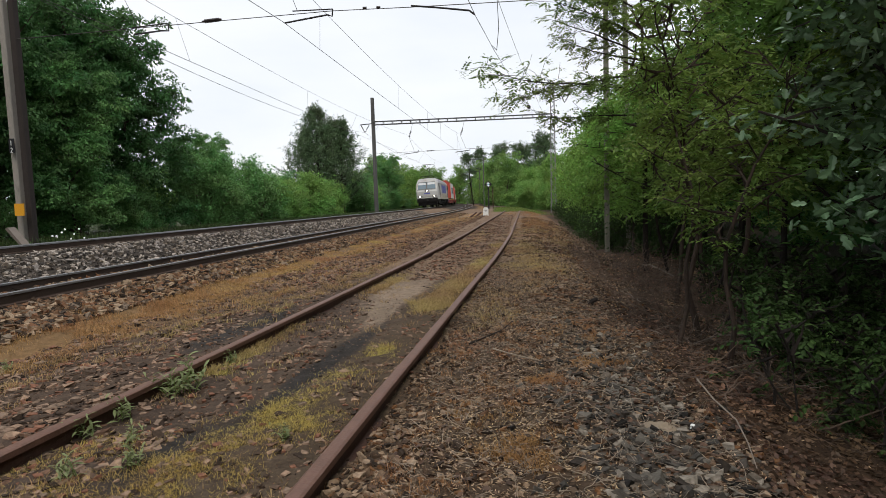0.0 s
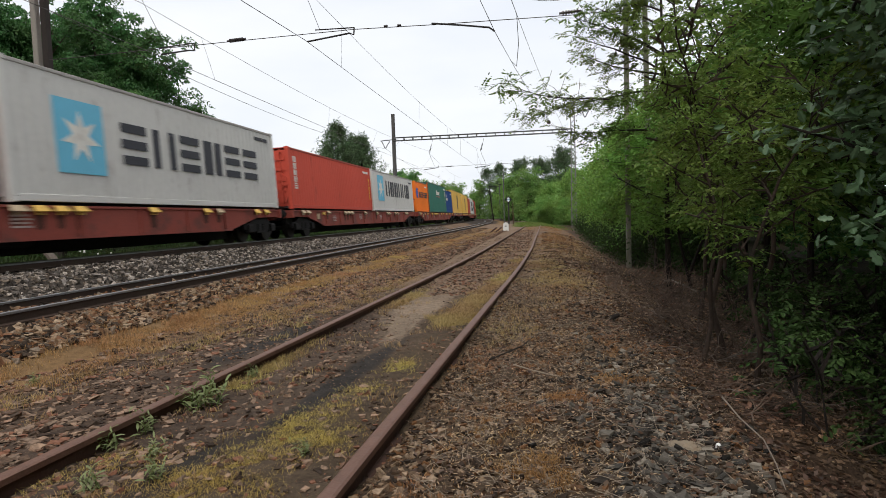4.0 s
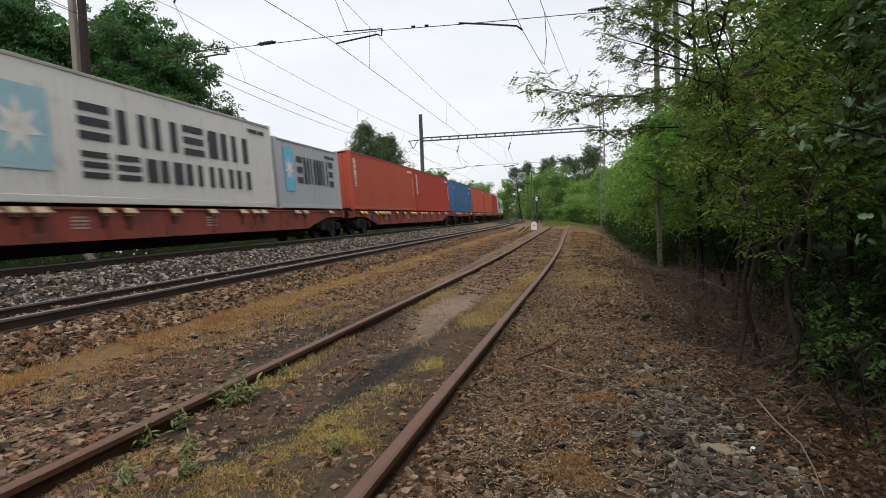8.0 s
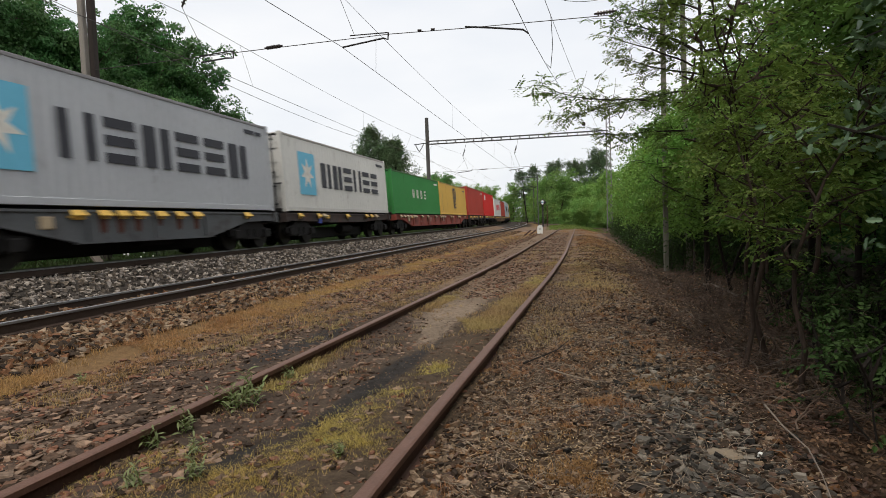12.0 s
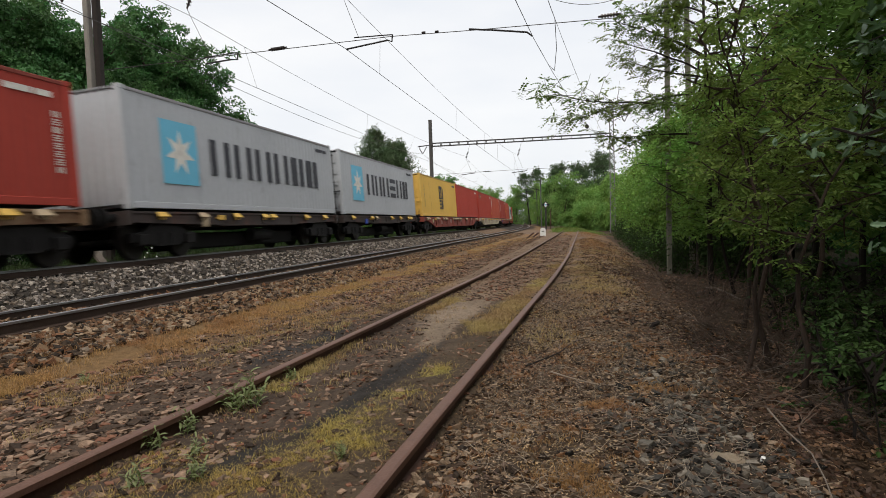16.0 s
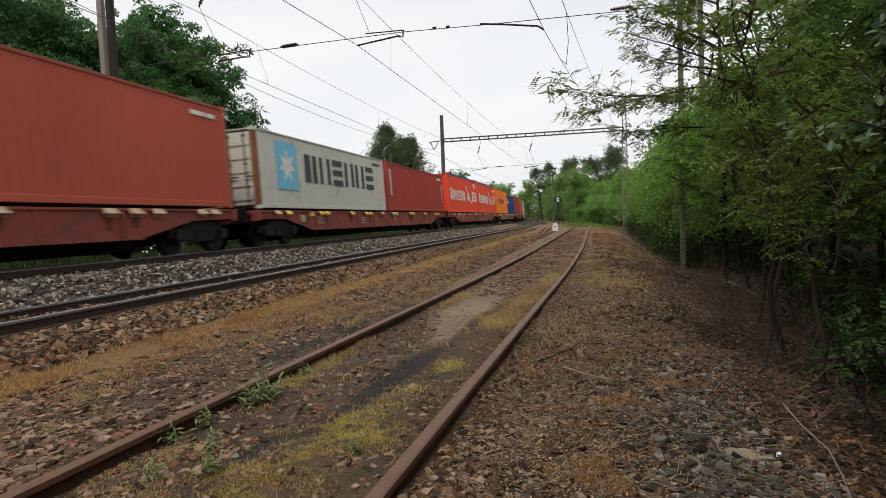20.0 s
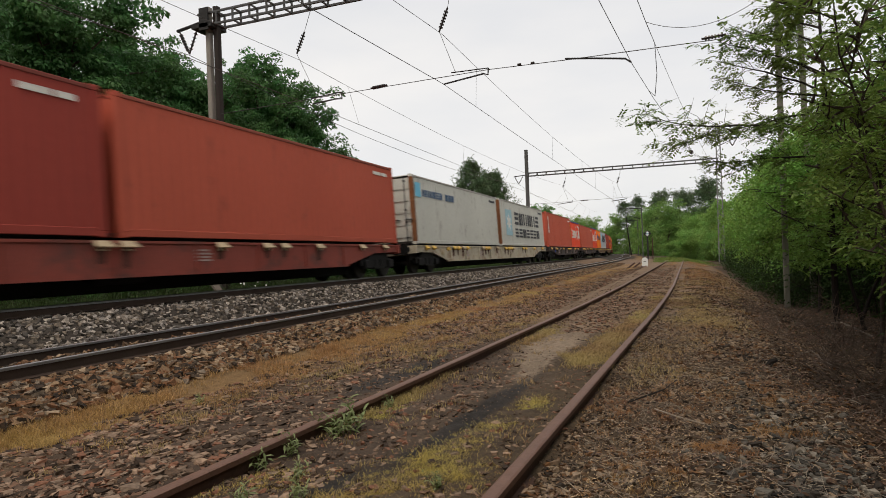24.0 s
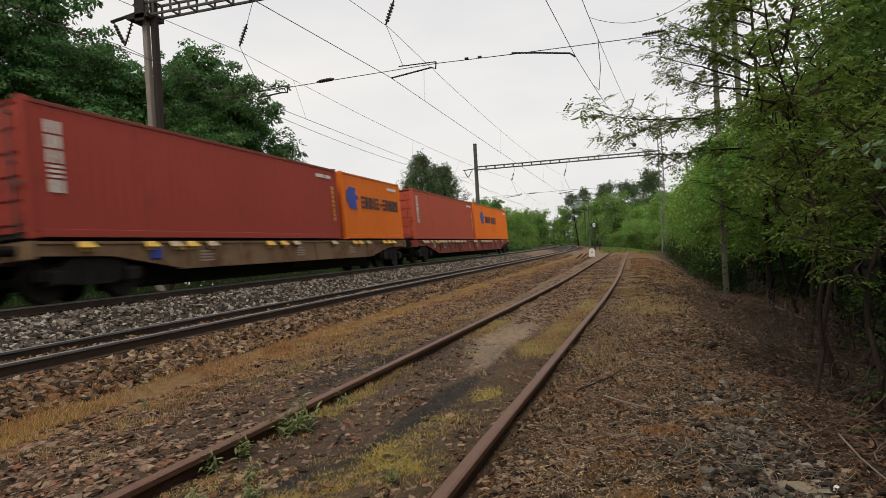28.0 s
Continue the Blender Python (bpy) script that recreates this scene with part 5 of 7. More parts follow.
        part("skirt", MB().box(-1.25, 1.25, face * (h - 0.25) - 0.2, face * (h - 0.25) + 0.2, 0.3, 1.04, 0.05), LOCO_BLACK, ob, "black front skirt and plough")
        for sx in (1, -1):
            part("buffer", pieces()["buffer"], None, ob, m=pose(sx * 0.87, face * h, 1.05, 0, 0, 0 if face < 0 else 180))
        # side window, cab door and handrails on the near side
        y = face * (h - 1.55)
        part("side_window", MB().box(N - 0.002, N + 0.012, y - 0.18, y + 0.18, 2.45, 3.1, 0.0), GLASS_DARK, ob)
        part("window_mirror", MB().box(N + 0.02, N + 0.1, y + face * 0.26 - 0.05, y + face * 0.26 + 0.05, 2.4, 3.12, 0.02), SEAL, ob)
        y = face * (h - 2.35)
        part("cab_door", MB().box(N - 0.002, N + 0.01, y - 0.36, y + 0.36, 1.08, 3.05), LOCO, ob)
        for k in (-0.46, 0.46):
            part("handrail", MB().tube([(N + 0.05, y + k, 1.3), (N + 0.05, y + k, 2.8)], 0.018, 6), SEAL, ob)
        part("steps", MB().box(N - 0.15, N + 0.02, y - 0.25, y + 0.25, 0.45, 0.5).box(N - 0.15, N + 0.02, y - 0.25, y + 0.25, 0.8, 0.85), STEEL_DARK, ob)
    # lettering bars on the side
    part("name_panel", MB().box(N - 0.002, N + 0.006, -3.45, 4.7, 1.82, 3.08), LOCO_PANEL, ob, "faded grey name panel")
    part("roof_slope", MB().add([(N - 0.035, -h + 2.3, 3.2), (N - 0.035, h - 2.3, 3.2), (N - 0.23, h - 2.3, 3.64), (N - 0.23, -h + 2.3, 3.64)], [(0, 1, 2, 3)]), LOCO_ROOF, ob, "grey sloping roof side")
    word(ob, N + 0.008, -2.3, 1.93, 0.86, 1.04, 7, 0.1, 4, LOCO_BLUE, 0.42)
    part("name_stripe", MB().box(N + 0.004, N + 0.012, -3.2, -2.8, 1.95, 2.97), LOCO_BLUE, ob)
    for y in (-5.0, -3.2, -1.2, 2.0, 4.4, 5.8):
        part("side_grille", MB().box(N, N + 0.008, y, y + 0.28, 1.42, 1.58), SEAL, ob)
    part("underframe", MB().box(-1.3, 1.3, -2.6, 2.6, 0.35, 1.03, 0.08), LOCO_BLACK, ob, "black transformer box")
    part("underframe", MB().box(-1.2, 1.2, -h + 0.4, h - 0.4, 0.8, 1.03), LOCO_BLACK, ob)
    for y in (-7.6, -3.2, -1.9, -0.4, 1.3, 2.9, 6.9):
        part("equipment_box", MB().box(1.3, 1.38, y, y + 0.7, 0.5, 0.9, 0.02), LOCO_BLACK, ob, "black under-floor box")
    for y in (-5.2, 5.2):
        b = bogie(ob, y)
        b.scale = (1.2, 1.35, 1.12)
    # pantographs: the leading one raised to the wire, the trailing one folded
    def panto(y, raised):
        k = 3.9
        pn = part("pantograph", MB().box(-0.6, 0.6, y - 0.5, y + 0.5, k, k + 0.06).box(-0.5, -0.4, y - 0.5, y + 0.5, k - 0.1, k).box(0.4, 0.5, y - 0.5, y + 0.5, k - 0.1, k), STEEL_DARK, ob, "raised pantograph" if raised else "folded pantograph")
        top, knee = (5.82, (y + 1.25, 4.95)) if raised else (4.2, (y + 1.3, 4.05))
        part("lower_arm", MB().tube([(0, y - 0.3, k + 0.05), (0, *knee)], 0.05, 6), STEEL_DARK, pn)
        part("upper_arm", MB().tube([(0.0, *knee), (0.0, y - 0.35, top)], 0.03, 6).tube([(0.05, *knee), (0.35, y - 0.35, top)], 0.02, 6).tube([(-0.05, *knee), (-0.35, y - 0.35, top)], 0.02, 6), STEEL_DARK, pn)
        part("contact_strip", MB().tube([(-0.95, y - 0.35, top - 0.22), (-0.7, y - 0.35, top), (0.7, y - 0.35, top), (0.95, y - 0.35, top - 0.22)], 0.03, 6), STEEL_DARK, pn)
    panto(-5.0, True)
    panto(-6.9, False)
    panto(5.5, False)
    panto(7.2, False)
    for y in (-2.4, -0.6, 0.9):
        part("roof_box", MB().box(-0.5, 0.7, y, y + 0.9, 3.86, 4.0, 0.03), STEEL_DARK, ob, "dark roof equipment box")
    for y in (-3.6, -2.9, 2.4, 3.4, 4.2):
        part("roof_insulator", MB().tube([(0.5, y, 3.86), (0.5, y, 4.1)], 0.07, 8), INSULATOR, ob)
    part("roof_bus_bar", MB().tube([(0.5, -3.6, 4.1), (0.5, -1.0, 4.12), (0.5, 2.4, 4.1), (0.5, 4.2, 4.1)], 0.025, 6), STEEL_DARK, ob)
    RIDERS.append((ob, 87.95, 0.0))


build_loco()

# ---- catenary portals, masts and wires ----
def insulator(parent, a, b, n=6, r=0.07):
    """A ribbed insulator between two points."""
    a, b = Vector(a), Vector(b)
    m = MB().tube([a, b], 0.03, 6)
    for k in range(n):
        c = a.lerp(b, 0.18 + 0.64 * k / (n - 1))
        d = (b - a).normalized() * 0.022
        m.tube([c - d, c + d], r, 8)
    return part("insulator", m, INSULATOR, parent, "dark ribbed insulator")


def lattice_beam(parent, y, x0, x1, z0, z1, pitch):
    for yy in (y - 0.22, y + 0.22):
        for z in (z0, z1):
            part("chord", MB().box(x0, x1, yy - 0.035, yy + 0.035, z - 0.035, z + 0.035), STEEL, parent)
    n = int((x1 - x0) / pitch)
    rung = MB()
    for yy in (-0.22, 0.22):
        rung.box(-0.03, 0.03, yy - 0.028, yy + 0.028, z0 + 0.03, z1 - 0.03)
    rung.box(-0.025, 0.025, -0.2, 0.2, z1 - 0.03, z1 + 0.02).box(-0.025, 0.025, -0.2, 0.2, z0 - 0.02, z0 + 0.03)
    me = rung.mesh("rung", STEEL)
    for k in range(n + 1):
        part("rung", me, None, parent, m=pose(x0 + 0.1 + k * (x1 - x0 - 0.2) / n, y, 0))


def concrete_pole(parent, x, y, z0, z1, w0, w1, material, lean=0.0):
    m = MB()
    for z, w in ((z0, w0), (z1, w1)):
        q = lean * (z - z0)
        for a, b in ((-1, -1), (1, -1), (1, 1), (-1, 1)):
            m.v += [(x + q + a * w / 2, y + b * w / 2 * 0.8 - 0.0 + 0.05 * w, z), (x + q + a * w / 2 * 0.86, y + b * w / 2, z)]
    n = 8
    m.f = [(j, (j + 1) % n, (j + 1) % n + n, j + n) for j in range(n)] + [tuple(range(n, 2 * n))]
    return part("pole", m, material, parent)


YP1, YP2 = 17.5, 62.0
portal = thing("catenary_portal", "concrete twin-pole catenary portal with a steel lattice beam", "catenary portal", "portals over the tracks")
concrete_pole(portal, -15.66, YP1, -0.3, 10.4, 0.2, 0.19, CONCRETE, -0.015)
concrete_pole(portal, -15.37, YP1 + 0.05, -0.3, 10.4, 0.2, 0.2, CONCRETE_DARK, -0.012)
concrete_pole(portal, 2.43, YP1, -0.8, 10.4, 0.13, 0.12, CONCRETE_MID)
concrete_pole(portal, 3.04, YP1 + 0.1, -0.8, 10.4, 0.13, 0.12, CONCRETE_MID, -0.012)
lattice_beam(portal, YP1 + 0.1, -16.2, 3.1, 9.72, 10.16, 0.72)
part("clamp_plate", MB().box(-16.35, -15.45, YP1 - 0.3, YP1 + 0.5, 9.6, 9.75).box(-16.0, -15.6, YP1 - 0.3, YP1 - 0.24, 9.5, 10.3), STEEL_DARK, portal)
part("bracket", MB().tube([(-17.3, YP1, 9.78), (-15.9, YP1, 9.95)], 0.06, 6), STEEL_DARK, portal)
insulator(portal, (-17.2, YP1, 9.75), (-16.75, YP1, 8.85))
insulator(portal, (-16.3, YP1, 9.85), (-16.75, YP1, 8.85))
part("warning_sign", MB().box(-15.62, -15.3, YP1 - 0.33, YP1 - 0.3, 1.0, 1.38), YELLOW_SIGN, portal, "small yellow warning sign")
part("number_plate", MB().box(-15.74, -15.56, YP1 - 0.22, YP1 - 0.19, 2.95, 3.4), BLACK, portal, "black mast number plate")


def digits(parent, txt, x, y, z, size):
    for k, ch in enumerate(txt):
        cu = bpy.data.curves.new("digit", "FONT")
        cu.body, cu.size, cu.extrude, cu.align_x = ch, size, 0.004, "CENTER"
        ob = new("digit", cu)
        dg = bpy.context.evaluated_depsgraph_get()
        me = bpy.data.meshes.new_from_object(ob.evaluated_get(dg))
        bpy.data.objects.remove(ob)
        me.materials.clear()
        me.materials.append(WHITE)
        part("digit", me, None, parent, "white digit", pose(x, y, z - k * size, 90, 0, 0))


digits(portal, "12", -15.65, YP1 - 0.225, 3.19, 0.22)

portal_far = thing("catenary_portal", "distant catenary portal with a concrete pole and a lattice mast", "catenary portal", "portals over the tracks")
concrete_pole(portal_far, -14.75, YP2, -0.2, 11.9, 0.37, 0.32, CONCRETE_GREY, -0.005)
lattice_beam(portal_far, YP2, -14.75, 3.4, 9.15, 9.46, 0.95)
for sx in (-0.2, 0.2):
    for sy in (-0.2, 0.2):
        part("mast_leg", MB().tube([(3.4 + sx * 1.2, YP2 + sy, -0.3), (3.4 + sx * 0.8, YP2 + sy, 12.4)], 0.05, 4), STEEL_PALE, portal_far)
zig = MB()
for k in range(26):
    z = 0.3 + k * 0.46
    s = 1 if k % 2 else -1
    for yy in (-0.2, 0.2):
        zig.tube([(3.4 - 0.2 * s, YP2 + yy, z), (3.4 + 0.2 * s, YP2 + yy, z + 0.46)], 0.028, 4)
part("mast_lacing", zig, STEEL_PALE, portal_far)
part("bracket", MB().tube([(3.3, YP2, 11.2), (5.2, YP2, 11.25)], 0.05, 5).tube([(3.4, YP2, 10.6), (5.0, YP2, 11.25)], 0.03, 5), STEEL_DARK, portal_far)
part("bracket", MB().tube([(-16.2, YP2, 9.2), (-14.7, YP2, 9.3)], 0.05, 5), STEEL_DARK, portal_far)
insulator(portal_far, (4.3, YP2, 11.2), (4.6, YP2, 10.5), 5)
insulator(portal_far, (5.0, YP2, 11.2), (4.6, YP2, 10.5), 5)
insulator(portal_far, (-16.1, YP2, 9.2), (-15.7, YP2, 8.4), 5)
insulator(portal_far, (-15.2, YP2, 9.2), (-15.7, YP2, 8.4), 5)

WIRES = thing("overhead_line", "overhead contact wires with messenger wires and droppers", "overhead line", kind="structure")


def wire(name, pts, r=0.011):
    return part(name, MB().tube(pts, r, 5), WIRE, WIRES)


def sagging(a, b, sag, n=14):
    a, b = Vector(a), Vector(b)
    return [a.lerp(b, k / n) - Vector((0, 0, sag * 4 * (k / n) * (1 - k / n))) for k in range(n + 1)]


def catenary(xs, zs, xm):
    """Contact wire, messenger and droppers of one track, over its spans; the sets name the wire's places at the supports."""
    ys = (-32.0, YP1, YP2, 108.0)
    zm = (8.0, 7.95, 7.9, 8.0)
    for k in range(3):
        s0, s1 = (float(shift(ys[k])) if k == 2 else 0.0), (float(shift(ys[k + 1])) if k == 2 else 0.0)
        a, b = (xs[k] - s0, ys[k], zs[k]), (xs[k + 1] - s1, ys[k + 1], zs[k + 1])
        wire("contact_wire", sagging(a, b, 0.05), 0.0095)
        pm = sagging((xm[k] - s0, ys[k], zm[k]), (xm[k + 1] - s1, ys[k + 1], zm[k + 1]), 0.5)
        wire("messenger_wire", pm, 0.008)
        for q in (1, 5, 8, 10):
            t = q / 14
            wire("dropper", [pm[q], Vector(a).lerp(Vector(b), t) - Vector((0, 0, 0.05 * 4 * t * (1 - t)))], 0.005)


catenary((-11.2, -11.4, -12.35, -11.6), (6.2, 6.27, 6.4, 6.2), (-12.2, -12.0, -11.0, -11.5))
catenary((-9.2, -6.76, -6.05, -7.0), (6.0, 6.44, 6.05, 6.1), (-9.0, -6.7, -6.0, -7.0))
# siding: one wire that is anchored on the far portal
wire("contact_wire", sagging((-4.1, -32, 6.1), (-1.12, YP1, 6.22), 0.1), 0.009)
wire("contact_wire", [(-1.12, YP1, 6.22), (-0.78, 22.4, 6.4), (0.64, 38.5, 6.8)], 0.009)
insulator(WIRES, (0.64, 38.5, 6.8), (0.7, 39.2, 6.84), 3, 0.12)
wire("messenger_wire", sagging((0.7, 39.2, 6.84), (2.6, YP2, 9.0), 0.02), 0.01)
wire("messenger_wire", sagging((-3.2, -20, 8.0), (-0.73, YP1, 7.32), 0.3), 0.01)
wire("messenger_wire", sagging((-0.73, YP1, 7.32), (0.7, 38, 8.3), 0.1), 0.008)
insulator(WIRES, (0.7, 38, 8.3), (0.75, 38.6, 8.33), 3, 0.11)
wire("messenger_wire", sagging((0.75, 38.6, 8.33), (2.6, YP2, 9.3), 0.05), 0.01)
wire("jumper_wire", [(-0.73, YP1, 7.32), (-0.52, YP1, 6.7), (-0.5, YP1 + 0.4, 6.0), (-0.62, YP1 + 2.0, 5.75), (-0.85, 21.3, 6.36)], 0.01)
wire("jumper_wire", sagging((-0.73, YP1, 7.32), (2.4, YP1, 7.7), 0.5), 0.008)
# feeders on the outer side
wire("feeder_wire", sagging((-17.0, -30, 8.8), (-16.75, YP1, 8.8), 0.5), 0.012)
wire("feeder_wire", sagging((-16.75, YP1, 8.8), (-15.7, YP2, 8.4), 0.85), 0.012)
wire("feeder_wire", sagging((-15.7, YP2, 8.4), (-17.5, 108, 8.4), 0.6), 0.012)
# cross-span wire with steady arms
wire("cross_span_wire", [(-15.5, YP1, 6.46), (-10.3, YP1, 6.56), (-5.25, YP1, 6.65), (-2.9, YP1, 6.6), (0.93, YP1, 6.56), (2.4, YP1, 6.6)], 0.012)
for a, b in (((-9.25, 6.6), (-8.65, 6.63)), ((0.65, 6.63), (1.25, 6.66)), ((-3.95, 6.66), (-3.85, 6.66)), ((-4.35, 6.67), (-4.25, 6.67))):
    insulator(WIRES, (a[0], YP1, a[1]), (b[0], YP1, b[1]), 6 if b[0] - a[0] > 0.3 else 2, 0.06 if b[0] - a[0] > 0.3 else 0.035)
for pts in ([(-10.33, 6.62), (-10.33, 6.4), (-10.55, 6.42), (-11.45, 6.36)], [(-5.25, 6.7), (-5.27, 6.5), (-5.4, 6.55), (-6.7, 6.4)], [(-2.95, 6.64), (-2.2, 6.54), (-1.3, 6.4), (-1.15, 6.28)]):
    part("steady_arm", MB().tube([(x, YP1, z) for x, z in pts], 0.026, 6), STEEL_DARK, WIRES, "dark tubular steady arm")
part("steady_bar", MB().tube([(-11.5, YP1, 6.56), (-10.35, YP1, 6.62)], 0.02, 5).tube([(-6.45, YP1, 6.72), (-5.25, YP1, 6.7)], 0.018, 5), STEEL_DARK, WIRES)
insulator(WIRES, (-11.72, YP1, 8.85), (-12.05, YP1, 8.15), 6)
insulator(WIRES, (-6.5, YP1, 8.75), (-6.8, YP1, 8.05), 6)
wire("hanger", [(-11.4, YP1, 9.7), (-11.72, YP1, 8.85)], 0.01)
wire("hanger", [(-6.3, YP1, 9.7), (-6.5, YP1, 8.75)], 0.01)
wire("hanger", [(-12.05, YP1, 8.15), (-11.3, YP1, 6.6)], 0.008)
wire("hanger", [(-6.8, YP1, 8.05), (-6.3, YP1, 6.7)], 0.008)
# the same at the far portal
wire("cross_span_wire", [(-14.6, YP2, 6.2), (-5.0, YP2, 6.35), (3.2, YP2, 6.3)], 0.014)
for x in (-11.1, -5.8):
    insulator(WIRES, (x + 0.25, YP2, 8.5), (x, YP2, 7.7), 5, 0.09)
    wire("hanger", [(x + 0.4, YP2, 9.1), (x + 0.25, YP2, 8.5)], 0.014)
    wire("hanger", [(x, YP2, 7.7), (x + 0.5, YP2, 6.4)], 0.012)
    part("steady_arm", MB().tube([(x - 0.6, YP2, 6.05), (x + 0.9, YP2, 6.2), (x + 0.95, YP2, 6.4)], 0.035, 5), STEEL_DARK, WIRES)
insulator(WIRES, (-9.4, YP2, 6.28), (-8.5, YP2, 6.3), 5)

# third portal, far round the bend, and lone masts
mast = thing("catenary_mast", "slender distant steel catenary mast beside the curve", "mast", "distant masts")
part("mast_post", MB().box(-0.08, 0.08, -0.08, 0.08, -0.3, 8.6), STEEL, mast)
part("cantilever", MB().tube([(0, 0, 8.2), (-2.8, 0, 8.4)], 0.05, 5).tube([(0, 0, 6.4), (-2.6, 0, 7.2)], 0.04, 5), STEEL_DARK, mast)
part("insulator", MB().tube([(-0.3, 0, 6.5), (-0.9, 0, 6.7)], 0.08, 6), INSULATOR, mast)
mast.matrix_basis = pose(-4.1 - float(shift(108)), 108, 0)
for y in (150, 196):
    copy_thing(mast, pose(-4.1 - float(shift(y)), y, 0))

# ---- signal, marker stone ----
sg = thing("shunting_signal", "shunting signal post with a black and white diamond board", "signal")
sg.matrix_basis = pose(-4.3, 86, 0.0)
sg.scale = (1.35, 1.35, 1.25)
part("post", MB().box(-0.07, 0.07, -0.07, 0.07, -0.3, 2.3), STEEL_DARK, sg)
part("ladder", MB().tube([(0.45, 0, -0.3), (0.45, 0, 2.2)], 0.05, 5).tube([(0.08, 0, 1.2), (0.45, 0, 1.2)], 0.03, 4), RAIL_RUST, sg)
part("board", MB().slab([(0, 0), (0.001, 0), (0.001, 0.001)], 0, 0.001).sweep([(0, 2.25), (0.4, 2.65), (0, 3.05), (-0.4, 2.65)], -0.14, -0.08), BLACK, sg, "black diamond board")
part("white_panel", MB().sweep([(0, 2.38), (0.2, 2.58), (0, 2.62), (-0.2, 2.58)], -0.16, -0.142).sweep([(0, 2.92), (0.2, 2.72), (0, 2.68), (-0.2, 2.72)], -0.16, -0.142), WHITE, sg)
part("blue_lamp", MB().tube([(0, -0.16, 2.65), (0, -0.2, 2.65)], 0.08, 10), MARK["sky"], sg)

stone = thing("marker_stone", "white rounded concrete track marker stone beside the siding", "marker")
stone.matrix_basis = pose(-2.62, 47.5, -0.15)
stone.scale = (1.1, 1.1, 1.25)
part("block", MB().sweep([(-0.19, 0), (0.19, 0), (0.19, 0.42), (0.14, 0.52), (0.06, 0.56), (-0.06, 0.56), (-0.14, 0.52), (-0.19, 0.42)], -0.12, 0.12), WHITE, stone)
part("number_marking", MB().box(-0.08, 0.08, -0.124, -0.119, 0.3, 0.36), STEEL_PALE, stone)
plank = thing("old_plank", "weathered plank leaning by the far portal pole", "plank")
part("board", MB().slab([(0, 0), (0.12, 0), (0.9, 0.62), (0.78, 0.66)], 0, 0.22), mat("plank_wood", (0.16, 0.135, 0.115), 0.9, 0, 0.2, 4, 30, 0.3), plank)
plank.matrix_basis = pose(-13.9, 15.6, 0.02, 0, 0, 75)
bars = thing("stop_bar", "two short weathered timber bars beside the siding", "timber")
for k in (0, 0.35):
    part("bar", MB().tube([(k, 0, 0.0), (k + 0.55, 0.3, 0.42)], 0.06, 6), RAIL_RUST, bars)
bars.matrix_basis = pose(-3.7, 44.5, -0.2)

# ---- trees, bushes, grass ----
def leaves_at(c, size, asp=0.55, flat=0.0, seed=0):
    """Rhombic leaves at the places c: corners and faces. flat: 1 lays them level."""
    r = np.random.default_rng(seed)
    n = len(c)
    a = r.normal(size=(n, 3))
    a[:, 2] *= 1 - flat
    a[:, 2] -= 0.25
    a /= np.linalg.norm(a, axis=1, keepdims=True)
    b = r.normal(size=(n, 3))
    b[:, 2] *= 1 - flat
    b -= a * (a * b).sum(1, keepdims=True)
    b /= np.linalg.norm(b, axis=1, keepdims=True)
    s = (size * r.uniform(0.6, 1.3, n))[:, None]
    w = s * asp * 0.5
    v = np.stack([c, c + a * s * 0.45 + b * w, c + a * s, c + a * s * 0.45 - b * w], 1)
    return v.reshape(-1, 3)


def folded_leaves(name, c, size, material, asp=0.55, flat=0.0, seed=0):
    """Pointed oval leaves, folded along the rib."""
    v = leaves_at(c, size, asp, flat, seed).reshape(-1, 4, 3)
    root, right, tip, left = (v[:, k] for k in range(4))
    up = np.cross(tip - root, right - left)
    up *= 0.12 / np.maximum(np.linalg.norm(up, axis=1, keepdims=True), 1e-9) * np.linalg.norm(tip - root, axis=1, keepdims=True)
    r2, l2 = right * 0.55 + tip * 0.45 + up, left * 0.55 + tip * 0.45 + up
    w = np.stack([root, right * 0.8 + root * 0.2 + up, r2, tip, l2, left * 0.8 + root * 0.2 + up], 1).reshape(-1, 3)
    k = (np.arange(len(v)) * 6)[:, None]
    return raw_mesh(name, w, np.concatenate([k + np.array([[0, 1, 2, 3]]), k + np.array([[0, 3, 4, 5]])]), material)


def leaf_mesh(name, c, size, material, asp=0.55, flat=0.0, seed=0):
    v = leaves_at(c, size, asp, flat, seed)
    return raw_mesh(name, v, np.arange(len(v)).reshape(-1, 4), material)


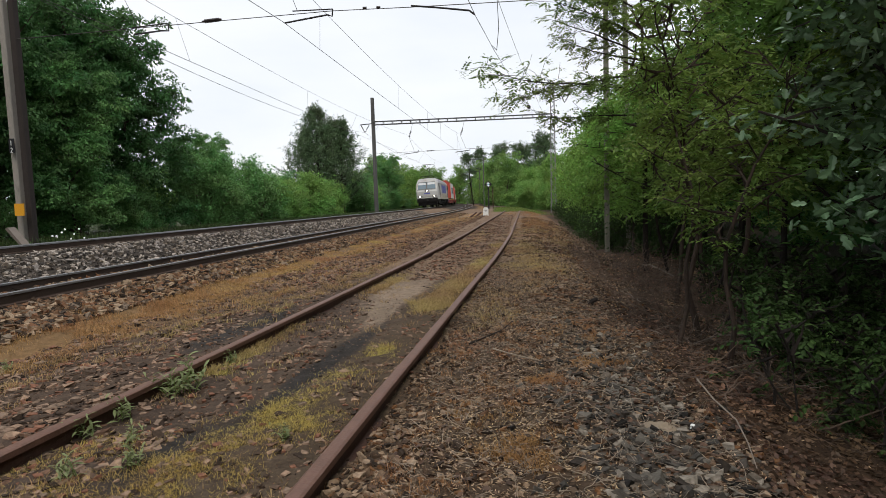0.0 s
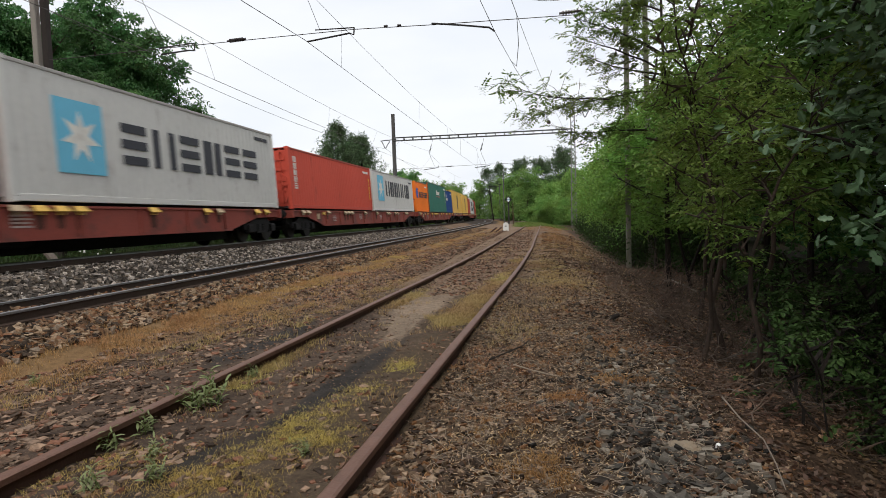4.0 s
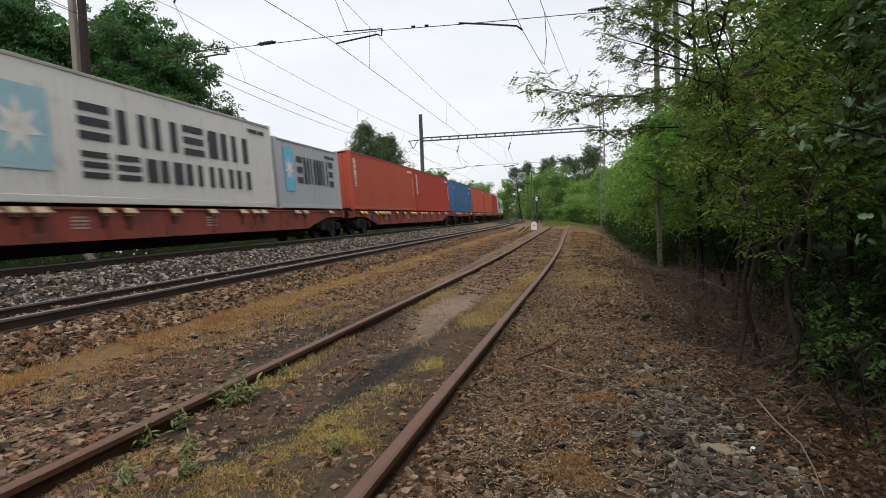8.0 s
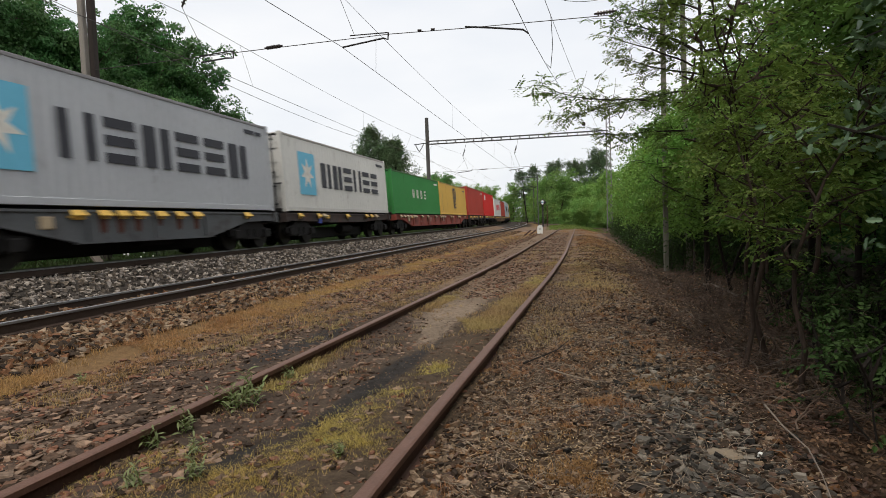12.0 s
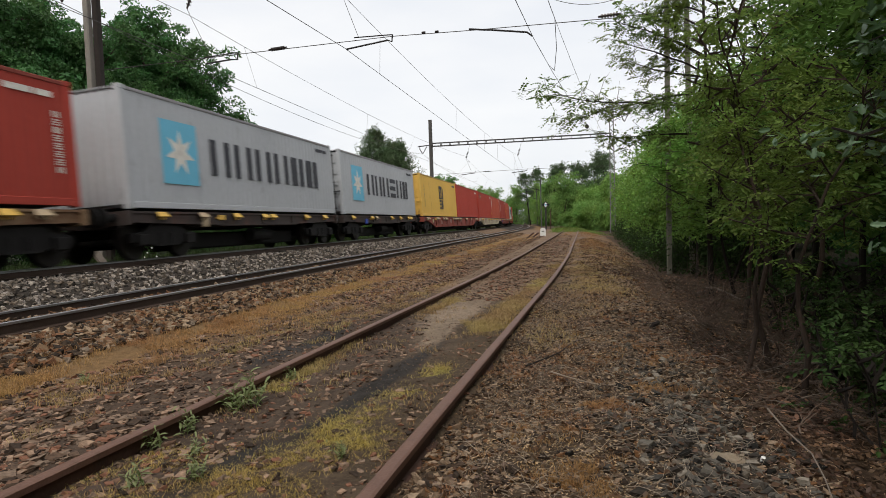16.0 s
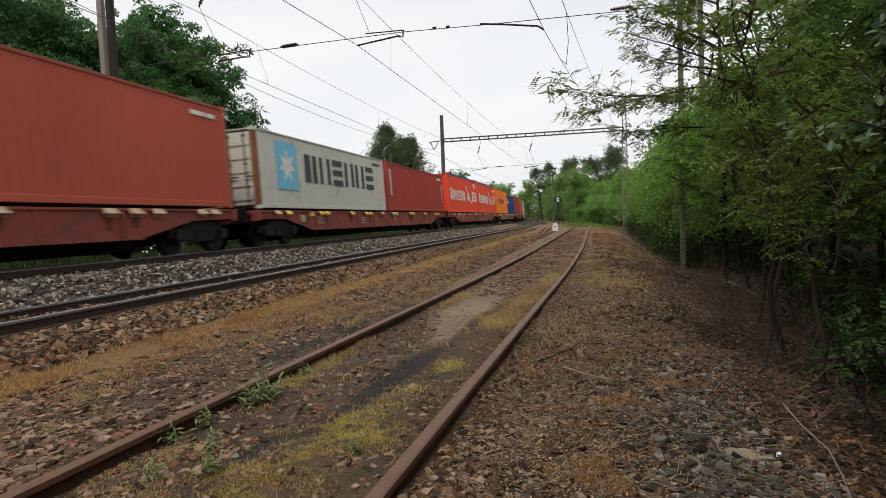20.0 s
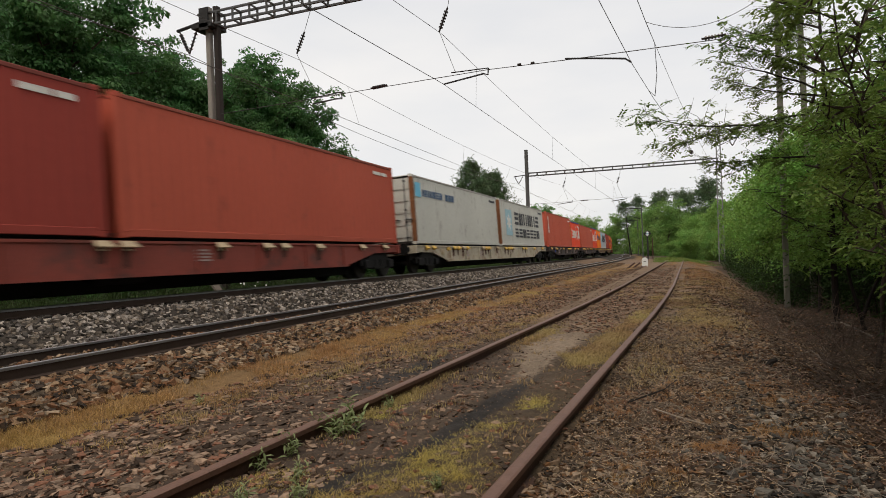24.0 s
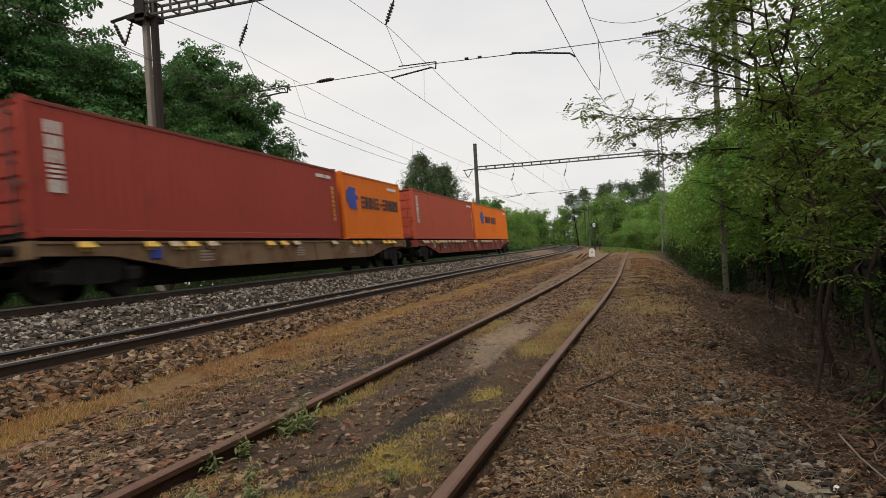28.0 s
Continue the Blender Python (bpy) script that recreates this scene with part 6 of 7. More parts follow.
def lobed_mesh(name, c, size, material, seed=0, droop=0.35):
    """Oak leaves with wavy lobes and a fold along the rib."""
    r = np.random.default_rng(seed)
    out = np.array([(0, 0, 0), (0.16, 0.12, 0.02), (0.2, 0.3, 0.05), (0.12, 0.38, 0.03), (0.27, 0.55, 0.07), (0.16, 0.64, 0.04), (0.22, 0.82, 0.05), (0, 1, 0)])
    half = len(out)
    pts = np.concatenate([out, out[1:-1] * np.array([-1, 1, 1])])
    idx_r = list(range(half))
    idx_l = [0] + list(range(half, half + half - 2)) + [half - 1]
    fs = []
    for idx in (idx_r, idx_l):
        for k in range(1, half - 2):
            fs.append((idx[0] if k < 3 else idx[half - 1], idx[k], idx[k + 1]))
        fs.append((idx[0], idx[3], idx[half - 1]))
        fs.append((idx[half - 1], idx[half - 2], idx[half - 3]))
    fs = np.array(fs)
    n = len(c)
    a = r.normal(size=(n, 3)) * np.array([1, 1, 0.5]) - np.array([0, 0, droop])
    a /= np.linalg.norm(a, axis=1, keepdims=True)
    b = r.normal(size=(n, 3)) * np.array([1, 1, 0.5])
    b -= a * (a * b).sum(1, keepdims=True)
    b /= np.linalg.norm(b, axis=1, keepdims=True)
    u = np.cross(a, b)
    s = (size * r.uniform(0.7, 1.25, n))[:, None, None]
    v = c[:, None] + s * (pts[None, :, 0:1] * b[:, None] + pts[None, :, 1:2] * a[:, None] + pts[None, :, 2:3] * u[:, None])
    f = fs[None] + (np.arange(n) * len(pts))[:, None, None]
    return raw_mesh(name, v.reshape(-1, 3), f.reshape(-1, 3), material)


def leaf_blades(name, root, along, out, size, material, asp, fold, r):
    """Leaves from roots, axes and face normals: rhombs, or pointed ovals folded along the rib."""
    a = along / np.maximum(np.linalg.norm(along, axis=1, keepdims=True), 1e-9)
    b = np.cross(out, a)
    b /= np.maximum(np.linalg.norm(b, axis=1, keepdims=True), 1e-9)
    u = np.cross(a, b)
    s = (size * r.uniform(0.65, 1.25, len(root)))[:, None]
    w = s * asp * 0.5
    if not fold:
        v = np.stack([root, root + a * s * 0.45 + b * w, root + a * s, root + a * s * 0.45 - b * w], 1)
        return raw_mesh(name, v.reshape(-1, 3), np.arange(len(root) * 4).reshape(-1, 4), material)
    v = np.stack([root, root + a * s * 0.3 + b * w * 0.95 + u * w * 0.35, root + a * s * 0.68 + b * w * 0.8 + u * w * 0.2, root + a * s - u * w * 0.35,
                  root + a * s * 0.68 - b * w * 0.8 + u * w * 0.2, root + a * s * 0.3 - b * w * 0.95 + u * w * 0.35], 1)
    k = (np.arange(len(root)) * 6)[:, None]
    return raw_mesh(name, v.reshape(-1, 3), np.concatenate([k + np.array([[0, 1, 2, 3]]), k + np.array([[0, 3, 4, 5]])]), material)


def dome_leaves(r, c, n, radius):
    """Leaves on the upper shells of rounded tufts about the places c: roots, axes, normals."""
    m = len(c) * 4
    mid = np.repeat(c, 4, 0) + r.normal(0, radius * 0.9, (m, 3)) * np.array([1, 1, 0.7])
    big = r.uniform(0.55, 1.25, m) * radius
    pick = r.integers(0, m, n)
    u = r.normal(size=(n, 3))
    u /= np.linalg.norm(u, axis=1, keepdims=True)
    u[:, 2] = np.abs(u[:, 2]) * 1.1 - 0.35
    root = mid[pick] + u * (big[pick] * r.uniform(0.55, 1.05, n) ** 0.5)[:, None] * np.array([1, 1, 0.75])
    out = u + r.normal(0, 0.45, (n, 3)) + np.array([0, 0, 0.35])
    along = r.normal(size=(n, 3)) + u * 0.6 - np.array([0, 0, 0.45])
    along -= out * ((along * out).sum(1) / (out * out).sum(1))[:, None]
    return root, along, out


def spray_leaves(r, c, n, reach, per=9):
    """Leaves set alternately along flat drooping sprays that start at the places c: roots, axes, normals."""
    m = n // per
    c = c[r.permutation(len(c))[: max(6, len(c) * 2 // 5)]]
    pick = r.integers(0, len(c), m)
    d = r.normal(size=(m, 3)) * np.array([1, 1, 0.35])
    d /= np.linalg.norm(d, axis=1, keepdims=True)
    L = reach * r.uniform(0.6, 1.3, m)
    up = np.array([0, 0, 1.0]) + r.normal(0, 0.28, (m, 3))
    side = np.cross(d, up)
    side /= np.linalg.norm(side, axis=1, keepdims=True)
    t = (np.arange(per) + 0.6) / per
    p0 = c[pick] + r.normal(0, reach * 0.25, (m, 3))
    root = p0[:, None] + d[:, None] * (L[:, None] * t)[..., None] - np.array([0, 0, 1.0]) * (0.28 * L[:, None] * t * t)[..., None]
    sgn = np.where(np.arange(per) % 2, 1.0, -1.0)[None, :, None]
    along = side[:, None] * sgn * 0.85 + d[:, None] * 0.65 + r.normal(0, 0.22, (m, per, 3)) - np.array([0, 0, 0.22])
    out = np.repeat(up[:, None], per, 1) + r.normal(0, 0.3, (m, per, 3))
    return root.reshape(-1, 3), along.reshape(-1, 3), out.reshape(-1, 3)


def bend(r, p, d, length, n, wob, lift=0.0):
    """A crooked path from p along d."""
    pts = [Vector(p)]
    d = Vector(d).normalized()
    for k in range(n):
        d = (d + Vector((r.normal(0, wob), r.normal(0, wob), r.normal(0, wob) + lift))).normalized()
        pts.append(pts[-1] + d * (length / n))
    return pts


def tree(name, seed, height, trunk_r, crown_r, crown_lo, leaf, leaf_n, leaf_m, label, bark=None, limbs=11, lean=(0, 0), clump=0.5, asp=0.55, category="tree", group="", lobed=False, stems=1, fold=False, habit="", crook=0.05):
    """A broadleaf tree at the origin: tapered trunk and limbs, a crown of clumped leaves with gaps."""
    r = np.random.default_rng(seed)
    ob = thing(name, label, category, group)
    bark = bark or BARK
    wood, tips = MB(), []
    for st in range(stems):
        p0 = (0, 0, -0.4) if stems == 1 else (r.normal(0, 0.25), r.normal(0, 0.25), -0.4)
        d0 = Vector((lean[0] + r.normal(0, 0.05 if stems == 1 else 0.22), lean[1] + r.normal(0, 0.05 if stems == 1 else 0.22), 1))
        hh = height * (1 if stems == 1 else r.uniform(0.7, 1))
        spine = bend(r, p0, d0, hh * 0.92, 9, crook, 0.02)
        if crook > 0.15:
            drift = (spine[-1] - spine[0]) * 0.45
            spine = [q - Vector((drift.x, drift.y, 0)) * (k / 9) for k, q in enumerate(spine)]
        wood.tube(spine, trunk_r, 8, trunk_r * 0.15)
        for k in range(limbs):
            t = crown_lo + (0.97 - crown_lo) * (k + r.random()) / limbs
            i = min(int(t * 9), 8)
            base = spine[i].lerp(spine[i + 1], t * 9 - i)
            a = k * 2.4 + r.normal(0, 0.4)
            q = (t - crown_lo) / (1 - crown_lo)
            reach = crown_r * (0.55 + 0.6 * math.sin(math.pi * min(q * 0.8 + 0.15, 1))) * r.uniform(0.65, 1.1)
            limb = bend(r, base, (math.cos(a), math.sin(a), 0.25 + 0.7 * q), reach, 6, 0.12, 0.03)
            wood.tube(limb, trunk_r * (0.42 - 0.25 * q), 5, 0.008)
            for j in (2, 3, 4, 5, 6):
                tips.append((limb[j], 0.35 + 0.1 * j))
                if j > 2:
                    tw = bend(r, limb[j - 1], (r.normal(), r.normal(), r.normal(0.3, 0.5)), reach * 0.4, 3, 0.2)
                    wood.tube(tw, 0.012 + trunk_r * 0.05, 4, 0.004, False)
                    tips += [(tw[2], 0.7), (tw[3], 0.8)]
        tips.append((spine[-1], 0.8))
    part("trunk", wood, bark, ob)
    w = np.array([q for _, q in tips])
    c = np.array([tuple(p) for p, _ in tips])
    if habit:
        root, along_d, out_d = dome_leaves(r, c, leaf_n, clump) if habit == "dome" else spray_leaves(r, c, leaf_n, clump)
        part("crown", leaf_blades("crown", root, along_d, out_d, leaf, leaf_m, asp, fold, r), None, ob)
        return ob
    pick = r.choice(len(c), leaf_n, p=w / w.sum())
    sub = r.normal(0, clump * 0.75, (len(c) * 7, 3)) * np.array([1, 1, 0.7])
    which = r.integers(0, 7, leaf_n)
    pos = c[pick] + sub[pick * 7 + which] + r.normal(0, clump * 0.3, (leaf_n, 3)) * np.array([1, 1, 0.55])
    me = lobed_mesh("crown", pos, leaf, leaf_m, seed) if lobed else (folded_leaves if fold else leaf_mesh)("crown", pos, leaf, leaf_m, asp, 0.25, seed)
    part("crown", me, None, ob)
    return ob


def pine(name, seed, height, spread, needles, label, lo=0.15):
    """A pine: whorls of limbs with bristling tufts."""
    r = np.random.default_rng(seed)
    ob = thing(name, label, "tree", "pines")
    wood, c = MB(), []
    wood.tube([(0, 0, -0.3), (0.1, 0, height * 0.5), (0, 0.1, height)], 0.2, 8, 0.03)
    for k in range(20):
        t = lo + (0.99 - lo) * k / 19
        for j in range(5):
            a = k * 1.1 + j * 1.257 + r.normal(0, 0.2)
            L = spread * (1.02 - t) ** 0.9 * r.uniform(0.5, 1.2) + 0.2
            limb = bend(r, (0, 0, height * t), (math.cos(a), math.sin(a), 0.35 + 0.4 * t), L, 4, 0.12, 0.1)
            wood.tube(limb, 0.03, 4, 0.008, False)
            for q in (2, 3, 4):
                c.append(tuple(limb[q]))
                for _ in range(2):
                    side = bend(r, limb[q], (math.cos(a) + r.normal(0, 0.7), math.sin(a) + r.normal(0, 0.7), 0.5), 0.3 + 0.16 * L, 2, 0.1, 0.1)
                    wood.tube(side, 0.012, 3, 0.005, False)
                    c += [tuple(side[1]), tuple(side[2])]
            for up in (0.2, 0.45, 0.7):
                c.append(tuple(limb[-1] + Vector((0, 0, up))))
    part("trunk", wood, BARK_DARK, ob)
    c = np.array(c)
    pos = c[r.integers(0, len(c), needles)] + r.normal(0, 0.1, (needles, 3)) * np.array([1, 1, 1.4])
    part("crown", leaf_mesh("crown", pos, 0.32, NEEDLE, 0.2, 0, seed), None, ob)
    return ob


def place(ob, spots, lift=0.0):
    """Moves a thing to the first spot and copies it to the others; a spot is x, y, turn, size."""
    for k, (x, y, a, s) in enumerate(spots):
        m = Matrix.Translation(on_ground(x, y, lift)) @ Euler((0, 0, radians(a))).to_matrix().to_4x4()
        o = ob if k == 0 else copy_thing(ob, m)
        o.matrix_basis = m
        o.scale = (s, s, s * 1.0)


# big trees behind the far track
t1 = tree("broadleaf_tree", 1, 12.0, 0.26, 4.0, 0.06, 0.175, 72000, LEAF_DEEP, "tall dark green broadleaf tree behind the far track", limbs=18, clump=0.5, group="trees along the line", habit="dome")
t2 = tree("broadleaf_tree", 2, 11.5, 0.24, 3.9, 0.06, 0.175, 68000, LEAF_DEEP, "dense dark green broadleaf tree behind the far track", limbs=18, clump=0.5, group="trees along the line", habit="dome")
t3 = tree("broadleaf_tree", 3, 9.5, 0.2, 3.0, 0.05, 0.16, 50000, LEAF_MID, "mid green leafy tree at the edge of the wood", limbs=16, clump=0.45, group="trees along the line", habit="dome")
place(t1, ((-22.0, 28.0, 0, 1.0), (-22.5, 16.0, 90, 1.02), (-24, 3, 200, 1.15), (-27.5, 34, 40, 0.95), (-28.5, 24, 120, 1.15)))
place(t2, ((-21.5, 32.0, 0, 0.92), (-21.2, 21.0, 120, 0.86), (-21.6, 9.5, 60, 1.1), (-27, 18, 300, 1.2), (-26, 10, 10, 1.25), (-24.5, 24, 200, 0.95)))
place(t3, ((-21.0, 36.5, 0, 0.55), (-23.5, 41, 80, 0.66), (-25, 47, 150, 0.72), (-19.2, 24.5, 210, 0.8)))
# bushes along the far side
b1 = tree("bush", 11, 4.6, 0.07, 1.7, 0.02, 0.14, 20000, LEAF_MID, "leafy green trackside bush", limbs=9, clump=0.32, category="bush", group="trackside bushes", stems=4, habit="dome")
b2 = tree("bush", 12, 4.2, 0.07, 1.8, 0.02, 0.14, 20000, LEAF_LIGHT, "light green trackside bush", limbs=9, clump=0.32, category="bush", group="trackside bushes", stems=4, habit="dome")
r0 = random.Random(5)
spots1, spots2 = [], []
for k in range(30):
    y = 31 + k * 3.1 + r0.uniform(-1, 1)
    x = -18.3 - r0.uniform(0, 3.2) - float(shift(y)) - (0.6 if y < 40 else 0)
    (spots1 if r0.random() < 0.5 else spots2).append((x, y, r0.uniform(0, 360), r0.uniform(0.75, 1.15)))
for k in range(12):
    y = 6 + 2.2 * k
    spots1.append((-19.2 - r0.uniform(0, 1.6), y, r0.uniform(0, 360), r0.uniform(0.35, 0.6)))
place(b1, spots1)
place(b2, list(spots2) + [(1.2, 92, 30, 1.2), (3.0, 97, 140, 1.25), (-1.4, 101, 250, 0.7), (4.4, 84, 10, 1.1)])
p1 = pine("pine_tree", 21, 10.9, 5.0, 17000, "bushy dark green pine above the trackside bushes")
place(p1, ((-21.6, 64.0, 0, 1.02), (-19.6, 66.5, 200, 0.92), (-24.2, 68, 80, 0.86), (-22.6, 73, 20, 1.0)))
place(copy_thing(t3, Matrix()), ((-20.5, 92, 90, 0.85), (-22.5, 101, 200, 0.95)))
# woods round the bend and to the right of the line
w1 = tree("woodland_tree", 31, 9.0, 0.18, 3.0, 0.03, 0.3, 10000, LEAF_FAR, "light green young woodland tree round the bend", limbs=14, clump=0.6, group="woodland trees", habit="dome")
w2 = tree("woodland_tree", 32, 10.0, 0.2, 3.0, 0.05, 0.3, 11000, LEAF_GROVE, "green woodland tree round the bend", limbs=14, clump=0.6, group="woodland trees", habit="dome")
s1, s2 = [], []
for k in range(64):
    y = 70 + 130 * r0.random() ** 0.9
    edge = -2.6 - float(shift(y))
    x = max(edge, 2.6 - max(0.0, (y - 92) * 0.35)) + r0.uniform(0.8, 16)
    (s1 if r0.random() < 0.55 else s2).append((x, y, r0.uniform(0, 360), r0.uniform(0.55, 0.9) + 0.0022 * (y - 70)))
for k in range(34):
    y = 95 + 150 * r0.random()
    x = -16.5 - float(shift(y)) - r0.uniform(1.5, 14)
    (s1 if r0.random() < 0.4 else s2).append((x, y, r0.uniform(0, 360), r0.uniform(0.6, 1.0)))
for k in range(26):
    y = 215 + 60 * r0.random()
    s2.append((-60 + 75 * r0.random(), y + 20, r0.uniform(0, 360), r0.uniform(1.0, 1.5)))
place(w1, s1)
place(w2, s2)
p2 = tree("pine_tree", 22, 15.5, 0.2, 2.6, 0.5, 0.34, 5200, NEEDLE, "tall distant pine with a bare lower trunk", BARK_DARK, limbs=10, clump=0.55, asp=0.35, group="pines")
place(p2, [(q * y, y, r0.uniform(0, 360), (1.5 + (0.09 + 0.13 * (q + 0.037)) * y) / 15.5 * r0.uniform(1.0, 1.16)) for q, y in [(-0.075 + 0.0068 * k, (135 if k > 4 else 178) + r0.uniform(-12, 22)) for k in (0, 2, 5, 6, 9, 11, 14, 17, 19)]])

# the near wood on the right
n1 = tree("young_tree", 41, 4.6, 0.034, 0.75, 0.42, 0.065, 2600, LEAF_ASH, "crooked dark-stemmed young tree at the edge of the wood", BARK_STEM, limbs=12, clump=0.26, group="trees of the near wood", fold=True, habit="spray", asp=0.46, crook=0.22)
n2 = tree("young_tree", 42, 6.4, 0.055, 1.6, 0.24, 0.11, 5600, LEAF_WOOD, "slender shaded young tree in the near wood", BARK_DARK, limbs=14, clump=0.4, group="trees of the near wood", fold=True, habit="spray", asp=0.52)
n3 = tree("young_tree", 43, 5.8, 0.05, 1.6, 0.27, 0.15, 8000, LEAF_SAPLING, "light green sapling at the edge of the near wood", BARK, limbs=13, clump=0.5, group="trees of the near wood", habit="dome")
n4 = tree("young_tree", 47, 4.6, 0.04, 1.2, 0.38, 0.09, 5200, LEAF_SAPLING, "leafy green young tree with a bare thin stem", BARK_DARK, limbs=13, clump=0.34, group="trees of the near wood", fold=True, habit="spray", asp=0.52, crook=0.08)
place(n1, ((1.36, 5.3, 0, 0.72), (1.66, 6.0, 130, 0.95), (1.62, 4.95, 250, 0.7), (2.42, 7.0, 60, 1.05), (2.1, 8.4, 20, 0.95), (2.75, 9.6, 200, 1.0)))
# spots up to y 2 are unseen trees, added to shade the verge
place(n2, ((3.2, 2.0, 50, 0.95), (3.3, 0.4, 160, 1.0), (2.9, -1.2, 260, 1.0), (3.3, 8.2, 0, 0.9), (3.6, 10.4, 130, 1.0), (3.5, 6.3, 60, 0.95), (4.4, 12.6, 200, 1.05), (4.6, 7.4, 10, 1.1), (3.9, 4.6, 95, 1.0), (5.6, 10, 30, 1.15), (5.2, 5.2, 75, 1.15), (6.5, 13, 160, 1.1), (6.6, 8, 300, 1.2), (5.8, 2.6, 20, 1.0), (4.5, 1.0, 250, 1.0), (4.7, -2.2, 10, 1.1), (6.6, 0.2, 110, 1.2), (5.4, -6.0, 210, 1.1), (7.4, 4, 40, 1.3)))
place(n3, ((3.4, 23.5, 0, 0.8), (4.0, 27, 100, 0.92), (4.2, 31, 200, 0.95), (4.6, 21, 40, 0.95), (5.1, 35, 150, 1.1), (5.7, 29, 10, 1.15), (5.4, 41, 70, 1.1), (5.8, 48, 170, 1.15), (6.8, 55, 20, 1.2), (7.0, 64, 120, 1.2), (3.9, 25, 280, 0.9), (4.8, 31.5, 60, 1.1), (6.4, 24, 330, 1.2), (6.6, 38, 220, 1.35), (3.4, 20.2, 120, 0.72), (3.25, 31, 20, 0.6), (3.05, 24.5, 140, 0.5), (3.7, 37, 90, 0.72), (4.0, 44, 10, 0.85), (4.6, 53, 250, 0.95)))
place(n4, ((3.0, 12.6, 0, 0.9), (3.3, 14.8, 100, 1.0), (2.9, 16.4, 210, 0.85), (3.9, 16.6, 300, 1.0), (4.2, 18.8, 60, 1.1), (2.95, 18.6, 170, 0.75), (4.6, 14.4, 20, 1.15), (3.6, 21.6, 250, 0.9)))
# low bushes whose dark leaf colour carries the shade under the canopy
lb = tree("undergrowth_bush", 48, 1.1, 0.012, 0.5, 0.1, 0.036, 3400, LEAF_UNDER, "low green undergrowth bush, leaves coloured dark to imitate shade", BARK_DARK, limbs=6, clump=0.14, category="bush", group="undergrowth", stems=3, fold=True, habit="spray")
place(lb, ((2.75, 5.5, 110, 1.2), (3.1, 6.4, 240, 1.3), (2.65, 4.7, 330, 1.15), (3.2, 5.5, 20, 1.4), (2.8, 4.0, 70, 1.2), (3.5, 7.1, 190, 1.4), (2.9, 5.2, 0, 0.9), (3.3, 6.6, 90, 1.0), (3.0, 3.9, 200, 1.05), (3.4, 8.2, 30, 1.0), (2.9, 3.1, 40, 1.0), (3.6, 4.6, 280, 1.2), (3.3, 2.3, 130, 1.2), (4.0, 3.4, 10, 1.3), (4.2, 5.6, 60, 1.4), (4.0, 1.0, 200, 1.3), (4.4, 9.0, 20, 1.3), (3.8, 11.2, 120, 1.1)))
ld = tree("undergrowth_bush", 53, 1.7, 0.016, 0.75, 0.03, 0.075, 4200, LEAF_UNDER, "dense low bush under the lineside trees, leaves coloured dark to imitate shade", BARK_DARK, limbs=8, clump=0.24, category="bush", group="undergrowth", stems=4, habit="dome")
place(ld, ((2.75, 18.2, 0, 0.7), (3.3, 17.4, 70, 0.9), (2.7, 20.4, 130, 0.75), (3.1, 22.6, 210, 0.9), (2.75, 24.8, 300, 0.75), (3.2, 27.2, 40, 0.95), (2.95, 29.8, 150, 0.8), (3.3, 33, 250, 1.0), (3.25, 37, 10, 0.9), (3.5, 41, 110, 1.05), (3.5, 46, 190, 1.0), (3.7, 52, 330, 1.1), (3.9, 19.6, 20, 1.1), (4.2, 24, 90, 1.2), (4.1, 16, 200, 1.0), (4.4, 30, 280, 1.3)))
lc = tree("undergrowth_bush", 50, 1.1, 0.01, 0.4, 0.15, 0.05, 450, LEAF_LIGHT, "sparse yellow-green undergrowth sapling", BARK_DARK, limbs=5, clump=0.14, category="bush", group="undergrowth", stems=2, fold=True, habit="spray")
place(lc, ((2.75, 6.3, 0, 0.8), (3.1, 7.6, 120, 0.9), (2.6, 5.3, 220, 0.7), (2.5, 4.3, 60, 0.6), (3.0, 9.4, 10, 0.8)))
# oak with large leaves close by
ok = tree("oak_tree", 45, 4.2, 0.045, 0.9, 0.36, 0.095, 3600, LEAF_OAK, "low oak with large dull green lobed leaves", BARK_DARK, limbs=14, clump=0.2, lobed=True, group="trees of the near wood")
place(ok, ((2.6, 4.2, 0, 1.0), (3.2, 3.4, 140, 0.9)))
# deep wood that closes the view, leaves dark for shade, some unseen blocking light
dw = tree("woodland_tree", 46, 9.5, 0.14, 2.8, 0.02, 0.26, 11000, LEAF_DEEP, "tree deep in the near wood with leaves dark for shade", BARK_DARK, limbs=14, clump=0.7, group="trees of the deep wood")
place(dw, [(8.6 + 3.0 * (k % 3) + r0.uniform(-1, 1), -14 + 2.2 * k + r0.uniform(-1, 1), r0.uniform(0, 360), r0.uniform(0.85, 1.15) * (1 if k < 14 else 0.62)) for k in range(34)])


def pinnate(r, c, p, d, L):
    """Adds the leaflets of one feathered leaf to the lists c: root, along, across."""
    d = Vector(d).normalized()
    up = Vector((r.normal(0, 0.25), r.normal(0, 0.25), 1))
    side = d.cross(up)
    if side.length < 0.05:
        return
    side.normalize()
    for k in range(5):
        q = p + d * (L * (0.2 + 0.17 * k)) - Vector((0, 0, 0.05 * L * k * k * 0.25))
        for sg in (-1, 1):
            c.append((tuple(q), tuple(side * sg + d * 0.35 + Vector((0, 0, -0.35 + r.normal(0, 0.2)))), tuple(d)))
    c.append((tuple(p + d * L), tuple(d), tuple(side)))


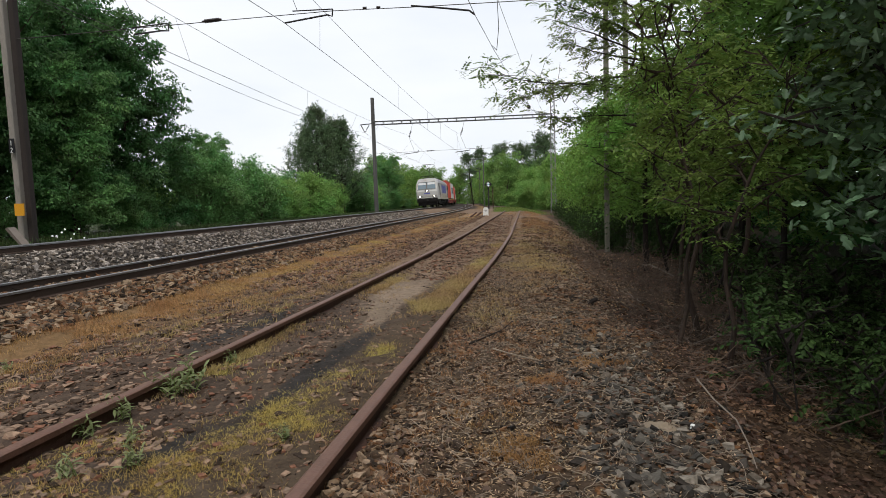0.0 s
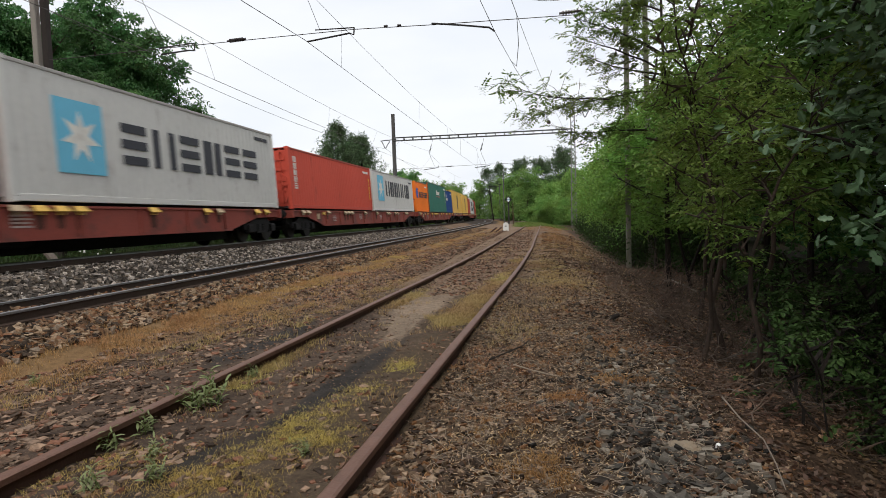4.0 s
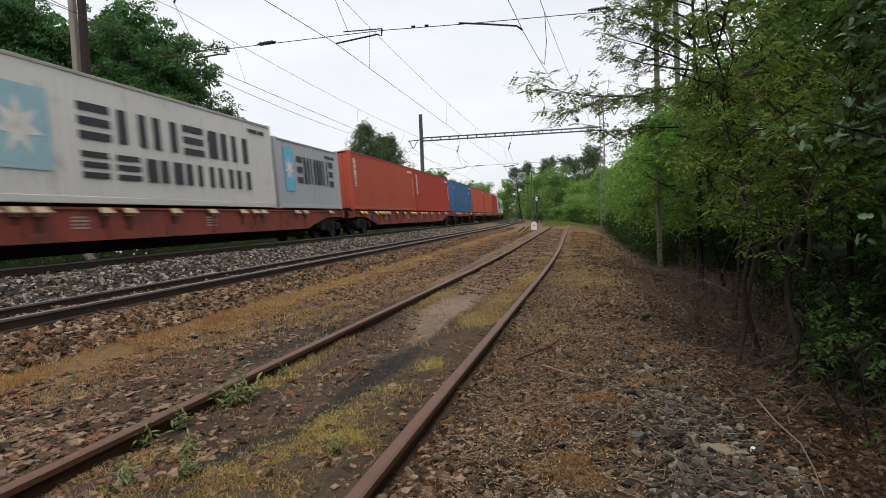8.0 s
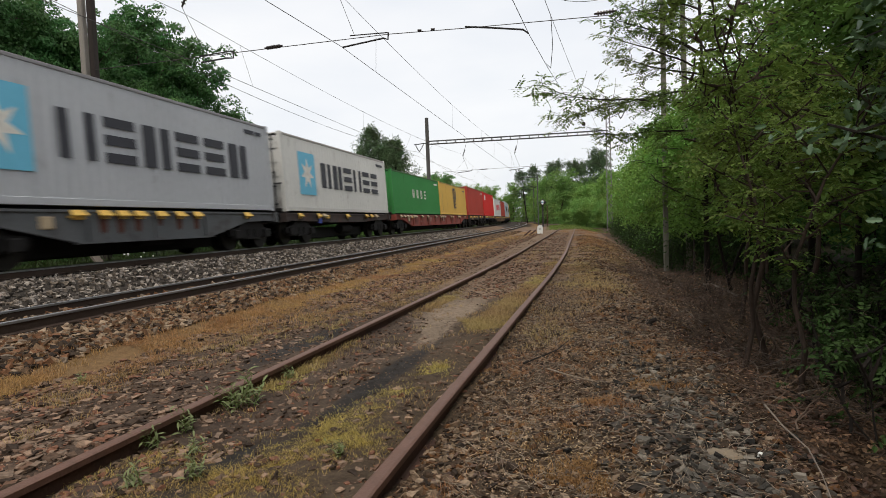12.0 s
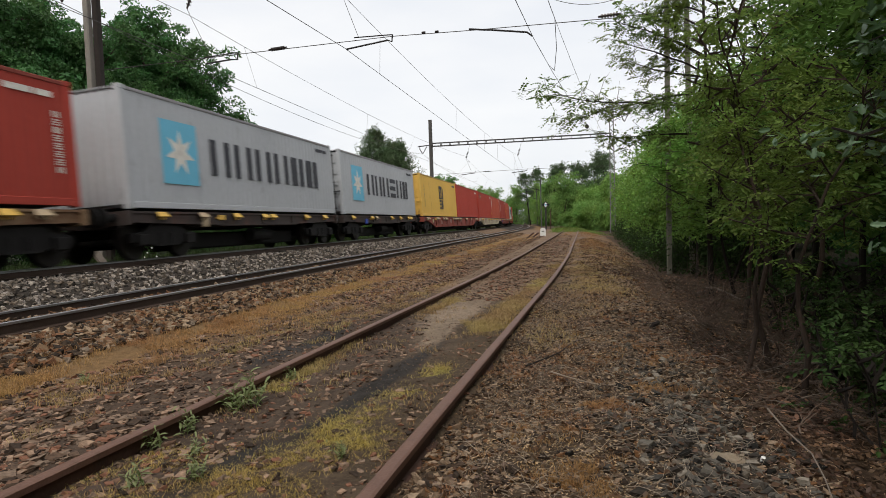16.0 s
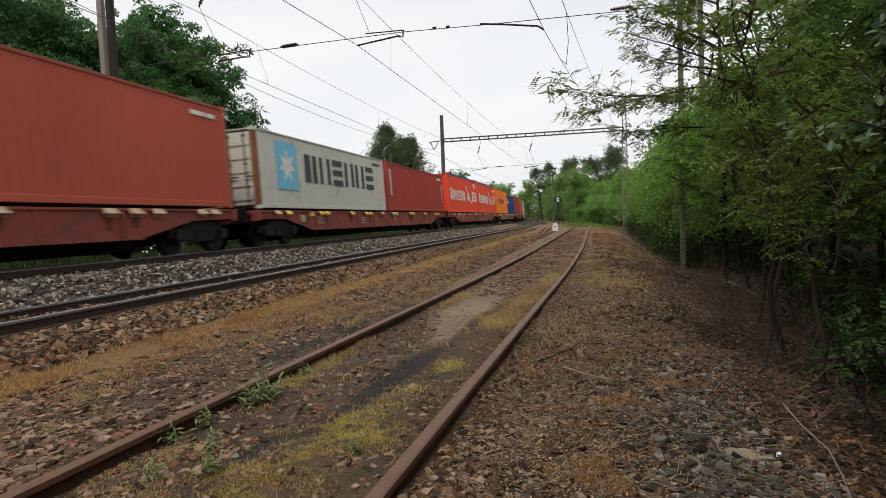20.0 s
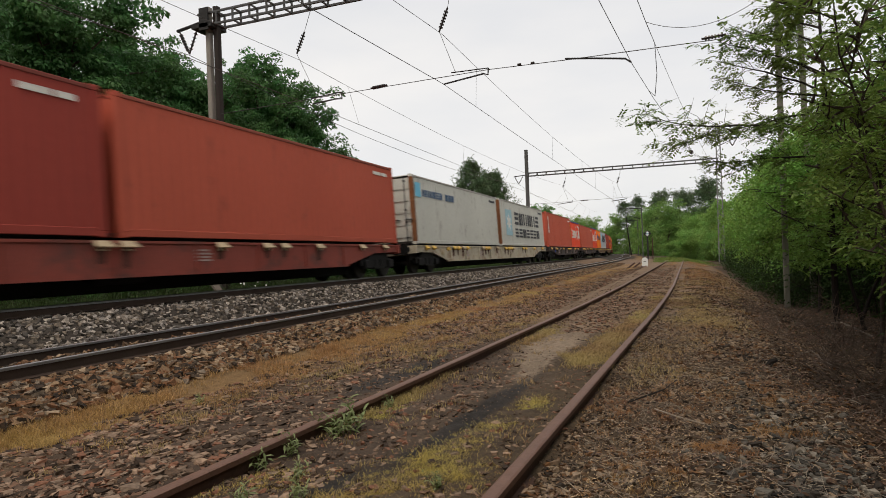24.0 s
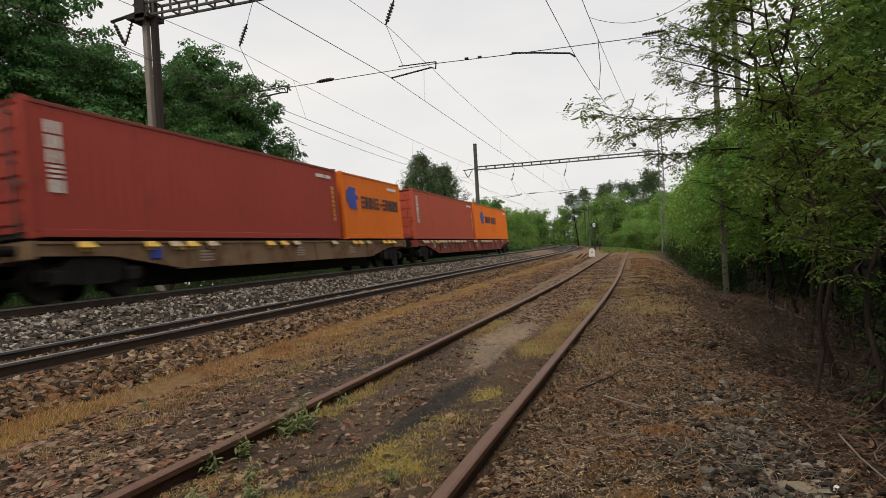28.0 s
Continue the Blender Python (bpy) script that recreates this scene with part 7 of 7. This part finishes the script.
def leaflets(name, c, size, material, seed):
    r = np.random.default_rng(seed)
    q, a, b = (np.array([w[k] for w in c]) for k in range(3))
    a /= np.linalg.norm(a, axis=1, keepdims=True)
    b -= a * (a * b).sum(1, keepdims=True)
    b /= np.linalg.norm(b, axis=1, keepdims=True)
    s = (size * r.uniform(0.75, 1.2, len(q)))[:, None]
    v = np.stack([q, q + a * s * 0.45 + b * s * 0.23, q + a * s, q + a * s * 0.45 - b * s * 0.23], 1).reshape(-1, 3)
    return raw_mesh(name, v, np.arange(len(v)).reshape(-1, 4), material)


def acacia(seed, height, label, reach=1.0):
    """An airy acacia whose limbs lean out over the siding, with feathered leaves."""
    r = np.random.default_rng(seed)
    ob = thing("acacia_tree", label, "tree", "trees of the near wood")
    spine = bend(r, (0, 0, -0.4), (0.0, 0, 1), height, 10, 0.025, 0.02)
    wood = MB().tube(spine, 0.06, 7, 0.012)
    limbs = [(3.1, (-1, -0.3, 0.05), 1.9), (3.6, (-1, -0.38, 0.22), 3.4), (3.9, (-1, -0.1, 0.15), 2.6), (4.2, (-1, 0.2, 0.3), 1.9), (4.6, (-1, -0.1, 0.5), 2.0)]
    for k in range(13):
        a = r.normal(3.14, 1.4)
        limbs.append((3.4 + (height - 3.8) * k / 15, (math.cos(a), math.sin(a), 0.55), reach * r.uniform(0.8, 1.9)))
    c = []
    for count, (z, d, L) in enumerate(limbs):
        i = min(int((z + 0.4) / height * 10), 9)
        base = spine[i].lerp(spine[i + 1], (z + 0.4) / height * 10 - i)
        main = bend(r, base, d, L, 9, 0.08, -0.015)
        wood.tube(main, 0.024, 5, 0.005)
        for j, q in enumerate(main[2:]):
            for _ in range(4 if count < 3 else 2):
                st = bend(r, q, (d[0] * 0.6 + r.normal(0, 0.7), d[1] * 0.6 + r.normal(0, 0.7), r.normal(0.05, 0.35)), r.uniform(0.25, 0.7), 4, 0.15, -0.03)
                wood.tube(st, 0.006, 3, 0.002, False)
                for w in st[1::2]:
                    for _ in range(2):
                        pinnate(r, c, w, (r.normal(d[0] * 0.4, 0.8), r.normal(d[1] * 0.4, 0.8), r.normal(-0.15, 0.3)), r.uniform(0.16, 0.26))
    part("trunk", wood, BARK_DARK, ob)
    part("crown", leaflets("crown", c, 0.078, LEAF_ACACIA, seed), None, ob)
    return ob


aa = acacia(9, 8.2, "airy acacia with feathery leaves reaching over the siding")
aa.matrix_basis = Matrix.Translation(on_ground(2.5, 12.5))
ab = acacia(19, 9.0, "tall thin acacia with feathery leaves beside the poles", 0.8)
place(ab, ((4.5, 15.6, 200, 0.95), (5.6, 20.5, 170, 0.9)))


# ---- grass, weeds and litter ----
def blades(name, x, y, tall, width, material, label, spread=1.3, category="grass"):
    """Thin bent blades rooted on the ground."""
    n = len(x)
    z = ground_z(x, y) - 0.01
    a = rng.uniform(0, 6.28, n)
    hgt = tall * rng.uniform(0.45, 1.2, n)
    lean = rng.uniform(0.2, spread, n)
    ox, oy = np.cos(a) * hgt * lean, np.sin(a) * hgt * lean
    px, py = -np.sin(a) * width, np.cos(a) * width
    root = np.stack([x, y, z], 1)
    side = np.stack([px, py, 0 * px], 1)
    midp = root + np.stack([ox * 0.35, oy * 0.35, hgt * 0.6], 1)
    top = root + np.stack([ox, oy, hgt], 1)
    v = np.stack([root - side, root + side, midp + side * 0.7, midp - side * 0.7, top], 1).reshape(-1, 3)
    k = (np.arange(n) * 5)[:, None]
    f = np.concatenate([k + np.array([[0, 1, 2]]), k + np.array([[0, 2, 3]]), k + np.array([[3, 2, 4]])])
    return tagged(new(name, raw_mesh(name, v, f, material)), label, category, kind="stuff")


def tufts(n, per, x0, x1, y0, y1, sd, power=1.0, bent=False):
    cx, cy = scatter(n, x0, x1, y0, y1, power, bent)
    return clumps(cx, cy, per, sd)


def clumps(cx, cy, per, sd):
    n = len(cx)
    x = np.repeat(cx, per) + rng.normal(0, sd, n * per)
    y = np.repeat(cy, per) + rng.normal(0, sd, n * per)
    return x, y


cy = 3 + 42 * rng.random(2300) ** 1.7
cx = rng.normal(-4.55, 0.36, 2300) - shift(cy)
keep = np.sin(2.1 * cy + 3 * np.sin(0.9 * cy)) * np.sin(4.3 * cx + cy) > -0.45
cx, cy = cx[keep], cy[keep]
x, y = np.repeat(cx, 46) + rng.normal(0, 0.07, len(cx) * 46), np.repeat(cy, 46) + rng.normal(0, 0.07, len(cx) * 46)
blades("dry_grass_strip", x, y, 0.06, 0.0022, GRASS_DRY, "golden-brown dry grass strip beside the ballast")
x, y = tufts(700, 30, -5.9, -3.0, 7, 60, 0.1, 1.3, True)
blades("dry_grass_patches", x, y, 0.08, 0.003, GRASS_DRY, "scattered dry grass patches")


def patchy(n, spots, per, sd):
    """Clumps gathered in oval patches; a patch is x, y, half width, half length, share."""
    share = np.array([q[4] for q in spots], float)
    pick = rng.choice(len(spots), n, p=share / share.sum())
    q = np.array(spots)[pick]
    y = q[:, 1] + rng.normal(0, 0.5, n) * q[:, 3]
    x = siding_x(y) + q[:, 0] + rng.normal(0, 0.5, n) * q[:, 2]
    return clumps(x, y, per, sd)


x, y = patchy(560, ((0.12, 2.4, 0.32, 0.5, 4), (0.27, 3.15, 0.26, 0.45, 4), (0.38, 4.7, 0.09, 0.22, 1.2), (0.3, 3.9, 0.14, 0.3, 0.8), (-0.55, 2.6, 0.12, 0.4, 0.8), (-0.62, 4.1, 0.06, 0.5, 0.5), (-0.3, 2.0, 0.3, 0.5, 2), (0.2, 0.5, 0.3, 2.0, 3)), 46, 0.05)
blades("mossy_grass", x, y, 0.026, 0.0015, GRASS_YELLOW, "yellow-green low grass between the siding rails", 2.2)
x, y = patchy(600, ((0.45, 8.2, 0.16, 1.7, 5), (0.42, 6.9, 0.2, 0.6, 2), (0.5, 11, 0.14, 1.6, 2), (-0.55, 8.6, 0.1, 1.0, 1.2), (0.5, 15, 0.2, 3, 1.2), (-0.3, 20, 0.4, 5, 1)), 40, 0.05)
blades("yellow_grass", x, y, 0.058, 0.002, GRASS_STRAW, "straw-coloured dry grass along the inner side of the rail")
x, y = tufts(90, 22, -2.25, -0.9, 2, 11, 0.05, 1.3)
blades("thin_grass", x, y, 0.045, 0.0028, GRASS_STRAW, "thin straw-coloured grass on the ash")
x, y = patchy(640, ((1.6, 10.5, 0.5, 2.2, 5), (1.25, 14, 0.5, 3, 3), (1.3, 22, 0.8, 6, 3), (1.1, 7, 0.4, 1.2, 1), (2.2, 17, 0.6, 4, 2), (2.6, 26, 0.5, 8, 2)), 30, 0.09)
blades("verge_grass", x, y, 0.06, 0.0024, GRASS_STRAW, "pale dry verge grass")
x, y = patchy(200, ((1.72, 3.87, 0.16, 0.18, 1.6), (2.05, 4.28, 0.15, 0.15, 1.3), (1.58, 2.74, 0.15, 0.2, 1.6), (1.3, 3.4, 0.3, 0.6, 1.4), (1.4, 5.2, 0.4, 0.8, 1.6), (2.1, 5.6, 0.3, 0.5, 1), (1.0, 4.6, 0.16, 0.6, 1), (1.9, 7.6, 0.4, 1.0, 1), (1.15, 2.3, 0.2, 0.5, 1)), 70, 0.03)
blades("verge_tufts", x, y, 0.04, 0.0016, GRASS_RUST, "rust-orange dried tufts on the gravel verge")
x, y = patchy(520, ((1.2, 3.4, 0.55, 2.0, 3), (1.5, 5.2, 0.8, 2.4, 4), (1.05, 7.5, 0.35, 3.0, 2), (2.2, 6.5, 0.7, 2.5, 1.5)), 24, 0.06)
blades("dry_moss", x, y, 0.022, 0.0015, GRASS_DRY, "low golden-brown dried moss on the gravel verge", 2.4)
x, y = patchy(240, ((-2.0, 6, 0.5, 4, 1), (-1.3, 9, 0.3, 3, 1), (-0.7, 4.5, 0.08, 1.2, 0.5)), 40, 0.05)
blades("cess_tufts", x, y, 0.06, 0.002, GRASS_STRAW, "dry straw tufts on the stony strip")
x, y = patchy(420, ((1.7, 30, 0.9, 10, 3), (1.6, 48, 1.0, 16, 3), (2.2, 62, 1.2, 16, 2), (0.0, 55, 0.5, 16, 1)), 24, 0.2)
blades("rusty_grass", x, y, 0.09, 0.005, GRASS_RUST, "rust-brown dry grass beside the far end of the siding")
x, y = tufts(500, 22, -2.2, 3.0, 60, 95, 0.3, 1.0, True)
blades("meadow_grass", x, y, 0.2, 0.01, GRASS_GREEN, "short green grass where the siding ends")
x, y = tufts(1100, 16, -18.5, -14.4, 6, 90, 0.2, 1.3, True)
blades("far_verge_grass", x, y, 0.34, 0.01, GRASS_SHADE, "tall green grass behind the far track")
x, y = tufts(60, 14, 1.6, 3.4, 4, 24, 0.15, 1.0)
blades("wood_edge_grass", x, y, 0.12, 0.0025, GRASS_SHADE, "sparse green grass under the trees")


def weed_leaf(k):
    """A long toothed leaf, folded along the rib and drooping at the tip; root at 0, along +y."""
    half = ((0.0, 0.01), (0.12, 0.05), (0.2, 0.1), (0.3, 0.07), (0.42, 0.13), (0.52, 0.08), (0.64, 0.13), (0.76, 0.06), (1.0, 0.0))
    m, n = MB(), len(half)
    drop = lambda a: 0.16 * a - (0.3 + 0.15 * k) * a * a
    for a, w in half:
        m.v += [(0, a, drop(a)), (w, a, drop(a) + 0.3 * w), (-w, a, drop(a) + 0.3 * w)]
    for i in range(n - 1):
        p, q = 3 * i, 3 * i + 3
        m.f += [(p, p + 1, q + 1, q), (p, q, q + 2, p + 2)]
    return m.mesh("leaf", WEED)


WEED_LEAVES = [weed_leaf(k) for k in range(3)]


def weed(name, seed, n, size, label):
    """A leafy weed: bent stalks with toothed leaves."""
    r = np.random.default_rng(seed)
    ob = thing(name, label, "weed", "weeds along the rail")
    for k in range(n):
        a = r.uniform(0, 6.28)
        pts = bend(r, (r.normal(0, 0.04), r.normal(0, 0.04), -0.02), (math.cos(a) * 0.5, math.sin(a) * 0.5, 1), size * r.uniform(0.6, 1.35), 4, 0.16, -0.03)
        st = part("stalk", MB().tube(pts, 0.003, 4, 0.0012, False), GRASS_GREEN, ob)
        for j in range(7):
            p = pts[1 + j // 2] if j < 6 else pts[4]
            q = size * r.uniform(0.3, 0.55)
            m = Matrix.Translation(p) @ Euler((r.normal(0.55, 0.3), r.normal(0, 0.3), r.uniform(0, 6.28))).to_matrix().to_4x4() @ Matrix.Diagonal((q, q, q, 1))
            part("leaf", WEED_LEAVES[(k + j) % 3], None, st, m=m)
    return ob


wd = weed("weed", 61, 6, 0.2, "green leafy weed growing against the rusty rail")
place(wd, ((-2.14, 3.62, 0, 1.2), (-2.2, 3.5, 90, 0.95), (-2.24, 3.08, 50, 0.75), (-2.28, 2.84, 130, 0.65), (-2.18, 4.27, 30, 0.6), (-1.95, 2.75, 250, 0.5), (-1.75, 2.45, 10, 0.6), (-1.2, 2.85, 70, 0.45), (-1.95, 2.3, 170, 0.6), (-4.1, 4.3, 20, 0.5)))
fl = thing("wild_flowers", "small white wild flowers beside the far track", "flowers")
rr = np.random.default_rng(4)
for k in range(9):
    x, y, z = -14.5 + rr.normal(0, 0.3), 18.2 + rr.normal(0, 0.7), 0.34 + rr.normal(0, 0.1)
    st = part("stem", MB().tube([(x, y, -0.1), (x, y, z)], 0.006, 3), GRASS_GREEN, fl)
    part("flower_head", MB().tube([(x, y, z), (x + 0.02, y - 0.01, z + 0.02)], 0.032, 6), PETAL, st, "white flower")

# dry leaves and twigs
n = 17000
lx = np.concatenate([rng.uniform(-0.65, 2.6, n), rng.normal(1.6, 0.7, n // 2)])
ly = np.concatenate([1.5 + 12 * rng.random(n) ** 2.0, 2 + 9 * rng.random(n // 2) ** 1.4])
lx = np.where(rng.random(len(lx)) < 0.25, lx + rng.exponential(1.2, len(lx)), lx)
ly = np.where(rng.random(len(ly)) < 0.15, rng.uniform(-6, 2, len(ly)), ly)
ly = ly - np.abs(rng.normal(0, 1.2, len(ly))) * (rng.random(len(ly)) < 0.4)
lz = ground_z(lx, ly) + rng.uniform(0.005, 0.03, len(lx))
tagged(new("leaf_litter", leaf_mesh("leaf_litter", np.stack([lx, ly, lz], 1), 0.04, LITTER, 0.5, 0.75, 5)), "dry brown leaf litter on the ground", "leaf litter", kind="stuff")

n = 27000
lx, ly = -0.66 + rng.gamma(2.0, 0.42, n), 1.5 + 9 * rng.random(n) ** 2.0
ly = np.where(rng.random(n) < 0.12, rng.uniform(-6, 2, n), ly - np.abs(rng.normal(0, 1.2, n)) * (rng.random(n) < 0.4))
tagged(new("dry_bits", leaf_mesh("dry_bits", np.stack([lx, ly, ground_z(lx, ly) + rng.uniform(0.003, 0.02, n)], 1), 0.022, BITS, 0.3, 0.8, 6)), "pale dry plant scraps on the gravel verge", "leaf litter", kind="stuff")
# dark leaves laid here so that the bank reads as shaded
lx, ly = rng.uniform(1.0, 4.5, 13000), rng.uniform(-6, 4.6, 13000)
tagged(new("leaf_litter_bank", leaf_mesh("leaf_litter_bank", np.stack([lx, ly, ground_z(lx, ly) + rng.uniform(0.004, 0.03, 13000)], 1), 0.045, LITTER, 0.5, 0.7, 10)), "leaf litter on the bank, dark brown to imitate shade", "leaf litter", kind="stuff")
wx, wy = rng.uniform(1.25, 4.2, 15000), 3.6 + 13 * rng.random(15000) ** 1.3


def twigs(name, n, box, length, rad, material, label, up=0.05, seed=3, shoots=2):
    """Crooked twigs with side shoots, strewn over a strip of ground."""
    r = np.random.default_rng(seed)
    m = MB()
    for k in range(n):
        x, y = r.uniform(box[0], box[1]), box[2] + (box[3] - box[2]) * r.random() ** 1.5
        p = on_ground(x, y, 0.01 + 0.5 * up * r.random())
        a = r.uniform(0, 6.28)
        L, q = length * r.uniform(0.4, 1.4), rad * r.uniform(0.5, 1.4)
        pts = bend(r, p, (math.cos(a), math.sin(a), abs(r.normal(up, up))), L, 6, 0.22, -0.05 if up > 0.1 else -0.01)
        m.tube(pts, q, 4, q * 0.3, False)
        for _ in range(shoots):
            w = pts[r.integers(1, 5)]
            m.tube(bend(r, w, (math.cos(a) + r.normal(0, 0.8), math.sin(a) + r.normal(0, 0.8), r.normal(0.5 * up, 0.3)), L * r.uniform(0.2, 0.45), 3, 0.2, -0.03), q * 0.5, 3, q * 0.2, False)
    return tagged(new(name, m.mesh(name, material)), label, "twigs", kind="stuff")


tagged(new("wood_floor_litter", leaf_mesh("wood_floor_litter", np.stack([wx, wy, ground_z(wx, wy) + rng.uniform(0.004, 0.035, len(wx))], 1), 0.05, LITTER_WOOD, 0.5, 0.7, 9)), "brown fallen leaves below the trees", "leaf litter", kind="stuff")
twigs("fallen_twigs", 380, (0.9, 3.0, 3.6, 12), 0.4, 0.005, TWIG, "fallen dry twigs on the wood's edge")
twigs("fine_straw", 4200, (-0.6, 0.95, 1.6, 12), 0.15, 0.0016, TWIG_PALE, "pale straw and stalks on the verge", 0.02, 5, 0)
twigs("bank_twigs", 130, (1.2, 3.6, -5, 4.2), 0.4, 0.004, TWIG, "thin dry twigs on the shaded bank", 0.06, 11, 1)
twigs("brushwood", 480, (1.15, 3.4, 4.2, 15), 0.65, 0.0042, TWIG, "tangle of bare brushwood below the trees", 0.22, 7, 3)
twigs("dead_sticks", 120, (1.1, 3.2, 4.4, 14), 0.55, 0.0045, TWIG_GREY, "grey dead sticks strewn below the trees", 0.12, 8, 2)


def shrub(seed, height):
    """A bare, many-stemmed dead shrub."""
    r = np.random.default_rng(seed)
    ob = thing("bare_shrub", "bare dark many-stemmed shrub at the edge of the wood", "shrub", "bare shrubs")
    for k in range(7):
        m = MB()
        a = r.uniform(0, 6.28)
        st = bend(r, (r.normal(0, 0.08), r.normal(0, 0.08), -0.1), (0.9 * math.cos(a) - 0.35, 0.9 * math.sin(a), 0.8), height * r.uniform(0.6, 1.1), 7, 0.19, -0.05)
        m.tube(st, 0.014, 5, 0.003)
        for q in st[2:]:
            tw = bend(r, q, (r.normal(), r.normal(), r.normal(0.4, 0.4)), height * 0.3, 4, 0.15)
            m.tube(tw, 0.005, 4, 0.0015, False)
            m.tube(bend(r, tw[2], (r.normal(), r.normal(), r.normal(0.2, 0.4)), height * 0.15, 3, 0.15), 0.003, 3, 0.001, False)
        part("stem", m, TWIG, ob)
    return ob


sh = shrub(71, 1.3)
place(sh, ((1.3, 7.8, 200, 0.6), (1.75, 9.2, 130, 0.75), (1.15, 12.8, 310, 0.6), (1.9, 7.4, 40, 0.75), (1.7, 5.7, 260, 0.65), (2.2, 10.8, 150, 0.8), (2.5, 8.2, 100, 0.85), (1.45, 6.6, 20, 0.7), (1.6, 11.2, 80, 0.7), (2.1, 6.3, 190, 0.8), (1.2, 9.9, 340, 0.5), (1.9, 13.8, 60, 0.8)))
branch = thing("fallen_branch", "dark fallen branch lying on the gravel", "branch")
part("limb", MB().tube([(-0.42, 4.8, -0.075), (-0.3, 4.95, -0.055), (-0.17, 5.2, -0.05), (-0.08, 5.55, -0.04)], 0.008, 6, 0.004), BARK_DARK, branch)
branch2 = thing("fallen_branch", "pale fallen stick lying on the gravel", "branch")
part("limb", MB().tube([(-0.22, 4.62, -0.07), (-0.08, 4.42, -0.06), (0.1, 4.26, -0.06)], 0.007, 6, 0.004), TWIG_PALE, branch2)
branch3 = thing("fallen_branch", "grey dead branch slanting down the bank", "branch")
part("limb", MB().tube([(0.95, 3.42, 0.06), (0.99, 3.25, 0.0), (1.03, 3.04, -0.03), (1.0, 2.8, -0.05), (0.95, 2.56, -0.06)], 0.005, 6, 0.0025), TWIG_GREY, branch3)
log = thing("fallen_log", "grey weathered thin log lying below the trees", "log")
part("log", MB().tube([(2.3, 11.9, -0.24), (2.36, 11.6, -0.2), (2.44, 11.2, -0.23), (2.58, 10.7, -0.3)], 0.02, 8, 0.012), TWIG_GREY, log)
stump = thing("rotten_stump", "small dark rotten stump on the gravel bank", "stump")
part("stump", MB().tube([(0.74, 6.7, -0.1), (0.77, 6.69, -0.05), (0.82, 6.67, -0.025)], 0.036, 7, 0.02), BARK_DARK, stump)
ws = thing("white_stone", "small white broken stone on the gravel", "stone")
part("stone", MB().box(-0.014, 0.012, -0.01, 0.012, 0, 0.03, 0.005), WHITE, ws)
ws.matrix_basis = Matrix.Translation(on_ground(0.83, 3.06)) @ Euler((0.2, 0.3, 0.5)).to_matrix().to_4x4()
# low mound standing in for a patch of pale sandy gravel
pr = thing("pale_rock", "low pale mound in place of a sandy gravel patch", "stone")
rk = MB()
for i in range(9):
    for j in range(9):
        u, w = i / 4 - 1, j / 4 - 1
        rk.v.append((0.13 * u + rr.normal(0, 0.008), 0.1 * w + rr.normal(0, 0.008), 0.045 * max(0, 1 - u * u * 0.7 - w * w * 0.7) - 0.012 + rr.normal(0, 0.006)))
rk.f = [(i * 9 + j, i * 9 + 9 + j, i * 9 + 10 + j, i * 9 + j + 1) for i in range(8) for j in range(8)]
part("rock", rk, STONE_PALE, pr)
pr.matrix_basis = Matrix.Translation(on_ground(0.68, 3.05, -0.005)) @ Euler((0.05, 0, 0.4)).to_matrix().to_4x4()


# ---- motion: the train runs down the far track ----
def motions():
    for ob, u, z in RIDERS:
        rows = []
        for k in range(29):
            x, y, a = along(u - SPEED * k, X2)
            m = pose(x, y, Z2, 0, -CANT, a) @ pose(0, 0, z)
            rows.append((float(k), m))
        walk(ob, rows)


motions()
